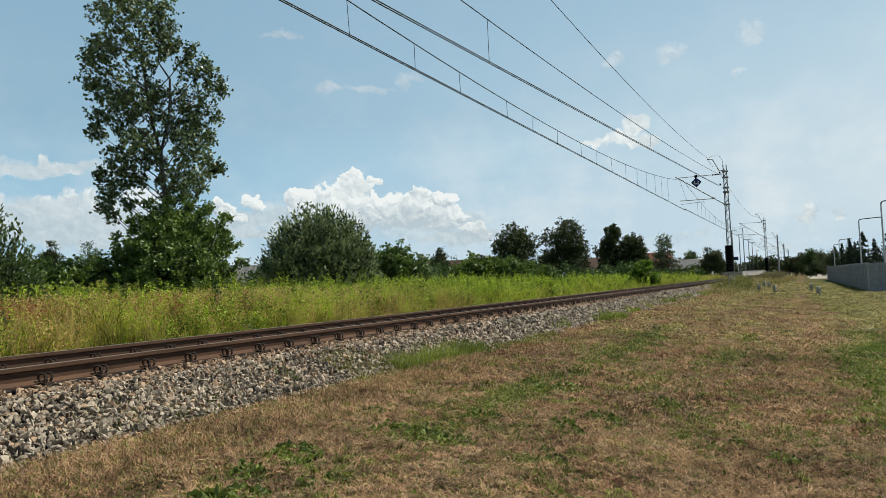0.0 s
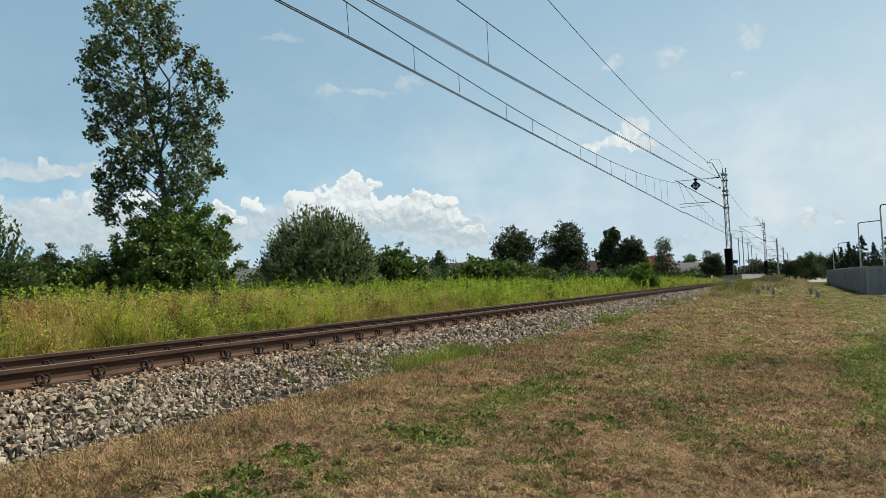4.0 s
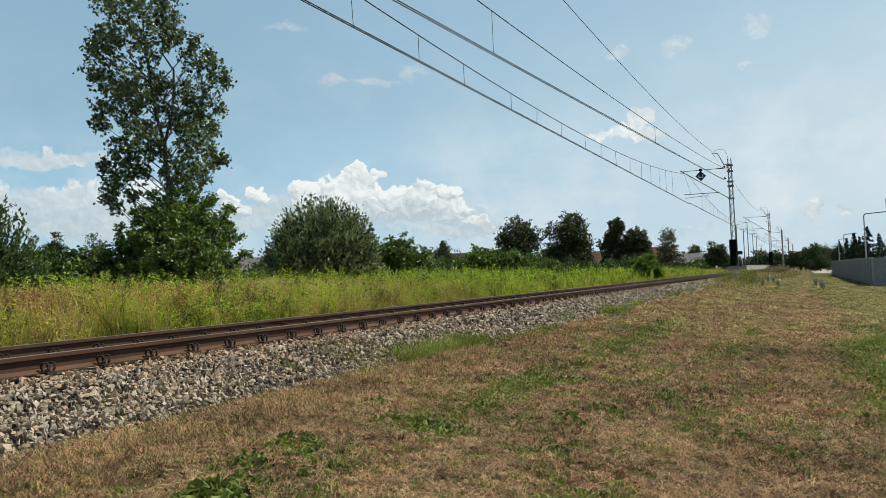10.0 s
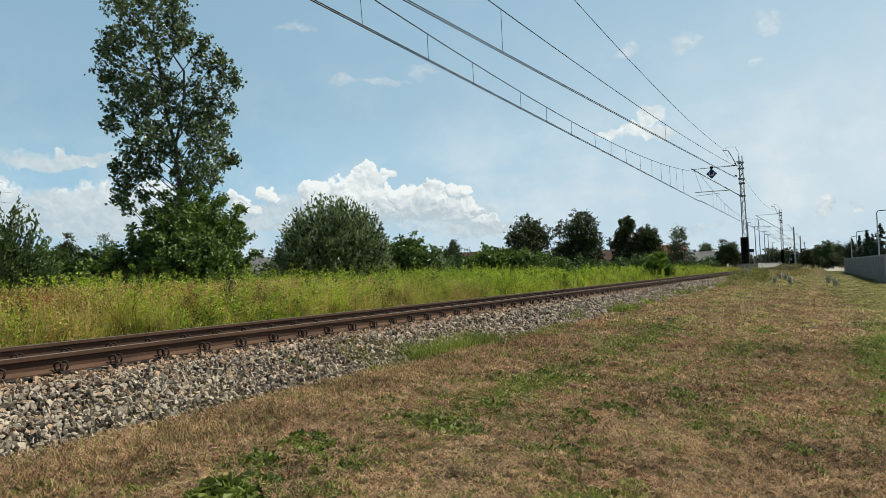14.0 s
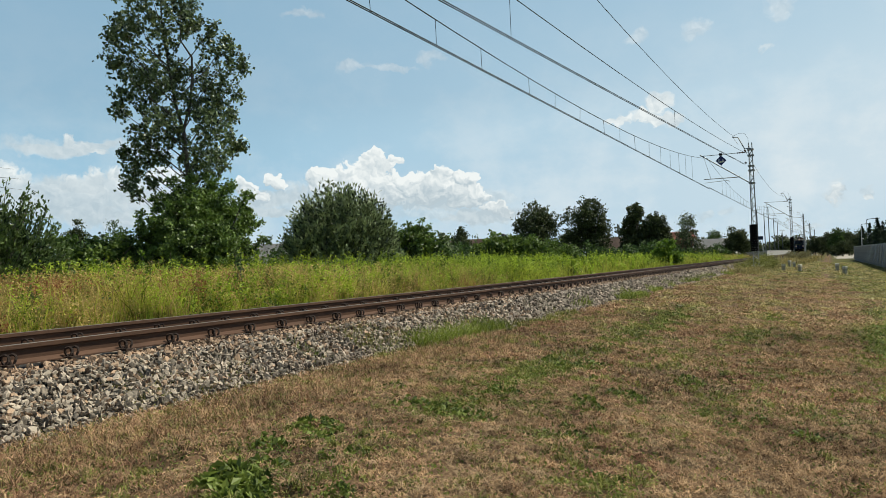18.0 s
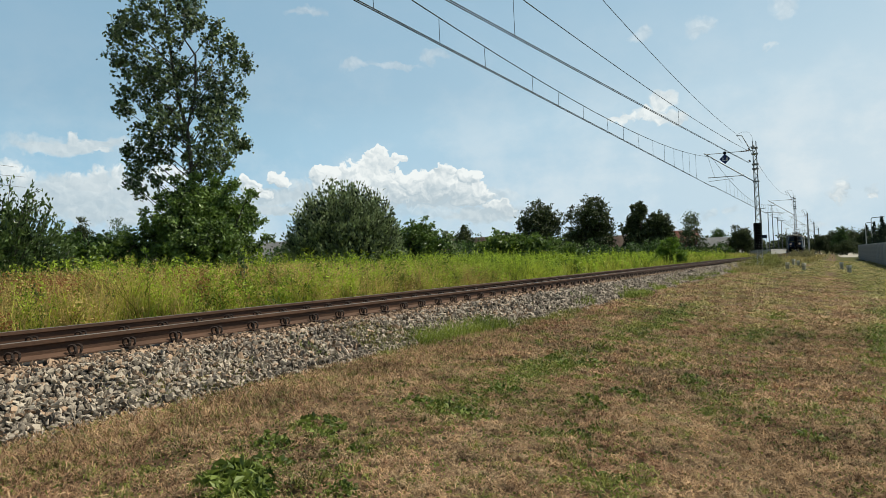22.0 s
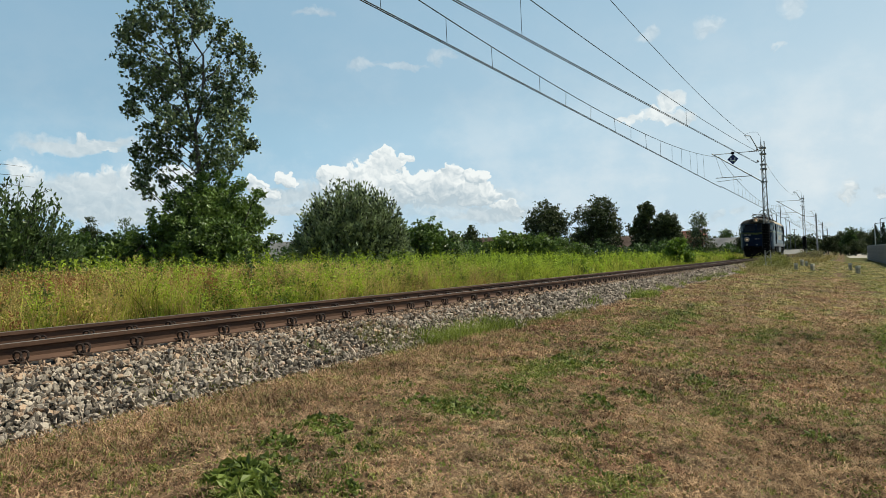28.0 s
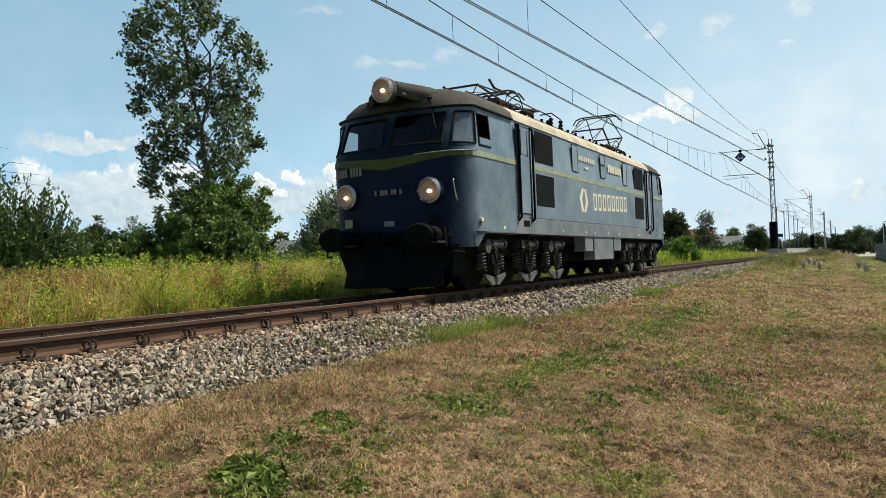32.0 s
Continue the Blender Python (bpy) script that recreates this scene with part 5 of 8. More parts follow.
def glow(name, colour, strength):
    m = bpy.data.materials.new(name)
    m.use_nodes = True
    p = m.node_tree.nodes["Principled BSDF"]
    p.inputs["Base Color"].default_value = (*colour, 1)
    p.inputs["Emission Color"].default_value, p.inputs["Emission Strength"].default_value = (*colour, 1), strength
    return m


def glass(name, tint, clear=0.6):
    m = bpy.data.materials.new(name)
    m.use_nodes = True
    n, l = m.node_tree.nodes, m.node_tree.links
    tr, gl, mx, fr = n.new("ShaderNodeBsdfTransparent"), n.new("ShaderNodeBsdfGlossy"), n.new("ShaderNodeMixShader"), n.new("ShaderNodeFresnel")
    tr.inputs[0].default_value = (tint[0] * clear, tint[1] * clear, tint[2] * clear, 1)
    gl.inputs["Roughness"].default_value = 0.04
    fr.inputs[0].default_value = 1.5
    l.new(fr.outputs[0], mx.inputs[0]), l.new(tr.outputs[0], mx.inputs[1]), l.new(gl.outputs[0], mx.inputs[2])
    l.new(mx.outputs[0], n["Material Output"].inputs[0])
    return m


def shade_and_dust(name, shaded, dust, rough=0.5):
    """Dark blue paint with shade painted into the nose, paler and dustier behind."""
    m = paint(name, *shaded, rough, spec=0.1)
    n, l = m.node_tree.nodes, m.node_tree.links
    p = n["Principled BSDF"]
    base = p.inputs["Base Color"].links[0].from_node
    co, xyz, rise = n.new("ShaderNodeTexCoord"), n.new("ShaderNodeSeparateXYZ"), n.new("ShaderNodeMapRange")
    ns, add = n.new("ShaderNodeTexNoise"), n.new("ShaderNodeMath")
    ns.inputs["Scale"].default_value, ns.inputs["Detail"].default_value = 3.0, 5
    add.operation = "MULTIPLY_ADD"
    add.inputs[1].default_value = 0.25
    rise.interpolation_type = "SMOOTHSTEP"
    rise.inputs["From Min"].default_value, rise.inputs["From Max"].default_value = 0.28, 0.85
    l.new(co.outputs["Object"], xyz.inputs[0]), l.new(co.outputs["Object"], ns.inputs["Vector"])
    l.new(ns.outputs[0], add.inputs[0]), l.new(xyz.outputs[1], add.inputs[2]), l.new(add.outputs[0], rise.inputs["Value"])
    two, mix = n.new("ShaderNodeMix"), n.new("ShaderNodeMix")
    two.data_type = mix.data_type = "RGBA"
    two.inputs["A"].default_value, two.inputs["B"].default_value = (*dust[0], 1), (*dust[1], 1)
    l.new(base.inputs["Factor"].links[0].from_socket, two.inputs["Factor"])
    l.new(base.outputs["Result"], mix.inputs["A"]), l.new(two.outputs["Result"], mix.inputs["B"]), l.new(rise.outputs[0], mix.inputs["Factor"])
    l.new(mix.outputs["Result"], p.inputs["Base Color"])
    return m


M.update(
    # nose tones hold painted shade; side tones are dusted and brightened as if sunlit
    cab_blue=shade_and_dust("cab_blue", ((0.0015, 0.007, 0.024), (0.005, 0.016, 0.046)), ((0.08, 0.12, 0.16), (0.20, 0.25, 0.295))),
    cab_upper=shade_and_dust("cab_upper_blue", ((0.002, 0.007, 0.017), (0.006, 0.016, 0.032)), ((0.10, 0.155, 0.21), (0.22, 0.30, 0.365))),
    # one blue paint twice: darkened as nose shade, then paler with dust
    blue=paint("loco_blue", (0.002, 0.008, 0.024), (0.007, 0.018, 0.042), 0.35, spec=0.2),
    side_blue=paint("loco_dusty_blue", (0.085, 0.128, 0.172), (0.215, 0.27, 0.32), 0.55, spec=0.3, scale=1.2),
    upper=paint("loco_grey_blue", (0.105, 0.16, 0.215), (0.23, 0.31, 0.375), 0.5, spec=0.3, scale=1.2),
    sill=paint("loco_dusty_sill", (0.10, 0.12, 0.14), (0.225, 0.24, 0.255), 0.6, spec=0.3),
    stripe=paint("loco_stripe", (0.19, 0.215, 0.14), (0.36, 0.385, 0.285), 0.55, spec=0.3),
    cream=paint("loco_cream_roof", (0.26, 0.21, 0.15), (0.58, 0.49, 0.37), 0.75),
    cabroof=paint("loco_grey_roof", (0.030, 0.028, 0.025), (0.085, 0.078, 0.068), 0.8, spec=0.2),
    # the stripe's yellow-green with the nose's shade put into the colour
    shaded_stripe=paint("loco_shaded_stripe", (0.026, 0.036, 0.008), (0.07, 0.088, 0.026), 0.5, spec=0.25),
    letter=paint("loco_lettering", (0.60, 0.55, 0.42), (0.75, 0.70, 0.58), 0.6),
    grille=paint("loco_grille", (0.004, 0.004, 0.005), (0.014, 0.015, 0.017), 0.8, spec=0.1),
    under=surface("underframe_grime", (0.003, 0.003, 0.003), (0.013, 0.012, 0.011), 4, 0.85, 0.3, spec=0.1),
    guard=surface("dusty_guard", (0.02, 0.02, 0.02), (0.15, 0.147, 0.14), 5, 0.75, 0.3),
    dusty=surface("dusty_steel", (0.005, 0.005, 0.005), (0.10, 0.097, 0.092), 6, 0.7, 0.4),
    redpan=paint("pantograph_paint", (0.014, 0.010, 0.009), (0.045, 0.028, 0.025), 0.65, spec=0.2),
    rim=paint("lamp_rim", (0.35, 0.35, 0.33), (0.55, 0.55, 0.52), 0.35, 0.6),
    lamp=glow("headlamp_light", (1.0, 0.74, 0.48), 2.1),
    # the lit lamp's warm glow is painted into the reflector's colour
    lens=paint("headlamp_reflector", (0.26, 0.16, 0.11), (0.46, 0.32, 0.24), 0.4, 0.2),
    pane=glass("window_glass", (0.6, 0.7, 0.8), 0.3),
    screen=glass("windscreen_glass", (0.85, 0.92, 0.95), 0.5),
    # opaque pane whose colour holds a sky reflection as well as dust
    dullpane=paint("sky_dust_pane", (0.085, 0.115, 0.14), (0.16, 0.20, 0.23), 0.15),
    # lettering colour of the nose, greyer and darker than on the sides
    nose_letter=paint("nose_lettering", (0.13, 0.13, 0.12), (0.22, 0.22, 0.20), 0.6),
    rubber=paint("window_rubber", (0.004, 0.004, 0.005), (0.012, 0.012, 0.013), 0.7, spec=0.15),
    inside=paint("cab_inside", (0.030, 0.036, 0.038), (0.075, 0.085, 0.088), 0.85),
)
LEN = 16.2
PLAN = [(0.0, -0.03), (0.09, -0.028), (0.30, -0.015), (0.60, 0.01), (0.86, 0.06), (1.05, 0.125), (1.20, 0.215), (1.36, 0.40), (1.43, 0.54), (1.46, 0.64), (1.47, 0.74), (1.47, 1.27), (1.47, 2.35)]


def shell_point(i, z, out=0.0):
    """Point i of half the plan of an end of the body at height z."""
    x, y = PLAN[i]
    lean = np.interp(z, [0.78, 1.4, 1.8, 2.40, 2.55, 3.2, 3.4, 3.6, 3.75], [0.12, 0.05, 0.02, -0.04, 0.0, 0.30, 0.37, 0.52, 0.85])
    w = float(np.interp(y, [0.1, 0.75], [1.0, 0.0])) if z < 3.3 else float(np.interp(y, [0.1, 1.3], [1.0, 0.25]))
    k = float(np.interp(z, [2.45, 3.27, 3.42, 3.58, 3.7, 3.78], [1.0, 0.965, 0.925, 0.80, 0.56, 0.2]))
    o = 1 + out / 1.47
    return (x * k * o, y + lean * w - out * w, z)


def end_shell(name, levels, material, parent, i0=0, i1=12, holes=(), out=0.0, thick=0.03, label="", only=None):
    """The skin of one end between two heights, from plan point i0 to i1 on both sides; holes: (first point, last point, level) left open."""
    bm = bmesh.new()
    for sx in (1, -1):
        grid = [[bm.verts.new((sx * p[0], p[1], p[2])) for p in (shell_point(i, z, out) for i in range(i0, i1 + 1))] for z in levels]
        for a in range(len(levels) - 1):
            for i in range(i1 - i0):
                if any(h0 <= i + i0 < h1 and a == lv for h0, h1, lv in holes):
                    continue
                q = [grid[a][i], grid[a][i + 1], grid[a + 1][i + 1], grid[a + 1][i]]
                bm.faces.new(q if sx > 0 else q[::-1])
    bmesh.ops.remove_doubles(bm, verts=bm.verts, dist=0.001)
    bmesh.ops.recalc_face_normals(bm, faces=bm.faces)
    for f in bm.faces:
        f.smooth = True
    ob = part(name, bm, material, parent, label)
    if thick:
        s = ob.modifiers.new("thickness", "SOLIDIFY")
        s.thickness, s.offset, s.use_rim = thick, -1, False
    return ob


def pane_shell(name, i0, i1, z0, z1, sx, parent, material):
    bm = bmesh.new()
    ids = list(range(i0, i1 + 1))
    rows = [[bm.verts.new((sx * p[0], p[1], p[2])) for p in (shell_point(i, z, -0.012) for i in ids)] for z in (z0, z1)]
    for i in range(len(ids) - 1):
        q = [rows[0][i], rows[0][i + 1], rows[1][i + 1], rows[1][i]]
        bm.faces.new(q if sx > 0 else q[::-1])
    ob = part(name, bm, material, parent)
    ring = [shell_point(i, z0, 0.006) for i in ids] + [shell_point(i, z1, 0.006) for i in reversed(ids)]
    ring = [(sx * p[0], p[1], p[2]) for p in ring]
    bm = bmesh.new()
    path_tube(bm, ring + ring[:1], 0.017, 6)
    part("window_rubber", bm, M["rubber"], ob)
    return ob


def build_end(loco, rear):
    """One end of the locomotive with cab, lamps, buffers and plough."""
    cab = part("cab", bmesh.new(), M["blue"], loco, "dark blue driver's cab")
    if rear:
        cab.matrix_basis = Matrix.Translation((0, LEN, 0)) @ Matrix.Rotation(math.pi, 4, "Z")
    bm = bmesh.new()
    box(bm, -1.40, 1.40, 0.75, 2.33, 1.06, 2.42)
    me = cab.data
    bm.to_mesh(me)
    bm.free()
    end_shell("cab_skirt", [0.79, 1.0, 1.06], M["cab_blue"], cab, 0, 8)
    low = [1.06, 1.22, 1.38, 1.6, 1.8, 2.0, 2.2, 2.3, 2.36]
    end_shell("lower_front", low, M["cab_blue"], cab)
    # the stripe dips in a shallow V on the nose
    bm = bmesh.new()
    for sx in (1, -1):
        cols = []
        for i in range(9):
            x = PLAN[i][0]
            dip = float(np.interp(x, [0, 1.2, 1.47], [0.20, 0.02, 0.0]))
            pts = [shell_point(i, z - dip * k, 0.014) for z, k in ((2.375, 0.95), (2.40, 0.80), (2.43, 0.65), (2.47, 0.45))]
            cols.append([bm.verts.new((sx * p[0], p[1], p[2])) for p in pts])
        for a, b in zip(cols, cols[1:]):
            for j in range(3):
                bm.faces.new([a[j], b[j], b[j + 1], a[j + 1]])
    part("stripe", bm, M["shaded_stripe"], cab, "yellow-green stripe darkened as nose shade")
    for sx in (1, -1):
        bm = bmesh.new()
        cols = [[bm.verts.new((sx * q[0], q[1], q[2])) for q in (shell_point(i, z, 0.012) for z in (2.375, 2.425, 2.475))] for i in range(8, 13)]
        for a, b in zip(cols, cols[1:]):
            for j in range(2):
                bm.faces.new([a[j], b[j], b[j + 1], a[j + 1]])
        part("side_stripe", bm, M["stripe"], cab)
    bm = bmesh.new()
    path_tube(bm, [shell_point(i, 2.485 - 0.012 * (9 - i), 0.016) for i in range(3, 10)], 0.008, 5)
    part("rain_strip", bm, M["rim"], cab, "pale metal rain strip")
    for sx in (1, -1):
        bm = bmesh.new()
        fv = [bm.verts.new((sx * x, y, z)) for x, y, z in ((1.418, 0.54, 0.79), (1.44, 0.62, 0.80), (1.456, 0.94, 1.055), (1.425, 0.54, 1.055))]
        bm.faces.new(fv if sx > 0 else fv[::-1])
        bmesh.ops.solidify(bm, geom=bm.faces[:], thickness=0.02)
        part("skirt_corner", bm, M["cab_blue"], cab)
    high = [2.36, 2.40, 2.48, 2.55, 2.60, 3.16, 3.27]
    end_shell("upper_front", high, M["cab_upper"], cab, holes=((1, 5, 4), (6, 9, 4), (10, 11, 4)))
    end_shell("cab_roof", [3.27, 3.34, 3.42, 3.50, 3.58, 3.64, 3.70, 3.75, 3.78], M["cabroof"], cab, out=0.02, label="grey-brown cab roof")
    bm = bmesh.new()
    box(bm, -0.3, 0.3, 1.2, 2.4, 3.68, 3.79, 0.03)
    part("roof_ridge", bm, M["cabroof"], cab)
    bm = bmesh.new()
    for sx in (1, -1):
        path_tube(bm, [(sx * p[0], p[1], p[2]) for p in (shell_point(i, 3.27, 0.03) for i in range(13))], 0.022, 6)
    part("rain_gutter", bm, M["rubber"], cab)
    for sx in (1, -1):
        pane_shell("windscreen", 1, 5, 2.60, 3.16, sx, cab, M["screen"])
        pane_shell("quarter_window", 6, 9, 2.60, 3.16, sx, cab, M["dullpane"])
        if rear:
            pane_shell("side_window", 10, 11, 2.60, 3.16, sx, cab, M["pane"])
    bm = bmesh.new()
    for y, x in ((0.75, 1.455), (1.26, 1.455)):
        rod(bm, (x, y, 2.58), (x * 0.97, y, 3.18), 0.02, n=6)
    rod(bm, (1.46, 0.75, 2.59), (1.46, 1.26, 2.59), 0.02, n=6)
    part("open_window_frame", bm, M["rubber"], cab, "frame of an opened side window")
    bm = bmesh.new()
    box(bm, 1.44, 1.475, 0.78, 1.24, 2.60, 2.72, 0.005)
    part("lowered_pane", bm, M["upper"], cab)
    bm = bmesh.new()
    box(bm, -1.38, 1.38, 2.29, 2.33, 2.42, 3.4)
    part("cab_wall", bm, M["inside"], cab)
    bm = bmesh.new()
    box(bm, -1.2, 1.2, 0.45, 0.95, 2.42, 2.58, 0.03)
    box(bm, 0.25, 0.75, 1.6, 1.75, 2.42, 2.85, 0.04)
    part("driver_desk", bm, M["inside"], cab)
    bm = bmesh.new()
    rod(bm, (0.70, 0.42, 3.45), (0.92, 0.17, 2.86), 0.012, n=5)
    rod(bm, (0.67, 0.38, 3.45), (0.73, 0.44, 3.45), 0.03, n=6)
    part("wiper", bm, M["rubber"], cab)
    # lamps
    for x, y, z, r, depth in ((-0.86, -0.03, 1.78, 0.225, 0.22), (0.86, -0.03, 1.78, 0.225, 0.22), (0.03, -0.08, 3.60, 0.225, 0.16)):
        bm = bmesh.new()
        rod(bm, (x, y, z), (x, y + depth, z), r, n=28)
        lamp = part("headlamp", bm, M["cabroof"] if z > 3 else M["blue"], cab, "round headlamp, switched on")
        bm = bmesh.new()
        bmesh.ops.create_cone(bm, cap_ends=False, segments=28, radius1=r, radius2=r * 0.80, depth=0.05, matrix=Matrix.Translation((x, y - 0.025, z)) @ Matrix.Rotation(radians(90), 4, "X"))
        for j in range(8):
            a = j * math.pi / 4
            rod(bm, (x + r * 0.93 * math.cos(a), y - 0.03, z + r * 0.93 * math.sin(a)), (x + r * 0.93 * math.cos(a), y - 0.015, z + r * 0.93 * math.sin(a)), 0.016, n=6)
        part("rim", bm, M["rim"], lamp)
        bm = bmesh.new()
        rings = [[bm.verts.new((x + q * r * math.cos(a), y + d, z + q * r * math.sin(a))) for a in np.linspace(0, 2 * math.pi, 25)[:-1]] for q, d in ((0.82, -0.045), (0.70, -0.02), (0.45, -0.008), (0.08, -0.003))]
        for q, w in zip(rings, rings[1:]):
            for j in range(24):
                bm.faces.new([q[j], q[(j + 1) % 24], w[(j + 1) % 24], w[j]])
        bm.faces.new(rings[-1])
        part("reflector", bm, M["lens"], lamp, "lamp reflector with a warm glow in its colour")
        if not rear:
            bm = bmesh.new()
            bmesh.ops.create_uvsphere(bm, u_segments=14, v_segments=8, radius=r * 0.2, matrix=Matrix.Translation((x + 0.02, y - 0.03, z - 0.02)) @ Matrix.Diagonal((1.1, 0.5, 0.8, 1)))
            part("lit_bulb", bm, M["lamp"], lamp, "warm glowing bulb")
    # a hood falls from the top lamp to the roof
    bm = bmesh.new()
    rings = []
    for y, r, zc, wide in ((0.02, 0.205, 3.60, 1.0), (0.12, 0.225, 3.58, 1.4), (0.30, 0.26, 3.53, 2.1), (0.6, 0.27, 3.515, 2.8), (1.3, 0.27, 3.51, 3.1), (2.42, 0.27, 3.51, 3.1)):
        rings.append([bm.verts.new((0.03 + r * wide * math.cos(a), y, zc + r * math.sin(a))) for a in np.linspace(-0.5, math.pi + 0.5, 15)])
    for q, w in zip(rings, rings[1:]):
        for j in range(14):
            bm.faces.new([q[j], q[j + 1], w[j + 1], w[j]]).smooth = True
    bm.faces.new(rings[0][::-1])
    part("lamp_hood", bm, M["cabroof"], cab)
    bm = bmesh.new()
    for x in (-0.28, 0.34):
        rod(bm, (x, 0.02, 3.50), (x, 0.25, 3.50), 0.045, n=10)
    rod(bm, (-0.52, 0.30, 3.38), (-0.52, 0.30, 3.50), 0.03, n=8)
    part("lamp_bracket", bm, M["cabroof"], cab)
    # buffers, beam, steps, plough
    for sx in (-1, 1):
        bm = bmesh.new()
        rod(bm, (sx * 0.88, 0.15, 1.0), (sx * 0.88, -0.46, 1.0), 0.12, n=16)
        rod(bm, (sx * 0.88, -0.16, 1.0), (sx * 0.88, 0.15, 1.0), 0.17, n=16)
        buf = part("buffer", bm, M["black"], cab, "black buffer")
        bm = bmesh.new()
        bmesh.ops.create_cone(bm, cap_ends=True, segments=24, radius1=0.235, radius2=0.20, depth=0.05, matrix=Matrix.Translation((sx * 0.88, -0.49, 1.0)) @ Matrix.Rotation(radians(90), 4, "X") @ Matrix.Diagonal((1.25, 0.9, 1, 1)))
        part("buffer_head", bm, M["black"], buf)
        bm = bmesh.new()
        box(bm, sx * 0.88 - 0.27, sx * 0.88 + 0.27, -0.32, -0.05, 0.865, 0.90, 0.006)
        part("step", bm, M["dusty"], cab, "step plate with a pale worn edge")
        bm = bmesh.new()
        path_tube(bm, [(sx * 1.27, -0.08 + 0.18, 1.95), (sx * 1.30, 0.03, 1.9), (sx * 1.33, 0.06, 1.63), (sx * 1.30, 0.16, 1.58)], 0.012, 6)
        part("grab_rail", bm, M["rim"], cab)
        bm = bmesh.new()
        path_tube(bm, [(sx * 1.20, -0.02, 1.02), (sx * 1.28, -0.10, 0.98), (sx * 1.30, -0.06, 0.72), (sx * 1.40, 0.2, 0.70)], 0.014, 6)
        part("grab_rail", bm, M["under"], cab)
        bm = bmesh.new()
        box(bm, sx * 0.87 - 0.08, sx * 0.87 + 0.08, 0.035, 0.06, 1.22, 1.37)
        part("socket_cover", bm, M["stripe"] if sx < 0 else M["under"], cab)
        bm = bmesh.new()
        box(bm, sx * 1.475 - 0.03, sx * 1.475 + 0.03, 0.66, 0.76, 1.23, 1.29, 0.008)
        part("step_cleat", bm, M["letter"], cab, "small pale cleat")
        bm = bmesh.new()
        path_tube(bm, [(sx * 0.35, 0.0, 1.0), (sx * 0.38, -0.15, 0.8), (sx * 0.30, -0.2, 0.55), (sx * 0.22, -0.1, 0.62)], 0.025, 8)
        part("brake_hose", bm, M["black"], cab)
    bm = bmesh.new()
    box(bm, -1.08, 1.08, 0.06, 0.5, 0.80, 1.14, 0.03)
    part("buffer_beam", bm, M["black"], cab)
    bm = bmesh.new()
    box(bm, -0.13, 0.13, -0.22, 0.05, 0.9, 1.08, 0.04)
    path_tube(bm, [(0, -0.2, 0.95), (0, -0.34, 0.93), (0, -0.36, 1.05), (0, -0.28, 1.08)], 0.035, 8)
    part("coupling_hook", bm, M["black"], cab)
    bm = bmesh.new()
    rows = [[bm.verts.new(p) for p in ((-x, y, z), (-0.5 * x, y - 0.22, z), (0, y - 0.27, z), (0.5 * x, y - 0.22, z), (x, y, z))] for x, y, z in ((1.26, 0.25, 0.84), (1.08, 0.18, 0.52), (0.99, 0.12, 0.40), (1.03, 0.06, 0.13))]
    for a, b in zip(rows, rows[1:]):
        for q in range(4):
            bm.faces.new([a[q], a[q + 1], b[q + 1], b[q]])
    pl = part("snow_plough", bm, M["black"], cab, "black snow plough")
    s = pl.modifiers.new("thickness", "SOLIDIFY")
    s.thickness, s.offset = 0.03, 0
    bm = bmesh.new()
    box(bm, -1.1, 1.1, 0.3, 0.9, 0.3, 0.85)
    part("plough_bracket", bm, M["black"], cab)
    for j in range(9):
        if j == 4:
            continue
        x = -1.12 + 0.072 * j
        y = float(np.interp(x, [-1.13, -0.9, -0.6, -0.4], [0.10, 0.02, -0.04, -0.055]))
        bm = bmesh.new()
        box(bm, x, x + 0.045, y - 0.004, y + 0.05, 2.14, 2.29)
        part("number_bar", bm, M["nose_letter"], cab, "pale painted bar")
    for j in range(10):
        if j not in (1, 5, 8):
            bm = bmesh.new()
            box(bm, -0.24 + 0.057 * j, -0.202 + 0.057 * j, -0.036, 0.02, 1.755, 1.845)
            part("number_bar", bm, M["nose_letter"], cab, "pale painted bar")
    bm = bmesh.new()
    box(bm, -0.11, 0.11, 0.03, 0.06, 1.20, 1.31, 0.02)
    part("maker_plate", bm, M["sill"], cab)
    return cab


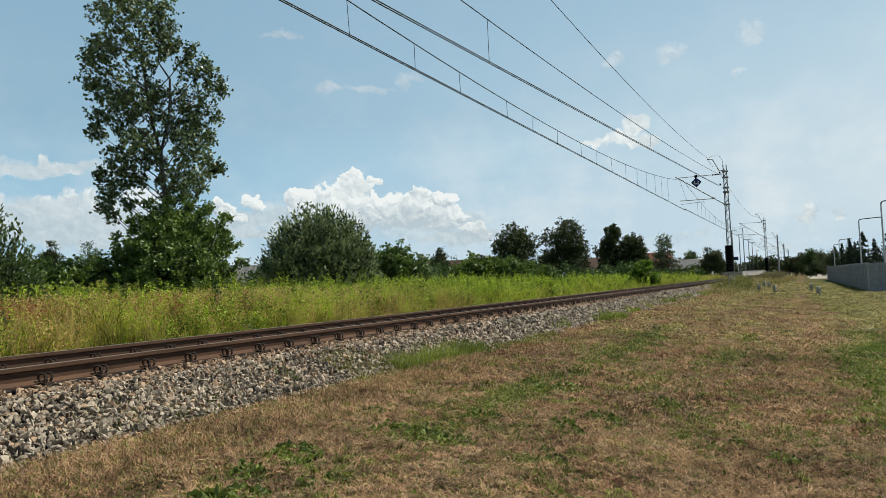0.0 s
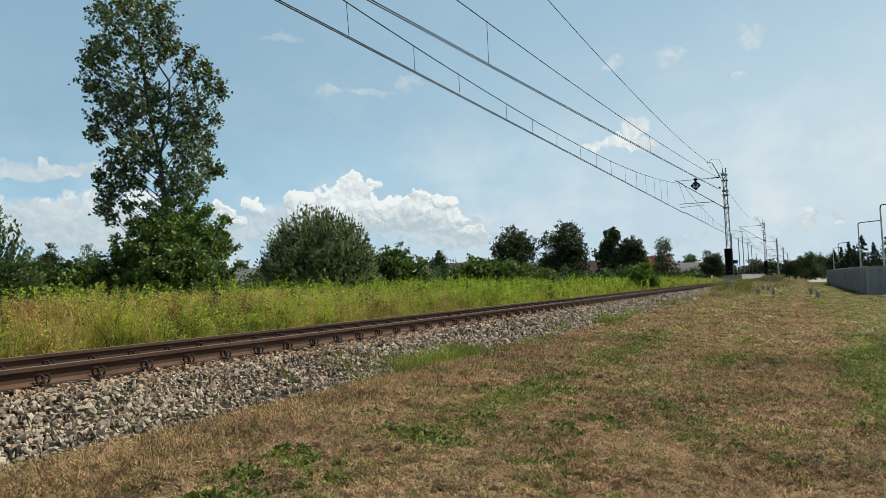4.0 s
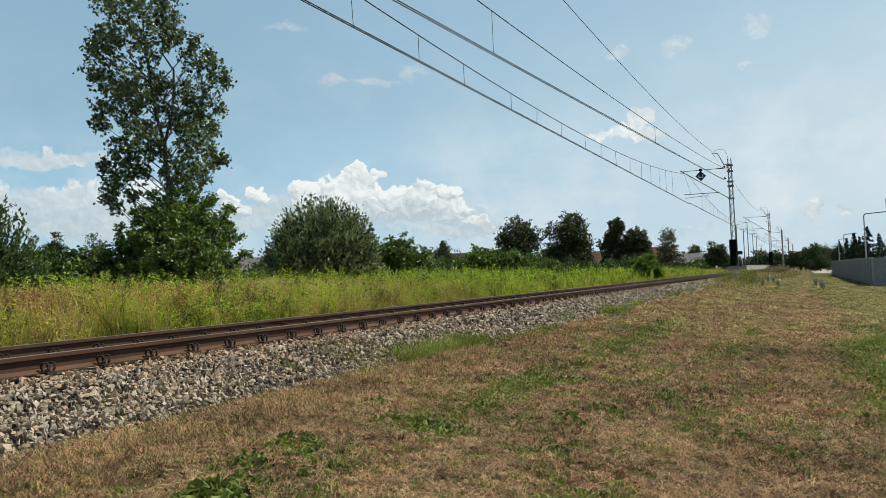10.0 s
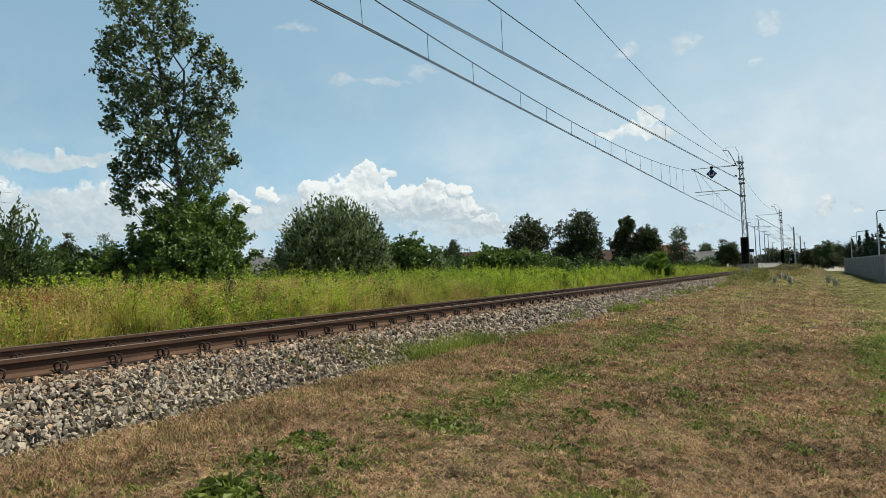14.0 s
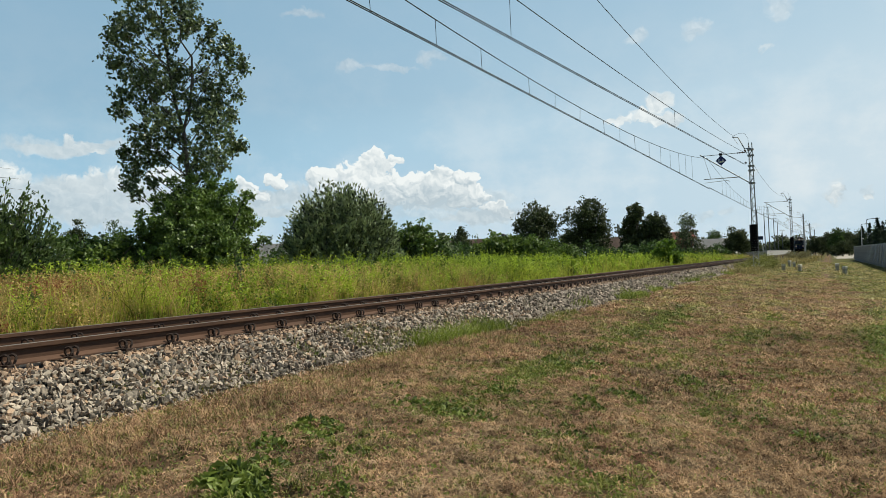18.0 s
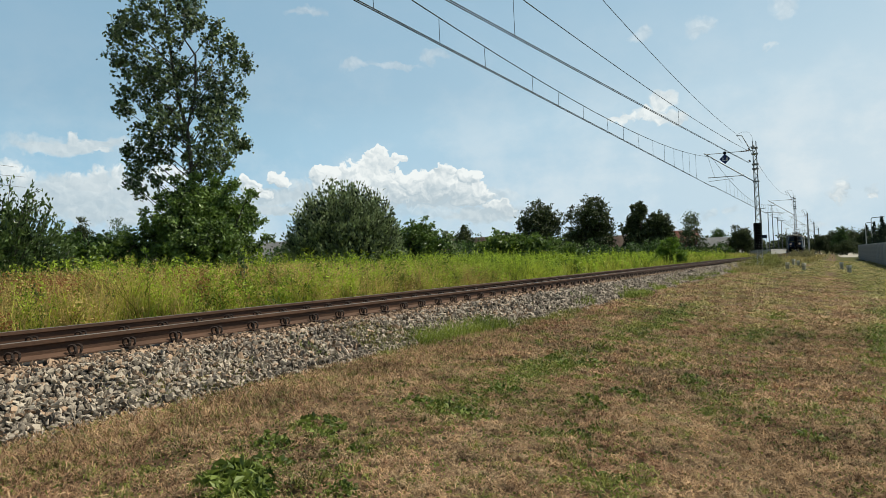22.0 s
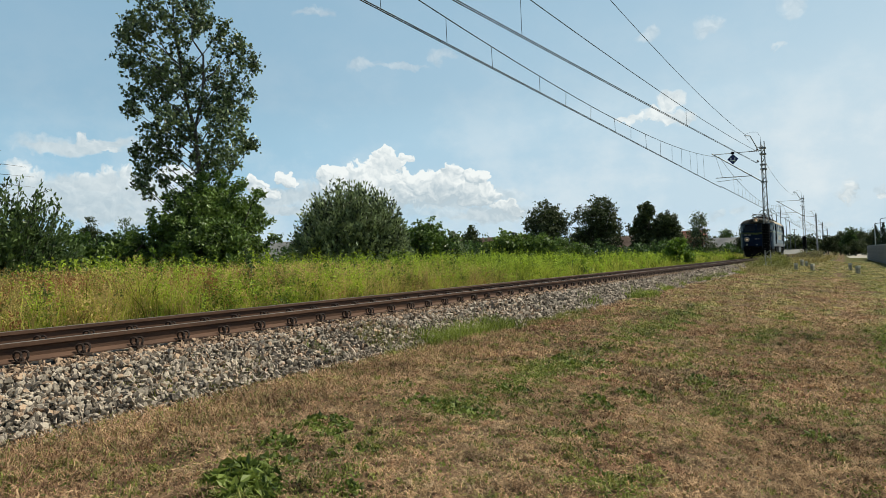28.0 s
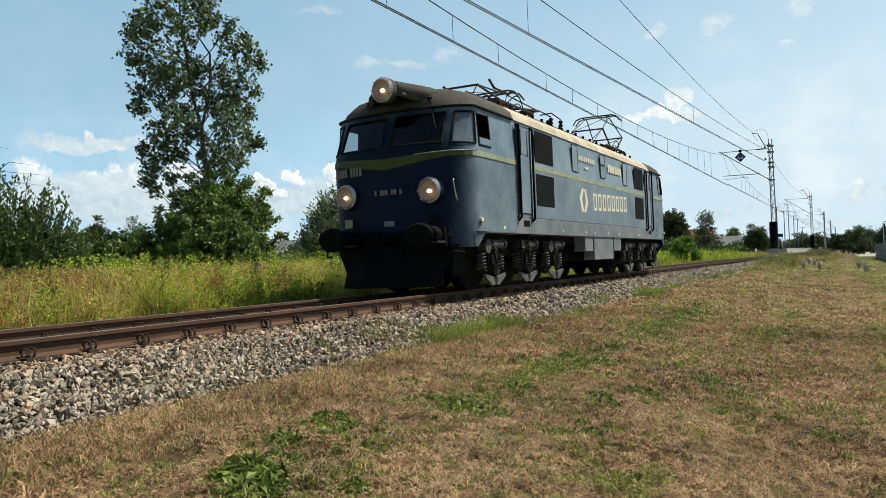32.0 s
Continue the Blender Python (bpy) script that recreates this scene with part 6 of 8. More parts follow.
def build_bogie(loco, y):
    bm = bmesh.new()
    for sx in (1, -1):
        box(bm, sx * 1.08 - 0.06, sx * 1.08 + 0.06, y - 2.35, y + 2.35, 0.62, 0.86, 0.03)
    for yy in (-2.2, -0.8, 0.8, 2.2):
        box(bm, -1.05, 1.05, y + yy - 0.1, y + yy + 0.1, 0.55, 0.9, 0.02)
    for sx in (1, -1):
        box(bm, sx * 0.96 - 0.04, sx * 0.96 + 0.04, y - 2.3, y + 2.3, 0.30, 0.70, 0.03)
    b = part("bogie", bm, M["under"], loco, "grimy three-axle bogie")
    for k in (-1, 0, 1):
        bm = bmesh.new()
        box(bm, -0.6, 0.6, y + 1.65 * k - 0.62, y + 1.65 * k + 0.62, 0.22, 0.86, 0.1)
        part("traction_motor", bm, M["under"], b)
    for sx in (1, -1):
        for k in (-1, 0, 1):
            yc = y + 1.65 * k
            bm = bmesh.new()
            box(bm, sx * 1.18 - 0.12, sx * 1.18 + 0.12, yc - 0.17, yc + 0.17, 0.40, 0.74, 0.04)
            rod(bm, (sx * 1.18, yc, 0.57), (sx * 1.34, yc, 0.57), 0.13, n=16)
            part("axle_box", bm, M["under"], b)
            bm = bmesh.new()
            for s in (-1, 1):
                rings = [[bm.verts.new((x, yc + s * q, z)) for q, z in ((0.46, 0.30), (0.10, 0.24), (0.03, 0.10), (0.14, 0.08), (0.44, 0.24))] for x in (sx * 1.30, sx * 1.36)]
                bm.faces.new(rings[0]), bm.faces.new(rings[1])
                for j in range(5):
                    bm.faces.new([rings[0][j], rings[0][(j + 1) % 5], rings[1][(j + 1) % 5], rings[1][j]])
            bmesh.ops.recalc_face_normals(bm, faces=bm.faces)
            part("axle_guard", bm, M["guard"], b, "dust-grey V-shaped axle guard")
            for s in (-1, 1):
                bm = bmesh.new()
                turns, cy = 5, yc + s * 0.40
                pts = [(sx * 1.25 + 0.085 * math.cos(a), cy + 0.085 * math.sin(a), 0.36 + 0.30 * a / (turns * 2 * math.pi)) for a in np.linspace(0, turns * 2 * math.pi, turns * 9)]
                path_tube(bm, pts, 0.018, 5)
                part("coil_spring", bm, M["dusty"], b)
            bm = bmesh.new()
            rod(bm, (sx * 1.2, yc - 0.28, 0.80), (sx * 1.36, yc - 0.28, 0.80), 0.13, n=14)
            rod(bm, (sx * 1.30, yc - 0.1, 0.84), (sx * 1.30, yc + 0.38, 0.84), 0.085, n=12)
            rod(bm, (sx * 1.30, yc + 0.38, 0.84), (sx * 1.30, yc + 0.43, 0.84), 0.12, n=12)
            part("brake_cylinder", bm, M["dusty"], b)
            bm = bmesh.new()
            path_tube(bm, [(sx * 1.33, yc - 0.25, 0.9), (sx * 1.38, yc + 0.05, 0.72), (sx * 1.35, yc + 0.12, 0.4), (sx * 1.3, yc + 0.3, 0.32)], 0.02, 6)
            part("sand_pipe", bm, M["dusty"], b)
            bm = bmesh.new()
            rod(bm, (sx * 1.30, yc + 0.16, 0.28), (sx * 1.30, yc + 0.06, 0.72), 0.045, n=10)
            part("damper", bm, M["dusty"], b)
    wheels = []
    for k in (-1, 0, 1):
        bm = bmesh.new()
        for sx in (1, -1):
            rod(bm, (sx * 0.69, 0, 0), (sx * 0.82, 0, 0), 0.57, n=32)
            rod(bm, (sx * 0.66, 0, 0), (sx * 0.70, 0, 0), 0.60, n=32)
            for j in range(6):
                a = j * math.pi / 3
                box(bm, sx * 0.825 - 0.02, sx * 0.825 + 0.02, 0.28, 0.34, -0.06, 0.06, m=Matrix.Rotation(a, 4, "X"))
        rod(bm, (-1.05, 0, 0), (1.05, 0, 0), 0.09, n=12)
        w = part("wheelset", bm, M["under"], b)
        w.matrix_basis = Matrix.Translation((0, y + 1.65 * k, 0.572))
        wheels.append((w, y + 1.65 * k))
    return wheels


def build_pantograph(loco, y, up):
    bm = bmesh.new()
    for x in (-0.6, 0.6):
        rod(bm, (x, y - 1.0, 4.0), (x, y + 1.0, 4.0), 0.03, n=6)
    for yy in (-1.0, -0.3, 0.3, 1.0):
        rod(bm, (-0.6, y + yy, 4.0), (0.6, y + yy, 4.0), 0.03, n=6)
    p = part("pantograph", bm, M["redpan"], loco, "raised pantograph touching the contact wire" if up else "folded pantograph")
    for x in (-0.6, 0.6):
        for yy in (-0.95, 0.95):
            bm = bmesh.new()
            for j in range(4):
                rod(bm, (x, y + yy, 3.70 + 0.075 * j), (x, y + yy, 3.745 + 0.075 * j), 0.06, n=10)
            part("insulator", bm, M["rust"], p)
    zk, zh, yk = (4.52, 5.06, 1.15) if up else (4.18, 4.30, 1.75)
    for s in (-1, 1):
        bm = bmesh.new()
        for x in (-0.5, 0.5):
            rod(bm, (x, y + s * 0.32, 4.03), (x * 1.0, y + s * yk, zk), 0.026, n=6)
        rod(bm, (-0.5, y + s * yk, zk), (0.5, y + s * yk, zk), 0.024, n=6)
        rod(bm, (-0.5, y + s * 0.32, 4.03), (0.5, y + s * yk, zk), 0.012, n=5)
        part("lower_arm", bm, M["redpan"], p)
        bm = bmesh.new()
        for x in (-0.5, 0.5):
            rod(bm, (x, y + s * yk, zk), (x * 0.75, y + s * 0.08, zh), 0.018, n=6)
        rod(bm, (-0.48, y + s * yk, zk), (0.38, y + s * 0.08, zh), 0.01, n=5)
        part("upper_arm", bm, M["wire"], p)
    bm = bmesh.new()
    for yy in (-0.14, 0.14):
        path_tube(bm, [(-0.78, y + yy, zh - 0.16), (-0.66, y + yy, zh + 0.0), (-0.5, y + yy, zh + 0.05), (0.5, y + yy, zh + 0.05), (0.66, y + yy, zh), (0.78, y + yy, zh - 0.16)], 0.022, 6)
    for x in (-0.42, 0.42):
        rod(bm, (x, y - 0.14, zh + 0.03), (x, y + 0.14, zh + 0.03), 0.016, n=6)
    part("collector_head", bm, M["wire"], p)
    for x in (-0.3, 0.3):
        bm = bmesh.new()
        rod(bm, (x, y - 0.75, 4.08), (x, y + 0.55, 4.10), 0.045, n=8)
        part("spring_tube", bm, M["redpan"], p)
    for x, y0, y1, h in ((-0.15, -0.5, 0.5, 0.34), (0.45, -0.2, 0.9, 0.30), (0.2, 0.5, 1.5, 0.26)):
        bm = bmesh.new()
        path_tube(bm, [(x + 0.08 * math.sin(a), y + y0 + (y1 - y0) * a / math.pi, 4.0 + h * math.sin(a)) for a in np.linspace(0, math.pi, 9)], 0.014, 5)
        part("cable_loop", bm, M["under"], p)
    if not up:
        for x in (-0.5, 0.5):
            bm = bmesh.new()
            path_tube(bm, [(x, y - 0.1, 4.26), (x, y - 0.9, 4.27), (x * 1.1, y - 1.25, 4.37)], 0.028, 6)
            part("horn", bm, M["redpan"], p)


def panel(bm, sx, y0, y1, z0, z1, depth=0.012, bevel=0.004):
    box(bm, min(sx * 1.465, sx * (1.47 + depth)), max(sx * 1.465, sx * (1.47 + depth)), y0, y1, z0, z1, bevel)


def build_loco():
    loco = thing("locomotive", "dark blue electric locomotive with a cream roof and yellow-green stripe", "locomotive", at=pose(TC, 500, TOP))
    a, b = 2.33, LEN - 2.33
    bm = bmesh.new()
    box(bm, -1.47, 1.47, a, b, 1.38, 2.375)
    part("lower_body", bm, M["side_blue"], loco, "dusty dark blue body side")
    bm = bmesh.new()
    box(bm, -1.467, 1.467, 0.92, LEN - 0.92, 1.04, 1.375, 0.01)
    part("body_sill", bm, M["sill"], loco, "grey dusty lower body band")
    bm = bmesh.new()
    box(bm, -1.474, 1.474, a, b, 2.375, 2.475)
    part("stripe", bm, M["stripe"], loco, "yellow-green painted stripe")
    bm = bmesh.new()
    box(bm, -1.47, 1.47, a, b, 2.475, 3.27)
    for v in bm.verts:
        if v.co.z > 3:
            v.co.x *= 0.965
    part("upper_body", bm, M["upper"], loco, "grey-blue upper body side")
    prof = [(1.44, 3.27), (1.37, 3.42), (1.19, 3.58), (0.84, 3.70), (0.3, 3.77)]
    prof = prof + [(-x, z) for x, z in reversed(prof)]
    cuts = [2.30, 4.95, 8.1, 11.25, LEN - 2.30]
    for y0, y1 in zip(cuts, cuts[1:]):
        v, f = sweep(prof, y0 + 0.012, y1 - 0.012, 1)
        soup("roof_panel", v, f, M["cream"], loco)["label"] = "cream painted roof panel"
    v, f = sweep([(x * 0.985, z - 0.02) for x, z in prof], 2.2, LEN - 2.2, 1)
    soup("roof_under", v, f, M["cabroof"], loco)
    build_end(loco, False)
    build_end(loco, True)
    for sx in (1, -1):
        for y0 in (2.50, LEN - 2.50 - 0.62):
            bm = bmesh.new()
            panel(bm, sx, y0, y0 + 0.62, 1.45, 3.18, 0.010)
            d = part("door", bm, M["upper"], loco, "grey-blue cab door between dark handrails")
            bm = bmesh.new()
            path_tube(bm, [(sx * 1.475, y0, 1.45), (sx * 1.475, y0, 3.18), (sx * 1.475, y0 + 0.62, 3.18), (sx * 1.475, y0 + 0.62, 1.45), (sx * 1.475, y0, 1.45)], 0.012, 4)
            part("door_gap", bm, M["rubber"], d)
            bm = bmesh.new()
            panel(bm, sx, y0 + 0.16, y0 + 0.46, 2.62, 3.10, 0.016)
            part("door_window", bm, M["dullpane"], d)
            bm = bmesh.new()
            for yy, zz in ((y0 + 0.14, 0), (y0 + 0.48, 0)):
                rod(bm, (sx * 1.485, yy, 2.6), (sx * 1.475, yy, 3.12), 0.014, n=5)
            part("window_rubber", bm, M["rubber"], d)
            for yy in (y0 - 0.05, y0 + 0.67):
                bm = bmesh.new()
                path_tube(bm, [(sx * 1.47, yy, 1.30), (sx * 1.53, yy, 1.36), (sx * 1.53, yy, 3.16), (sx * 1.46, yy, 3.2)], 0.024, 6)
                part("handrail", bm, M["black"], d)
                bm = bmesh.new()
                panel(bm, sx, yy - 0.035, yy + 0.035, 1.34, 3.17, 0.005, 0)
                part("handrail_recess", bm, M["black"], d)
            bm = bmesh.new()
            box(bm, min(sx * 1.36, sx * 1.472), max(sx * 1.36, sx * 1.472), y0 + 0.2, y0 + 0.52, 1.19, 1.31)
            part("foothold", bm, M["black"], loco)
            bm = bmesh.new()
            for yy in (y0 + 0.18, y0 + 0.55):
                rod(bm, (sx * 1.40, yy, 1.05), (sx * 1.40, yy, 0.42), 0.016, n=5)
            for zz in (0.44, 0.74):
                box(bm, sx * 1.40 - 0.06, sx * 1.40 + 0.06, y0 + 0.18, y0 + 0.55, zz, zz + 0.02)
            part("ladder", bm, M["under"], loco)
        for y0 in (3.45, LEN - 3.45 - 1.08):
            for z0, z1 in ((2.55, 3.20), (1.64, 2.30)):
                bm = bmesh.new()
                panel(bm, sx, y0, y0 + 1.08, z0, z1, 0.004, 0)
                g = part("grille", bm, M["grille"], loco, "black ventilation grille")
                bm = bmesh.new()
                for j in range(11):
                    zz = z0 + (z1 - z0) * (j + 0.5) / 11
                    panel(bm, sx, y0 + 0.02, y0 + 1.06, zz - 0.012, zz + 0.012, 0.008, 0)
                tagged(part("slats", bm, M["black"], g), kind="stuff")
        for y0, z0, z1 in ((5.85, 2.57, 3.2), (8.15, 2.95, 3.2), (8.15, 2.60, 2.92), (10.38, 2.57, 3.2)):
            bm = bmesh.new()
            panel(bm, sx, y0, y0 + 0.42, z0, z1, 0.004, 0)
            w = part("engine_room_window", bm, M["dullpane"] if z0 < 2.58 or z0 > 2.7 else M["upper"], loco)
            bm = bmesh.new()
            x = sx * 1.472
            path_tube(bm, [(x, y0, z0), (x, y0 + 0.42, z0), (x, y0 + 0.42, z1), (x, y0, z1), (x, y0, z0)], 0.010, 5)
            part("window_frame", bm, M["rubber"], w)
        # emblem and plain bars in place of lettering
        bm = bmesh.new()
        for s in (0, 1):
            pts = [(6.30, 1.98), (6.52, 2.22), (6.66, 2.20), (6.50, 1.95), (6.60, 1.66), (6.46, 1.62)]
            pts = [(2 * 6.64 - yy, 2 * 1.92 - zz) for yy, zz in pts] if s else pts
            fv = [bm.verts.new((sx * 1.474, yy, zz)) for yy, zz in pts]
            bm.faces.new(fv)
        part("emblem", bm, M["letter"], loco, "cream painted emblem")
        for j in range(8):
            bm = bmesh.new()
            for y0, y1, z0, z1 in ((0, 0.075, 0, 0.43), (0.22, 0.295, 0, 0.43), (0.07, 0.225, 0.36, 0.43), (0.07, 0.225, 0.0, 0.07)):
                box(bm, min(sx * 1.47, sx * 1.4735), max(sx * 1.47, sx * 1.4735), 7.42 + 0.42 * j + y0, 7.42 + 0.42 * j + y1, 1.71 + 0.012 * j + z0, 1.71 + 0.012 * j + z1)
            part("lettering_bar", bm, M["letter"], loco)
        bars = [(6.35 + 0.15 * j, 6.43 + 0.15 * j, 2.88, 2.99) for j in range(9)] + [(8.85 + 0.17 * j, 8.98 + 0.17 * j, 2.80, 3.0) for j in range(8)] + [(6.8, 7.1, 2.70, 2.76)]
        for y0, y1, z0, z1 in bars:
            bm = bmesh.new()
            box(bm, min(sx * 1.47, sx * 1.4745), max(sx * 1.47, sx * 1.4745), y0, y1, z0, z1)
            part("number_bar", bm, M["letter"], loco)
        for yy in (1.7, 5.0, 6.7, 7.4, 8.6, 9.7, 12.0):
            bm = bmesh.new()
            box(bm, min(sx * 1.46, sx * 1.472), max(sx * 1.46, sx * 1.472), yy, yy + 0.08, 1.12, 1.17)
            part("stencil_mark", bm, M["letter"], loco)
        for y0, y1, z0 in ((6.70, 7.35, 0.68), (7.45, 9.20, 0.46), (9.30, 10.0, 0.68)):
            bm = bmesh.new()
            box(bm, min(sx * 1.15, sx * 1.44), max(sx * 1.15, sx * 1.44), y0, y1, z0, 1.04, 0.015)
            part("equipment_box", bm, M["sill"], loco, "dust-grey equipment box")
    bm = bmesh.new()
    box(bm, -1.15, 1.15, 0.9, LEN - 0.9, 0.88, 1.06)
    box(bm, -0.9, 0.9, 6.6, 10.1, 0.45, 0.9, 0.05)
    part("underframe", bm, M["under"], loco)
    wheels = build_bogie(loco, 3.15) + build_bogie(loco, LEN - 3.35)
    build_pantograph(loco, 4.6, False)
    build_pantograph(loco, 13.1, True)
    # roof gear
    for y in (6.4, 6.8, 7.2, 8.0, 8.6, 9.4, 10.0, 10.6):
        bm = bmesh.new()
        for j in range(3):
            rod(bm, (0.35, y, 3.74 + 0.08 * j), (0.35, y, 3.79 + 0.08 * j), 0.055, n=10)
        part("roof_insulator", bm, M["rust"], loco)
    for x, y in ((0.62, 6.9), (0.45, 7.15), (0.70, 7.4)):
        bm = lathe([(0.03 + 0.035 * (j % 2), 0.045 * j) for j in range(9)], Matrix.Translation((x, y, 3.72)))
        part("roof_insulator", bm, M["under"], loco)
    bm = bmesh.new()
    path_tube(bm, [(0.62, 6.9, 4.1), (0.5, 6.4, 4.2), (0.5, 5.9, 4.1), (0.45, 5.6, 4.02)], 0.016, 6)
    path_tube(bm, [(0.70, 7.4, 4.1), (0.6, 7.0, 4.22), (0.45, 6.6, 4.12)], 0.016, 6)
    part("roof_cable", bm, M["under"], loco)
    bm = bmesh.new()
    rod(bm, (0.35, 2.6, 4.02), (0.35, 13.0, 4.02), 0.014, n=6)
    part("roof_busbar", bm, M["wire"], loco)
    bm = bmesh.new()
    box(bm, -0.35, 0.25, 6.6, 7.5, 3.75, 4.05, 0.04)
    rod(bm, (0.1, 6.9, 4.0), (0.1, 6.9, 4.35), 0.06, n=10)
    rod(bm, (0.0, 7.2, 4.0), (0.0, 7.2, 4.3), 0.05, n=10)
    part("roof_switchgear", bm, M["under"], loco)
    for y in np.arange(2.9, LEN - 2.6, 0.62):
        bm = bmesh.new()
        box(bm, 0.9, 0.96, y, y + 0.03, 3.67, 3.79)
        part("roof_lug", bm, M["under"], loco)
    return loco, wheels




# ---- beyond the meadow ----
def house(name, label, x, y, w, d, eave, ridge, wall, roof, turn=0, chimneys=((0.3, 0.0),), windows=3):
    z0 = 0.3
    h = thing(name, label, "house", "houses beyond the meadow", pose(x, y, z0, 0, 0, turn))
    bm = bmesh.new()
    box(bm, -w / 2, w / 2, -d / 2, d / 2, 0, eave)
    vs = [bm.verts.new(p) for s in (-1, 1) for p in ((s * w / 2, -d / 2, eave), (s * w / 2, d / 2, eave), (s * w / 2, 0, ridge - 0.15))]
    bm.faces.new(vs[:3]), bm.faces.new(vs[3:])
    part("wall", bm, wall, h)
    for s in (-1, 1):
        bm = bmesh.new()
        o = 0.5
        vv = [bm.verts.new(p) for p in ((-w / 2 - o, 0, ridge), (w / 2 + o, 0, ridge), (w / 2 + o, s * (d / 2 + o), eave - 0.2), (-w / 2 - o, s * (d / 2 + o), eave - 0.2))]
        bm.faces.new(vv)
        bmesh.ops.solidify(bm, geom=bm.faces[:], thickness=0.15)
        part("roof", bm, roof, h)
    for cx, cy in chimneys:
        bm = bmesh.new()
        box(bm, cx * w - 0.24, cx * w + 0.24, cy - 0.24, cy + 0.24, ridge - 0.8, ridge + 0.45, 0.02)
        box(bm, cx * w - 0.30, cx * w + 0.30, cy - 0.30, cy + 0.30, ridge + 0.45, ridge + 0.54)
        part("chimney", bm, M["darkpost"], h)
    for i in range(windows):
        wx = -w / 2 + w * (i + 0.5) / windows
        bm = bmesh.new()
        box(bm, wx - 0.6, wx + 0.6, -d / 2 - 0.04, -d / 2 + 0.02, 0.9, 2.1)
        win = part("window", bm, M["frame"], h)
        bm = bmesh.new()
        box(bm, wx - 0.5, wx + 0.5, -d / 2 - 0.05, -d / 2 - 0.035, 1.0, 2.0)
        part("pane", bm, M["darkpane"], win)


M.update(
    brick=surface("red_brick", (0.16, 0.07, 0.05), (0.30, 0.14, 0.10), 6, 0.9, 0.3),
    plaster=surface("pale_plaster", (0.45, 0.42, 0.37), (0.6, 0.57, 0.5), 2, 0.9, 0.1),
    brownroof=surface("brown_roof_sheet", (0.10, 0.065, 0.05), (0.17, 0.12, 0.095), 3, 0.7, 0.2),
    greyroof=surface("grey_roof_sheet", (0.20, 0.20, 0.20), (0.33, 0.33, 0.33), 3, 0.7, 0.2),
    redroof=surface("red_roof_tile", (0.16, 0.055, 0.04), (0.28, 0.11, 0.08), 4, 0.8, 0.3),
    frame=surface("white_frame", (0.6, 0.6, 0.6), (0.8, 0.8, 0.8), 4, 0.6, 0),
    darkpane=surface("dark_pane", (0.02, 0.025, 0.03), (0.05, 0.06, 0.07), 2, 0.1, 0, spec=0.6),
    oldcap=surface("faded_whitewash", (0.50, 0.46, 0.36), (0.72, 0.67, 0.55), 8, 0.9, 0.3),
    oldpost=surface("mossy_concrete", (0.24, 0.225, 0.16), (0.44, 0.41, 0.32), 8, 0.9, 0.4),
    board=surface("grey_fence_board", (0.21, 0.22, 0.235), (0.36, 0.37, 0.385), 3, 0.85, 0.2, per=0.35),
    lampgrey=surface("lamp_steel", (0.40, 0.41, 0.43), (0.60, 0.61, 0.63), 5, 0.5, 0.05, metal=0.3),
    darkpost=surface("dark_post", (0.06, 0.07, 0.08), (0.12, 0.13, 0.14), 5, 0.6, 0.05),
    asphalt=surface("pale_road", (0.28, 0.25, 0.21), (0.42, 0.38, 0.33), 0.8, 0.95, 0.3),
    dryshrub=foliage("dry_shrub", (0.10, 0.09, 0.04), (0.24, 0.22, 0.10), 0.3, 0.8),
)
house("bungalow", "long low bungalow with a brown sheet roof", -52.5, 108, 24, 9, 2.4, 4.75, M["plaster"], M["brownroof"], 0, ((0.29, 0.0), (0.345, 0.0)), 7)
house("shed", "pale shed roof behind the bushes", -50, 62, 9, 6, 2.6, 3.8, M["plaster"], M["greyroof"], 25, (), 3)
house("bungalow", "bungalow with a brown roof among trees", -27.6, 112, 7, 7, 2.5, 4.0, M["plaster"], M["brownroof"], 0, (), 2)
house("brick_house", "taller brick house with a red tiled roof", -25.6, 154, 3.6, 6, 4.0, 5.5, M["brick"], M["redroof"], 20, ((0.2, 0.0),), 2)
house("bungalow", "low house with a pale grey roof", -18.7, 152, 7.0, 8, 2.3, 3.8, M["plaster"], M["greyroof"], 0, (), 3)


def conifer(x, y, top, wide, n, seed, material="spruce", label="dark spruce behind the grey fence", name="spruce_tree", ragged=0.15):
    z0 = float(land(x)) - 0.05
    h = top - z0
    t = thing(name, label, "tree", "spruces" if name == "spruce_tree" else "", pose(x, y, z0))
    limbs("trunk", [([(0, 0, 0), (0.02, 0, h * 0.5), (0, 0.02, h)], [0.11, 0.07, 0.015])], t)
    rnd = np.random.default_rng(seed)
    k = 26
    tiers = [(u, j) for u in np.linspace(0.05, 0.97, 22) for j in range(max(3, int(13 * (1 - u) + 3)))]
    u = np.array([q for q, _ in tiers]) + rnd.normal(0, 0.012, len(tiers))
    a = rnd.uniform(0, 2 * np.pi, len(tiers))
    r = wide * 0.66 * np.clip(1 - u, 0.015, 1) ** 0.9 * rnd.uniform(0.7, 1.08 + ragged, len(tiers))
    q = rnd.uniform(0.1, 1, (len(tiers), k)) ** 0.8
    rr = r[:, None] * q
    c = np.stack([np.cos(a)[:, None] * rr, np.sin(a)[:, None] * rr, u[:, None] * h - rr * 0.28], -1) + rnd.normal(0, 0.025 + 0.006 * h, (len(tiers), k, 3))
    v, f = leaf_cloud(c.reshape(-1, 3), 0.036 * h, rnd, 2.0, 0.3)
    soup("crown", v, f, M[material], t)
    return t


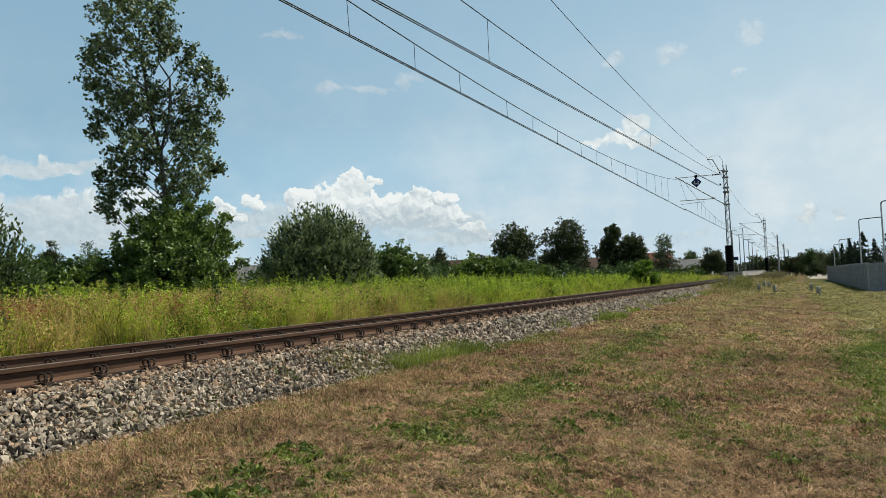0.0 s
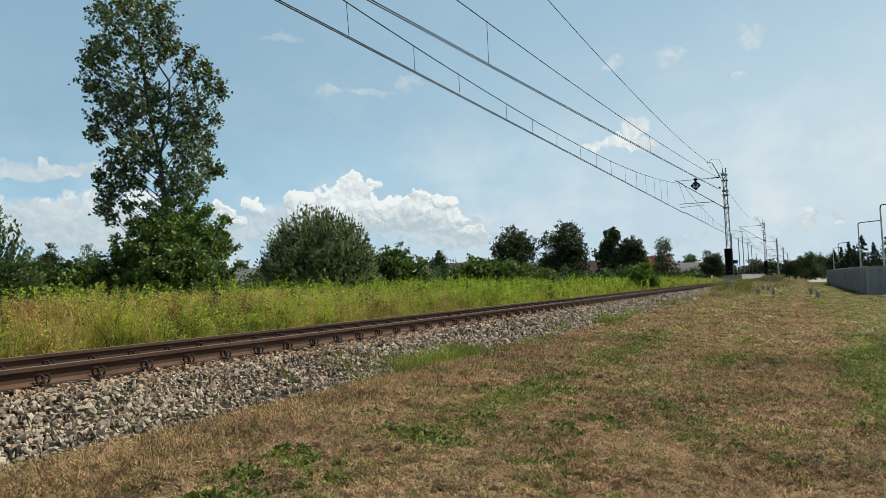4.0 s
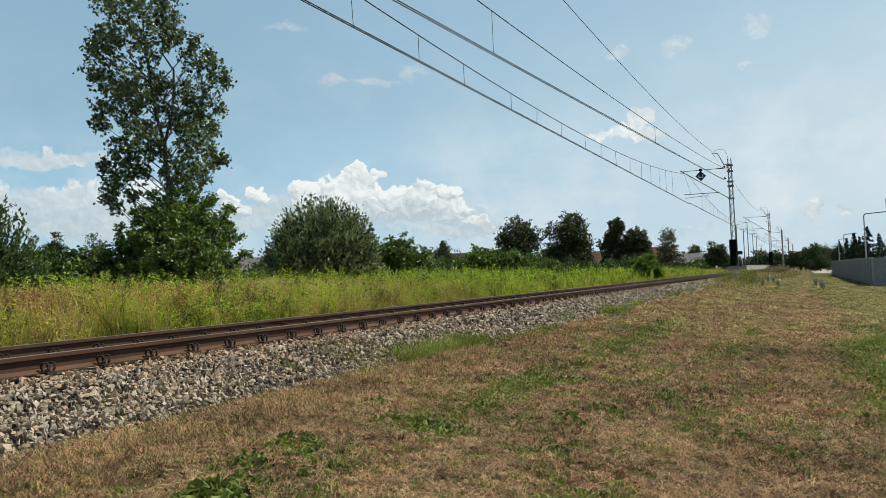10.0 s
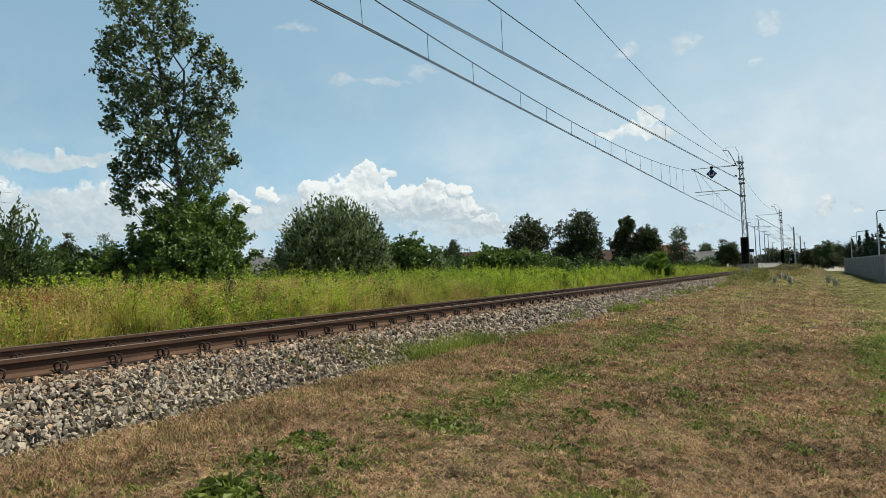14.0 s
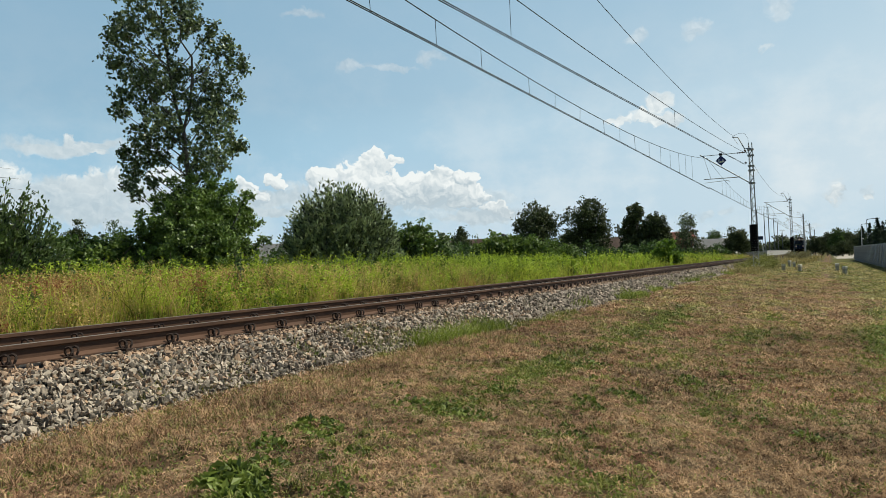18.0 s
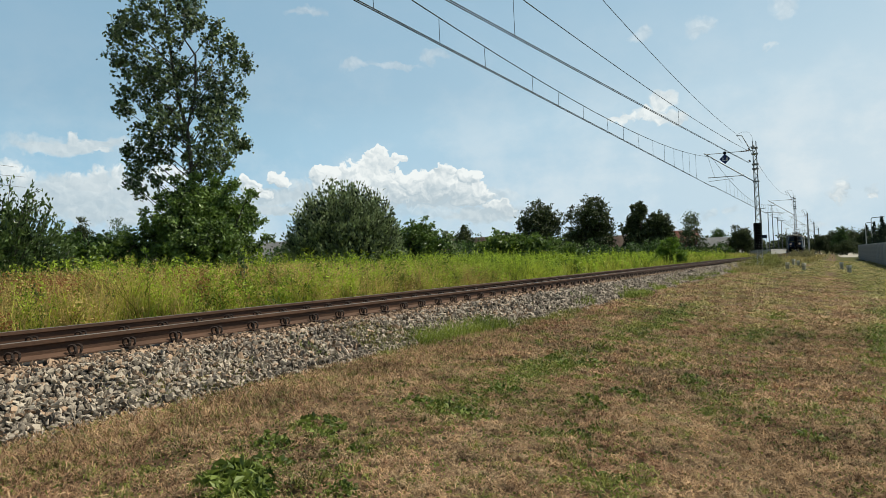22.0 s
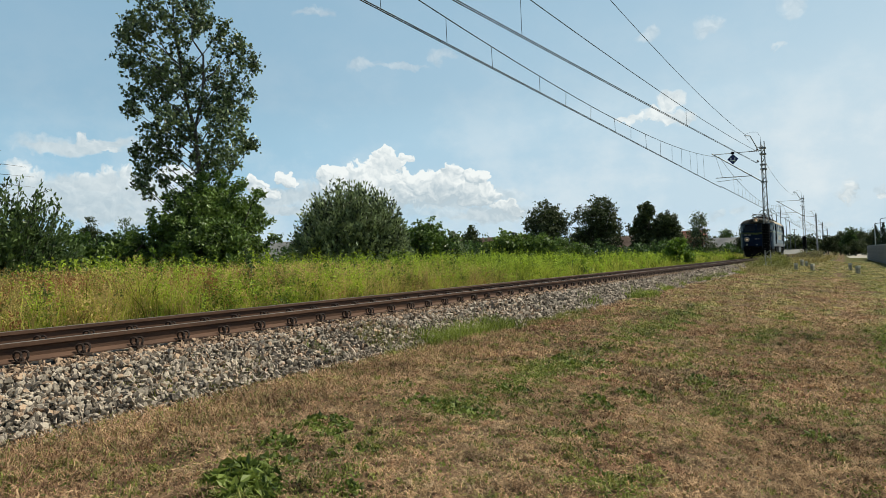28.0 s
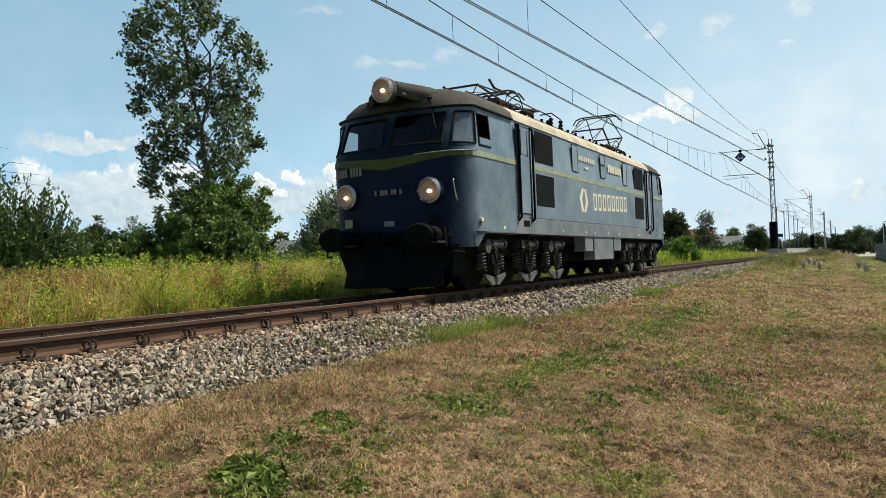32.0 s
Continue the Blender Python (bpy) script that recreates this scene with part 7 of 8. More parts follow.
for i, (x, y, top, wide) in enumerate(((6.35, 100, 5.15, 3.8), (5.3, 106, 4.8, 2.2), (4.9, 116, 4.5, 1.8), (9.0, 98, 5.7, 3.8), (7.8, 104, 4.4, 3.0), (11.0, 96, 5.6, 3.8), (6.2, 112, 4.4, 2.4), (5.2, 150, 5.0, 2.4))):
    conifer(x, y, top, wide, 9000, 60 + i)
conifer(-43.8, 92, 6.3, 2.6, 3600, 82, "oak", "far pine with an open crown beyond the meadow", "pine_tree", 0.7)
conifer(-15.6, 101, 6.2, 3.6, 3600, 80, "oak", "thin-topped conifer beside the houses", "fir_tree", 0.6)
tree("birch", "sparse young tree with a ragged top", "tree", -16.4, 100, 3.5, [(0, 0, 3.6, 1.0, 0.9, 2.2), (0.4, 0, 5.4, 1.0, 0.8, 1.0)], 1600, 0.22, 0.25, M["poplar"], 81, 0.08, 4.0)

for i, (x, y, top, wid, lab) in enumerate(((-21.6 * 1.1, 187, 7.0, 4.2, "far round tree beyond the houses"), (-12.6, 126, 5.3, 3.8, "green tree beside the platform"), (-70, 54, 7.3, 3.2, "far tree beyond the meadow"), (-82, 69, 8.3, 4.2, "far tree beyond the meadow"), (-3.0, 205, 4.6, 4.0, "tree beside the road"), (-0.4, 215, 5.6, 4.4, "tree beside the road"), (1.8, 205, 6.2, 4.0, "slender tree beside the road"), (4.2, 210, 5.8, 5.0, "tree beside the road"), (6.6, 200, 5.6, 4.6, "tree beside the road"), (9.5, 190, 5.8, 5.0, "tree beside the road"), (2.6, 190, 3.0, 4.5, "round shrub beside the road"), (-38, 120, 6.0, 5.0, "dark broadleaf tree in a garden"), (-60, 90, 6.6, 5.0, "dark broadleaf tree in a garden"), (-45.3, 95.5, 6.2, 3.2, "dark broadleaf tree in a garden"), (-33.5, 125, 5.4, 4.0, "dark broadleaf tree in a garden"))):
    z0 = float(land(x))
    h, w = top - z0, wid / 2
    tree("tree", lab, "tree", x, y, h * 0.5, [(0, 0, h * 0.55, w, w * 0.9, h * 0.38), (0.15 * w, 0, h * 0.78, w * 0.6, w * 0.6, h * 0.22), (-0.5 * w, 0.1, h * 0.4, w * 0.6, w * 0.6, h * 0.33), (0.5 * w, 0.1, h * 0.38, w * 0.6, w * 0.6, h * 0.33)], 9000, 0.25, 0.24, M["oak"] if i % 3 else M["bush"], 100 + i, 0.15, 4.0, group="far trees")


def thicket(name, label, spots, n, leaf, material, seed):
    """Undergrowth along a line, as one mass of leaves."""
    rnd = np.random.default_rng(seed)
    blobs = [(x, y, float(land(x)) + h * 0.45, w, w, h * 0.6) for x, y, w, h in spots]
    c = clumps(blobs, rnd, 3.0)
    at = c[rnd.integers(0, len(c), n)] + rnd.normal(0, 0.2, (n, 3))
    at[:, 2] = np.maximum(at[:, 2], land(at[:, 0]) + 0.05)
    v, f = leaf_cloud(at, leaf, rnd, 1.6)
    tagged(soup(name, v, f, material), label, "undergrowth", kind="stuff")


rn = random.Random(5)
thicket("undergrowth", "dark undergrowth behind the meadow", [(-25 - rn.uniform(0, 5) - 0.05 * i, 20 + 2.2 * i, 2.0, rn.uniform(1.6, 2.6)) for i in range(26)], 26000, 0.24, M["bush"], 200)
thicket("undergrowth", "dark undergrowth before the houses", [(-38 + 1.6 * i, 90 + rn.uniform(-3, 8), 1.6, rn.uniform(1.7, 2.5)) for i in range(14)], 20000, 0.3, M["bush"], 201)
thicket("undergrowth", "low growth between track and gardens", [(-21 + 0.9 * i, 84 + 3 * i + rn.uniform(-3, 3), 1.6, rn.uniform(1.4, 2.0)) for i in range(10)], 8000, 0.3, M["bush"], 202)
def wood_spot(i):
    x, y, h = -230 + 7.5 * i, 330 + rn.uniform(-25, 25) - abs(i - 18) * 2, rn.uniform(5, 8.5)
    k = 1.9 if -28 < x < 16 else 1.0          # beyond the end of the track
    return x * k, y * k, 6 * k, h * (0.8 * k if k > 1 else 1)


thicket("far_woods", "far line of woods at the horizon", [s for s in map(wood_spot, range(44)) if s[2] == 6], 22000, 1.1, M["oak"], 203)
thicket("far_woods", "far line of woods beyond the end of the track", [s for s in map(wood_spot, range(44)) if s[2] > 6], 16000, 1.8, M["oak"], 207)
thicket("far_woods", "far line of woods at the horizon", [(-260 + 3 * i, 60 + 8 * i + rn.uniform(-9, 9), 6, rn.uniform(6, 9)) for i in range(30)], 16000, 1.1, M["oak"], 204)
thicket("dry_shrubs", "dry low shrubs along the strip", [(-3.6 + rn.uniform(-0.8, 0.8), 96 + 4 * i, 0.9, rn.uniform(0.8, 1.3)) for i in range(14)], 5000, 0.14, M["dryshrub"], 205)
thicket("mast_shrubs", "weedy growth at the foot of the mast", [(-4.4 + rn.uniform(-0.7, 0.9), 51.5 + 1.3 * i, 0.6, rn.uniform(0.5, 0.95)) for i in range(14)], 9000, 0.09, M["mown"], 206)


# ---- fence, lamps, posts, platform, road ----
def build_fence():
    t = thing("board_fence", "long grey board fence", "fence", at=pose(4.07, 59.6, -0.62))
    bm = bmesh.new()
    box(bm, -0.03, 0.03, -0.25, 0.25, 0.0, 2.02, 0.006)
    for yy in (-0.2, -0.07, 0.07, 0.2):
        box(bm, -0.05, 0.05, yy - 0.022, yy + 0.022, 0.02, 1.99, 0.004)
    me = bpy.data.meshes.new("board")
    bm.to_mesh(me)
    bm.free()
    me.materials.append(M["board"])
    ln = 70.5
    for i in range(140):
        o = new("board", me)
        o.parent = t
        o.matrix_basis = pose(-0.67 * i * 0.503 / ln, 0.25 + 0.503 * i, 0.02 * math.sin(i * 1.7), 0, 0, 0.55)
    for i in range(22):
        o = new("board", me)
        o.parent = t
        o.matrix_basis = pose(0.28 + 0.503 * i, 0.03, 0.02 * math.sin(i), 0, 0, 90)
    for i in range(0, 36):
        bm = bmesh.new()
        box(bm, -0.06, 0.06, -0.06, 0.06, 0, 2.08, 0.01)
        p = part("post", bm, M["concrete"], t)
        p.matrix_basis = pose(-0.07 - 0.67 * i / 35, 0.02 + ln * i / 35, 0)


build_fence()


def street_lamp(x, y, top, arm):
    z0 = float(land(x)) - 0.02
    t = thing("street_lamp", "slim grey street lamp with one bent arm", "lamp", "lamps behind the fence", pose(x, y, z0))
    h = top - z0
    bm = bmesh.new()
    rod(bm, (0, 0, 0), (0, 0, h - 0.3), 0.085, 0.055, 10)
    part("pole", bm, M["lampgrey"], t)
    bm = bmesh.new()
    path_tube(bm, [(0, 0, h - 0.3), (0.03, 0, h - 0.12), (0.14, 0, h - 0.02), (arm, 0, h + 0.06)], 0.045, 8)
    part("arm", bm, M["darkpost"], t)
    bm = bmesh.new()
    box(bm, arm - 0.25, arm + 0.3, -0.12, 0.12, h + 0.01, h + 0.09, 0.02)
    part("lantern", bm, M["darkpost"], t)
    bm = bmesh.new()
    box(bm, -0.05, 0.28, -0.12, 0.0, h * 0.58, h * 0.58 + 0.1, 0.02)
    part("camera_box", bm, M["frame"], t, "small white box clamped to the pole")


for x, y, top, arm in ((5.75, 68, 6.2, 2.0), (5.2, 85, 5.85, 1.7), (4.75, 120, 5.1, 1.3), (4.72, 140, 5.0, 1.0)):
    street_lamp(x, y, top, arm)


def stub_post(x, y, h):
    t = thing("stub_post", "short concrete post with a pale top in the grass", "post", "stub posts", pose(x, y, float(land(x)) - 0.05, 0, rn.uniform(-3, 3), rn.uniform(0, 90)))
    bm = bmesh.new()
    box(bm, -0.10, 0.10, -0.10, 0.10, 0, h - 0.16, 0.02)
    part("shaft", bm, M["oldpost"], t)
    bm = bmesh.new()
    box(bm, -0.11, 0.11, -0.11, 0.11, h - 0.16, h, 0.025)
    part("cap", bm, M["oldcap"], t, "pale whitewashed top")


for x, y, h in ((-2.78, 55.5, 0.65), (-2.95, 68.5, 0.7), (-1.81, 56.6, 0.65), (-2.5, 66.0, 0.65), (0.45, 62.9, 0.75), (0.8, 54.4, 0.7), (-3.3, 112, 0.9), (-2.9, 121, 0.9), (-2.4, 130, 0.9), (-1.9, 138, 0.9)):
    stub_post(x, y, h * 0.82)


def build_platform():
    t = thing("platform", "concrete station platform with a pale edge", "platform", at=pose(-8.85, 132, 0), kind="structure")
    bm = bmesh.new()
    box(bm, -4.0, 0.0, 0, 88, -0.1, 1.28, 0.02)
    part("slab", bm, M["concrete"], t)
    for i in range(44):
        bm = bmesh.new()
        box(bm, -0.6, 0.04, 2.0 * i + 0.01, 2.0 * i + 1.99, 1.284, 1.40, 0.01)
        part("edge_slab", bm, M["concrete"], t)
    for y, h in ((157, 8.9), (175, 8.9), (188, 11.0), (206, 9.0), (221, 8.7), (243, 7.0)):
        q = thing("platform_lamp", "tall dark lamp post on the platform", "lamp", "platform lamps", pose(-12, y, 0.3))
        bm = bmesh.new()
        rod(bm, (0, 0, 0), (0, 0, h), 0.11, 0.07, 8)
        part("pole", bm, M["darkpost"], q)
        bm = bmesh.new()
        box(bm, -0.7, 0.7, -0.1, 0.1, h, h + 0.08, 0.02)
        part("lantern", bm, M["darkpost"], q)
    q = thing("station_board", "small dark blue station board on two posts", "sign", at=pose(-10.6, 140, 1.28))
    bm = bmesh.new()
    box(bm, -0.7, 0.7, -0.04, 0.04, 2.0, 2.6, 0.02)
    part("panel", bm, M["blue"], q)
    for x in (-0.6, 0.6):
        bm = bmesh.new()
        rod(bm, (x, 0, 0), (x, 0, 2.6), 0.04, n=8)
        part("post", bm, M["lampgrey"], q)


build_platform()
v = [(0.6, 150, -0.48), (6.5, 140, -0.56), (7.5, 300, -0.56), (1.2, 300, -0.48)]
tagged(soup("road", v, [(0, 1, 2, 3)], M["asphalt"]), "pale dusty side road", "road", kind="structure")


# ---- clouds: a plain backdrop far behind everything ----
def build_clouds():
    R, a0, a1, k = 2600.0, -1.1, 1.75, 90
    vs, fs = [], []
    hs = np.linspace(-10, 1400, 24)
    for i in range(k + 1):
        a = a0 + (a1 - a0) * i / k
        vs += [(-R * math.sin(a), R * math.cos(a), h) for h in hs]
    m = len(hs)
    fs = [(i * m + j, (i + 1) * m + j, (i + 1) * m + j + 1, i * m + j + 1) for i in range(k) for j in range(m - 1)]
    mat = bpy.data.materials.new("cloud_backdrop")
    mat.use_nodes = True
    n, l = mat.node_tree.nodes, mat.node_tree.links
    n.remove(n["Principled BSDF"])

    def math_(op, a, b=None, c=None):
        q = n.new("ShaderNodeMath")
        q.operation = op
        for i, s in enumerate((a, b, c)):
            if s is None:
                continue
            if isinstance(s, (int, float)):
                q.inputs[i].default_value = s
            else:
                l.new(s, q.inputs[i])
        return q.outputs[0]

    def remap(s, f0, f1, t0=0.0, t1=1.0, kind="SMOOTHSTEP"):
        q = n.new("ShaderNodeMapRange")
        q.interpolation_type = kind
        for key, v in (("From Min", f0), ("From Max", f1), ("To Min", t0), ("To Max", t1)):
            q.inputs[key].default_value = v
        l.new(s, q.inputs["Value"])
        return q.outputs[0]

    co, xyz = n.new("ShaderNodeTexCoord"), n.new("ShaderNodeSeparateXYZ")
    l.new(co.outputs["Object"], xyz.inputs[0])
    az = math_("ARCTAN2", math_("MULTIPLY", xyz.outputs[0], -1.0), xyz.outputs[1])
    el = math_("DIVIDE", xyz.outputs[2], R)
    vec = n.new("ShaderNodeCombineXYZ")
    l.new(az, vec.inputs[0]), l.new(el, vec.inputs[1])

    def noise_(scale, detail, rough=0.6, off=0.0):
        q = n.new("ShaderNodeTexNoise")
        mp = n.new("ShaderNodeMapping")
        mp.inputs["Location"].default_value = (off, off * 0.7, off)
        mp.inputs["Scale"].default_value = (1, 1.25, 1)
        l.new(vec.outputs[0], mp.inputs[0]), l.new(mp.outputs[0], q.inputs["Vector"])
        q.inputs["Scale"].default_value, q.inputs["Detail"].default_value, q.inputs["Roughness"].default_value = scale, detail, rough
        return q.outputs[0]

    def warp(p, scale, amount, detail):
        """The point p pushed about by noise."""
        q, sub, add = n.new("ShaderNodeTexNoise"), n.new("ShaderNodeVectorMath"), n.new("ShaderNodeVectorMath")
        q.inputs["Scale"].default_value, q.inputs["Detail"].default_value, q.inputs["Roughness"].default_value = scale, detail, 0.55
        sub.operation, add.operation = "SUBTRACT", "MULTIPLY_ADD"
        sub.inputs[1].default_value = (0.5, 0.5, 0.5)
        add.inputs[1].default_value = (amount, amount, 0)
        l.new(p, q.inputs["Vector"]), l.new(q.outputs["Color"], sub.inputs[0]), l.new(sub.outputs[0], add.inputs[0]), l.new(p, add.inputs[2])
        return add.outputs[0]

    def shifted(p, a, e):
        q = n.new("ShaderNodeVectorMath")
        q.operation = "ADD"
        q.inputs[1].default_value = (a, e, 0)
        l.new(p, q.inputs[0])
        return q.outputs[0]

    def domes(p, spots):
        """Height of a heap of round domes at p, and how far inside its outline p lies."""
        best = edge = None
        for a, e, ra, re in spots:
            q, dot = n.new("ShaderNodeVectorMath"), n.new("ShaderNodeVectorMath")
            q.operation, dot.operation = "MULTIPLY_ADD", "DOT_PRODUCT"
            q.inputs[1].default_value, q.inputs[2].default_value = (1 / ra, 1 / re, 0), (-a / ra, -e / re, 0)
            l.new(p, q.inputs[0]), l.new(q.outputs[0], dot.inputs[0]), l.new(q.outputs[0], dot.inputs[1])
            f = math_("SUBTRACT", 1.0, dot.outputs["Value"])
            h = math_("MULTIPLY", math_("SQRT", math_("MAXIMUM", f, 0.0)), min(ra, re))
            best, edge = (h, f) if best is None else (math_("MAXIMUM", best, h), math_("MAXIMUM", edge, f))
        return best, edge

    heap_a = [(0.5521, 0.1427, 0.0162, 0.0148), (0.5644, 0.1305, 0.0265, 0.0163), (0.5262, 0.1441, 0.0096, 0.0067), (0.5846, 0.12, 0.0279, 0.0177), (0.621, 0.1194, 0.0218, 0.0162), (0.6272, 0.1284, 0.0087, 0.0081), (0.6047, 0.1087, 0.0365, 0.0177), (0.5667, 0.1076, 0.0442, 0.0207), (0.5311, 0.1139, 0.0222, 0.0148), (0.5042, 0.1025, 0.0296, 0.0148), (0.468, 0.1182, 0.0148, 0.0133), (0.4795, 0.1075, 0.0222, 0.0148)]
    heap_b = [(0.4422, 0.1133, 0.0162, 0.0134), (0.429, 0.1098, 0.0147, 0.0133), (0.4224, 0.0924, 0.0163, 0.0119), (0.4518, 0.0967, 0.0222, 0.0148), (0.4861, 0.0907, 0.0369, 0.0104), (0.5379, 0.0926, 0.0444, 0.0118), (0.3945, 0.0711, 0.0147, 0.0089), (0.4086, 0.0681, 0.0147, 0.0066), (0.38, 0.066, 0.0103, 0.0059), (0.7195, 0.1096, 0.0139, 0.0123), (0.7039, 0.0978, 0.0155, 0.0087), (0.6862, 0.1193, 0.0128, 0.0101), (0.6751, 0.1125, 0.01, 0.0066), (0.5361, 0.137, 0.0133, 0.0097), (0.5135, 0.1103, 0.0237, 0.0148), (0.4286, 0.0845, 0.0295, 0.0104), (0.5928, 0.0959, 0.044, 0.0132)]
    left = [(0.9161, 0.1668, 0.0085, 0.0087), (0.9029, 0.1591, 0.016, 0.0081), (0.8889, 0.1554, 0.0125, 0.0048), (0.9875, 0.129, 0.0124, 0.0168), (0.9721, 0.115, 0.015, 0.0144), (0.9223, 0.117, 0.0169, 0.0094), (0.8935, 0.1234, 0.0136, 0.0115), (0.8981, 0.1132, 0.021, 0.0095), (0.8673, 0.125, 0.0127, 0.0089), (0.8543, 0.1161, 0.018, 0.0104), (0.8119, 0.1245, 0.0266, 0.014), (0.8741, 0.088, 0.0088, 0.0062), (0.1865, 0.1935, 0.0163, 0.0128), (0.2023, 0.1785, 0.0205, 0.01), (0.1779, 0.1719, 0.0229, 0.01), (0.2346, 0.1748, 0.0195, 0.0065), (-0.0136, 0.0652, 0.0081, 0.0104), (-0.0075, 0.0591, 0.0104, 0.0046), (-0.042, 0.0609, 0.0067, 0.0052)]
    wisp = [(0.5754, 0.2635, 0.0206, 0.0075), (0.4748, 0.278, 0.0133, 0.0105), (0.5237, 0.2625, 0.0296, 0.0052), (0.2123, 0.2819, 0.0125, 0.0072), (0.1357, 0.2842, 0.0171, 0.0098), (0.0369, 0.2966, 0.0146, 0.0148), (-0.0125, 0.0666, 0.0087, 0.0117), (-0.0075, 0.0584, 0.0115, 0.0053), (-0.0409, 0.0616, 0.0079, 0.0065), (0.071, 0.095, 0.0112, 0.0055), (0.1343, 0.0511, 0.0078, 0.0049), (0.1075, 0.0529, 0.0103, 0.0056), (0.0187, 0.0304, 0.0154, 0.004), (0.9536, 0.1614, 0.0296, 0.008), (0.4721, 0.0716, 0.0591, 0.0074), (0.8435, 0.1535, 0.0391, 0.007), (0.6384, 0.3348, 0.0189, 0.0074), (0.7115, 0.0792, 0.0565, 0.0065), (0.0548, 0.245, 0.0099, 0.0047)]
    under = [(0.5306, 0.0886, 0.1403, 0.0119), (0.413, 0.069, 0.0514, 0.0089), (0.704, 0.0949, 0.0425, 0.0102), (0.9075, 0.1071, 0.1016, 0.0148), (0.9182, 0.156, 0.0557, 0.008), (0.8452, 0.1002, 0.0524, 0.0173), (0.6326, 0.1006, 0.0582, 0.0103), (0.9613, 0.0903, 0.1094, 0.0157), (0.8586, 0.0762, 0.133, 0.0124), (0.6905, 0.0787, 0.0933, 0.0073)]
    flat = vec.outputs[0]
    puffed = warp(warp(flat, 34, 0.034, 3), 130, 0.013, 4)
    soft = warp(warp(flat, 16, 0.05, 4), 70, 0.02, 4)

    def billows(p):
        """Round lobes of two sizes on the heaps."""
        total = None
        for scale, weight in ((48.0, 0.011), (110.0, 0.0045)):
            cell = n.new("ShaderNodeTexVoronoi")
            cell.voronoi_dimensions, cell.feature = "2D", "SMOOTH_F1"
            cell.inputs["Scale"].default_value, cell.inputs["Smoothness"].default_value = scale, 0.35
            l.new(p, cell.inputs["Vector"])
            bump = math_("MULTIPLY", cell.outputs["Distance"], -weight)
            total = bump if total is None else math_("ADD", total, bump)
        return total

    toward = (-0.0022, 0.0036)            # where the light comes from: above, and a little to the sun's side
    ahead = shifted(puffed, *toward)
    h0, e0 = domes(puffed, heap_a + heap_b)
    h1, _ = domes(ahead, heap_a + heap_b)
    slope = math_("DIVIDE", math_("SUBTRACT", math_("ADD", h0, billows(puffed)), math_("ADD", h1, billows(ahead))), 0.0042)
    _, e2 = domes(puffed, left)
    _, e3 = domes(soft, wisp)
    _, e4 = domes(soft, under)
    lump = noise_(40, 6, 0.62, 3.0)
    heap = remap(e0, 0.0, 0.2)
    mid = math_("MULTIPLY", remap(e2, -0.3, 0.6), 0.9)
    thin = math_("MULTIPLY", remap(e3, -0.9, 1.0), 0.5)
    base = math_("MULTIPLY", remap(e4, -0.9, 0.6), 0.85)
    cover = math_("MAXIMUM", math_("MAXIMUM", heap, base), math_("MAXIMUM", mid, thin))
    cloud = cover
    # haze and thin veil that thicken towards the horizon and towards the sun's side
    veil = math_("MULTIPLY", remap(el, 0.0, 0.22, 1.0, 0.0, "LINEAR"), remap(noise_(6, 5, 0.55, 9.0), 0.35, 0.7, 0.7, 1.0))
    bright = remap(az, 0.75, -0.15, 0.0, 0.75, "LINEAR")
    veil = math_("ADD", math_("ADD", veil, 0.64), math_("MULTIPLY", bright, remap(el, 0.02, 0.42, 0.9, 0.15, "LINEAR")))
    cover = math_("MINIMUM", math_("MAXIMUM", cover, veil), 1.0)
    lit = math_("ADD", math_("MULTIPLY", slope, 0.42), math_("ADD", math_("MULTIPLY", math_("SUBTRACT", lump, 0.5), 1.3), remap(el, 0.045, 0.125, 0.12, 0.60, "LINEAR")))
    lit = math_("MULTIPLY", lit, math_("SUBTRACT", 1.0, math_("MULTIPLY", math_("SUBTRACT", base, math_("MINIMUM", base, heap)), 0.6)))
    lit = math_("ADD", lit, math_("MULTIPLY", math_("MAXIMUM", mid, thin), 0.12))
    lit = math_("MINIMUM", math_("MAXIMUM", lit, 0.0), 1.0)
    streak = remap(noise_(9, 6, 0.6, 5.0), 0.4, 0.7, 0.0, 0.34)
    high = remap(el, 0.0, 0.11)
    haze = math_("ADD", math_("MULTIPLY", bright, remap(el, 0.05, 0.35, 1.05, 0.35, "LINEAR")), math_("MULTIPLY", streak, remap(el, 0.10, 0.30, 1.0, 0.2, "LINEAR")))
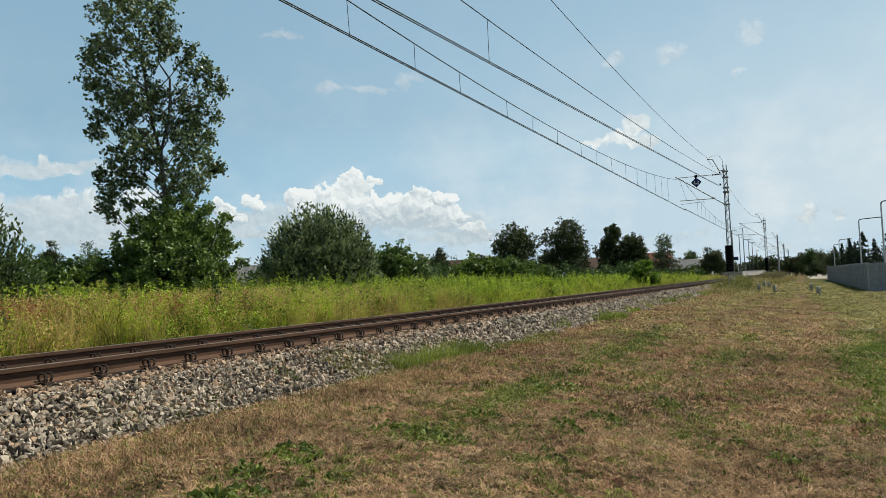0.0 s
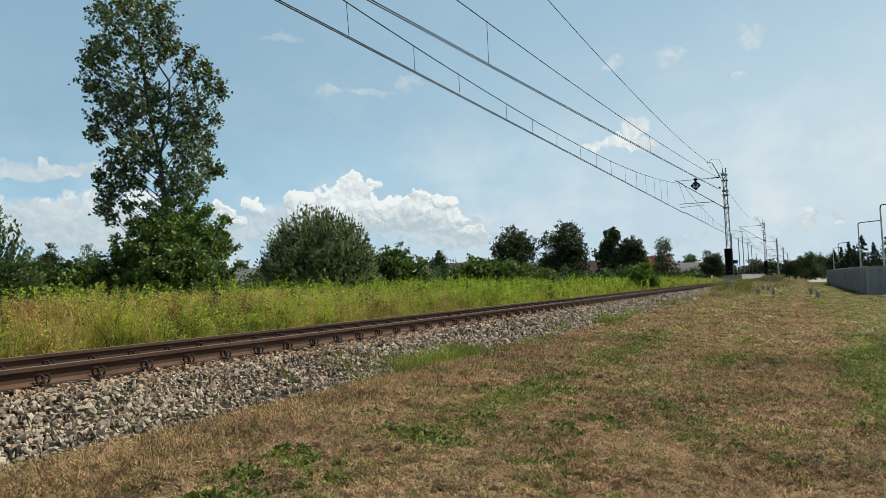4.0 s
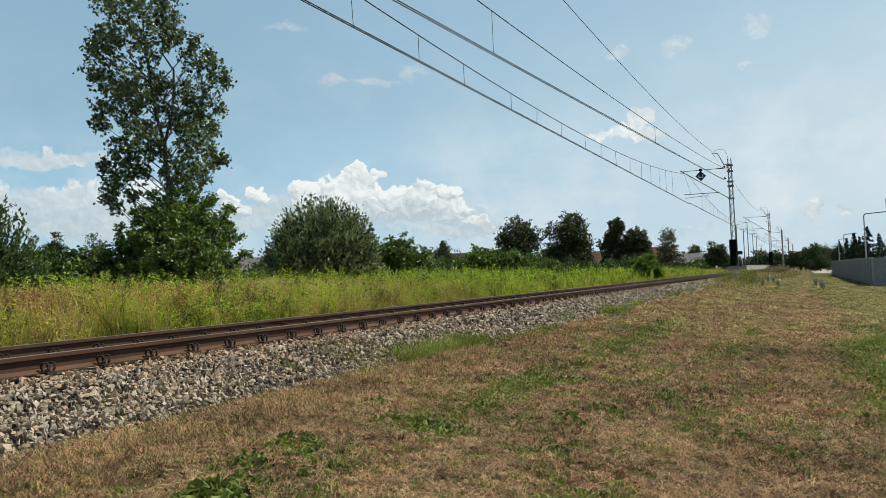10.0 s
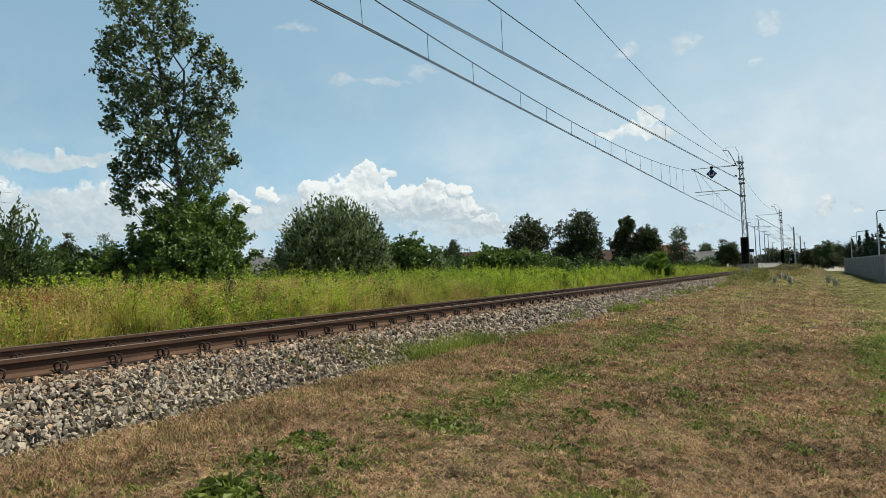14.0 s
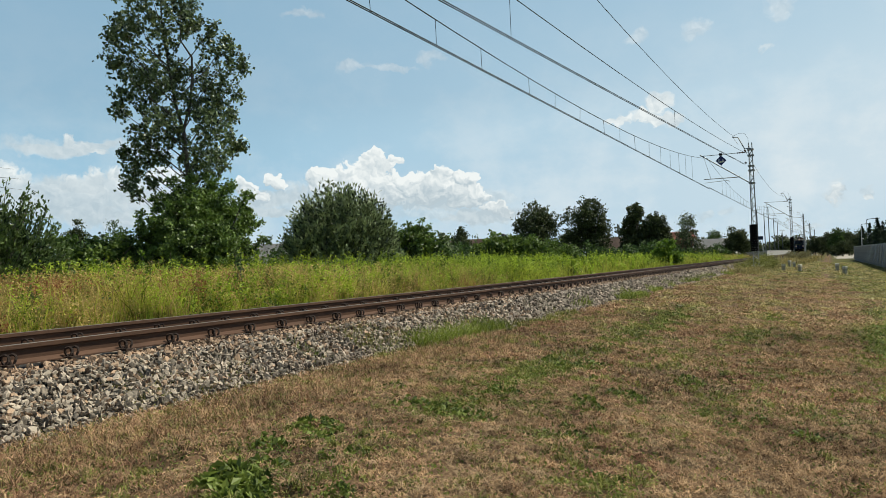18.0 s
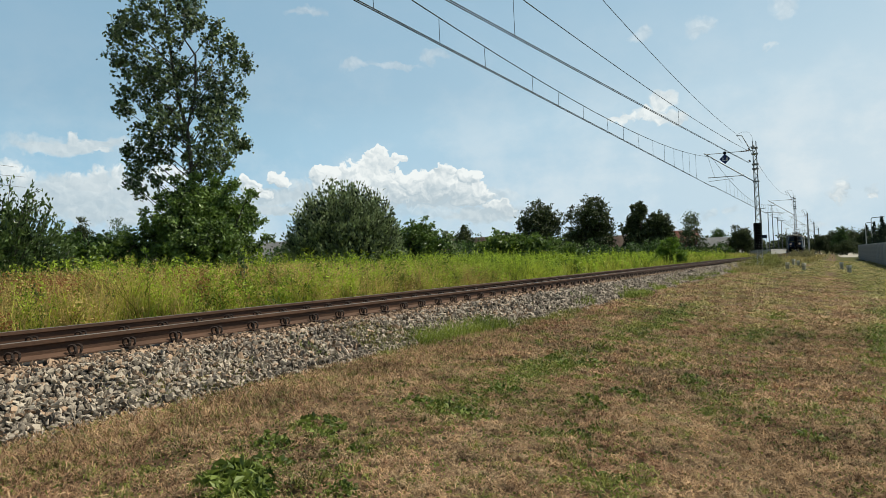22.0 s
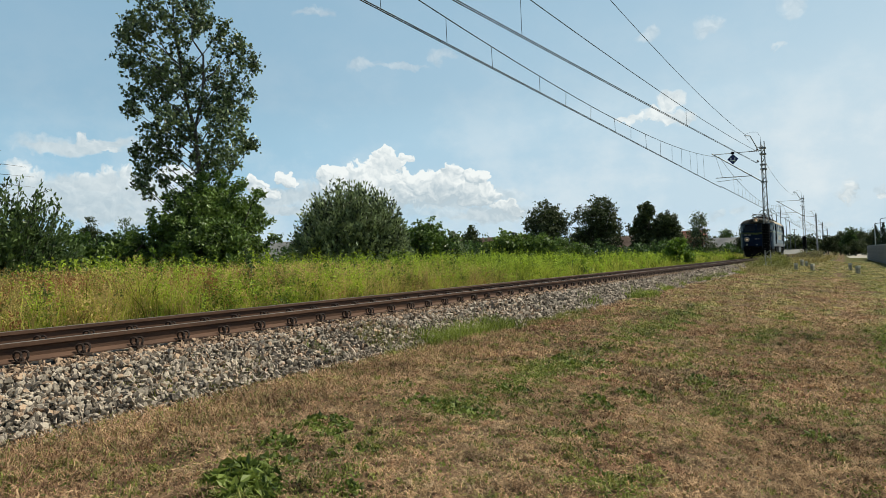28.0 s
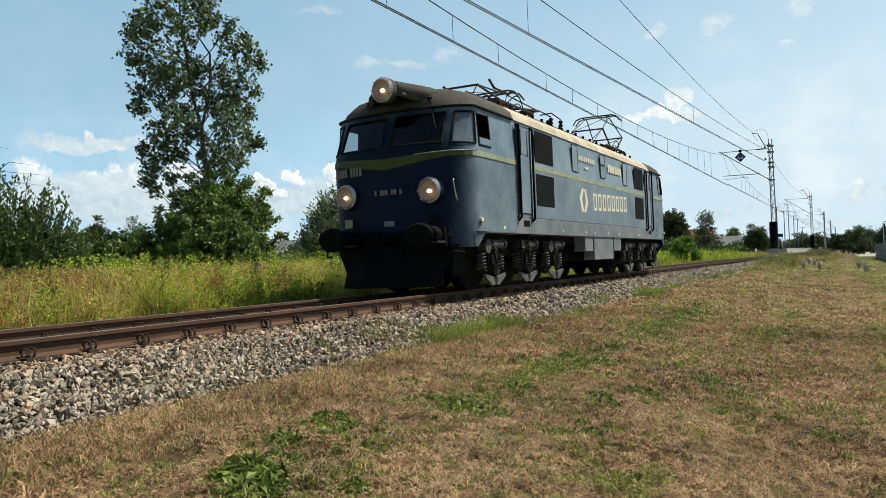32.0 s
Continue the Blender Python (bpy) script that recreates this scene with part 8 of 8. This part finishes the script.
    haze = math_("ADD", math_("MULTIPLY", haze, high), math_("MULTIPLY", math_("SUBTRACT", 1.0, high), math_("ADD", 0.40, math_("MULTIPLY", streak, 0.8))))
    haze = math_("MINIMUM", haze, 1.0)

    def blend(factor, a, b):
        q = n.new("ShaderNodeMix")
        q.data_type = "RGBA"
        l.new(factor, q.inputs["Factor"])
        for key, value in (("A", a), ("B", b)):
            if isinstance(value, tuple):
                q.inputs[key].default_value = (*value, 1)
            else:
                l.new(value, q.inputs[key])
        return q.outputs["Result"]

    white = blend(lit, (0.46, 0.55, 0.67), (0.83, 0.87, 0.96))
    air = blend(haze, (0.325, 0.535, 0.765), (0.725, 0.785, 0.90))
    em, tr, mx = n.new("ShaderNodeEmission"), n.new("ShaderNodeBsdfTransparent"), n.new("ShaderNodeMixShader")
    l.new(blend(cloud, air, white), em.inputs[0])
    em.inputs[1].default_value = 1.0
    l.new(cover, mx.inputs[0]), l.new(tr.outputs[0], mx.inputs[1]), l.new(em.outputs[0], mx.inputs[2]), l.new(mx.outputs[0], n["Material Output"].inputs[0])
    tagged(soup("backdrop", vs, fs, mat, smooth=True), "far sky backdrop of white heaped clouds and haze", "sky", kind="structure")


build_clouds()
loco, wheelsets = build_loco()
RUN = [(0, 500), (12, 297), (14, 266), (16.5, 240), (17, 236), (18, 229), (19, 219), (20, 206), (21, 192), (22, 177), (23, 161), (24, 144.5), (25, 128.0), (26, 111.5), (27, 95), (28, 78), (28.5, 69.6), (29, 61.5), (29.5, 53.6), (30, 45.2), (30.5, 36.9), (31, 28.3), (31.5, 20.0), (32, 11.45)]


def motions():
    """The locomotive rolls down the track towards the camera; its wheels turn with it."""
    walk(loco, [(t, pose(TC, y, TOP)) for t, y in RUN])
    times = [i / FPS for i in range(0, 32 * FPS + 1)]
    way = np.interp(times, [t for t, _ in RUN], [y for _, y in RUN])
    for w, y in wheelsets:
        walk(w, [(t, Matrix.Translation((0, y, 0.572)) @ Matrix.Rotation((500 - s) / 0.572, 4, "X")) for t, s in zip(times, way)])


motions()
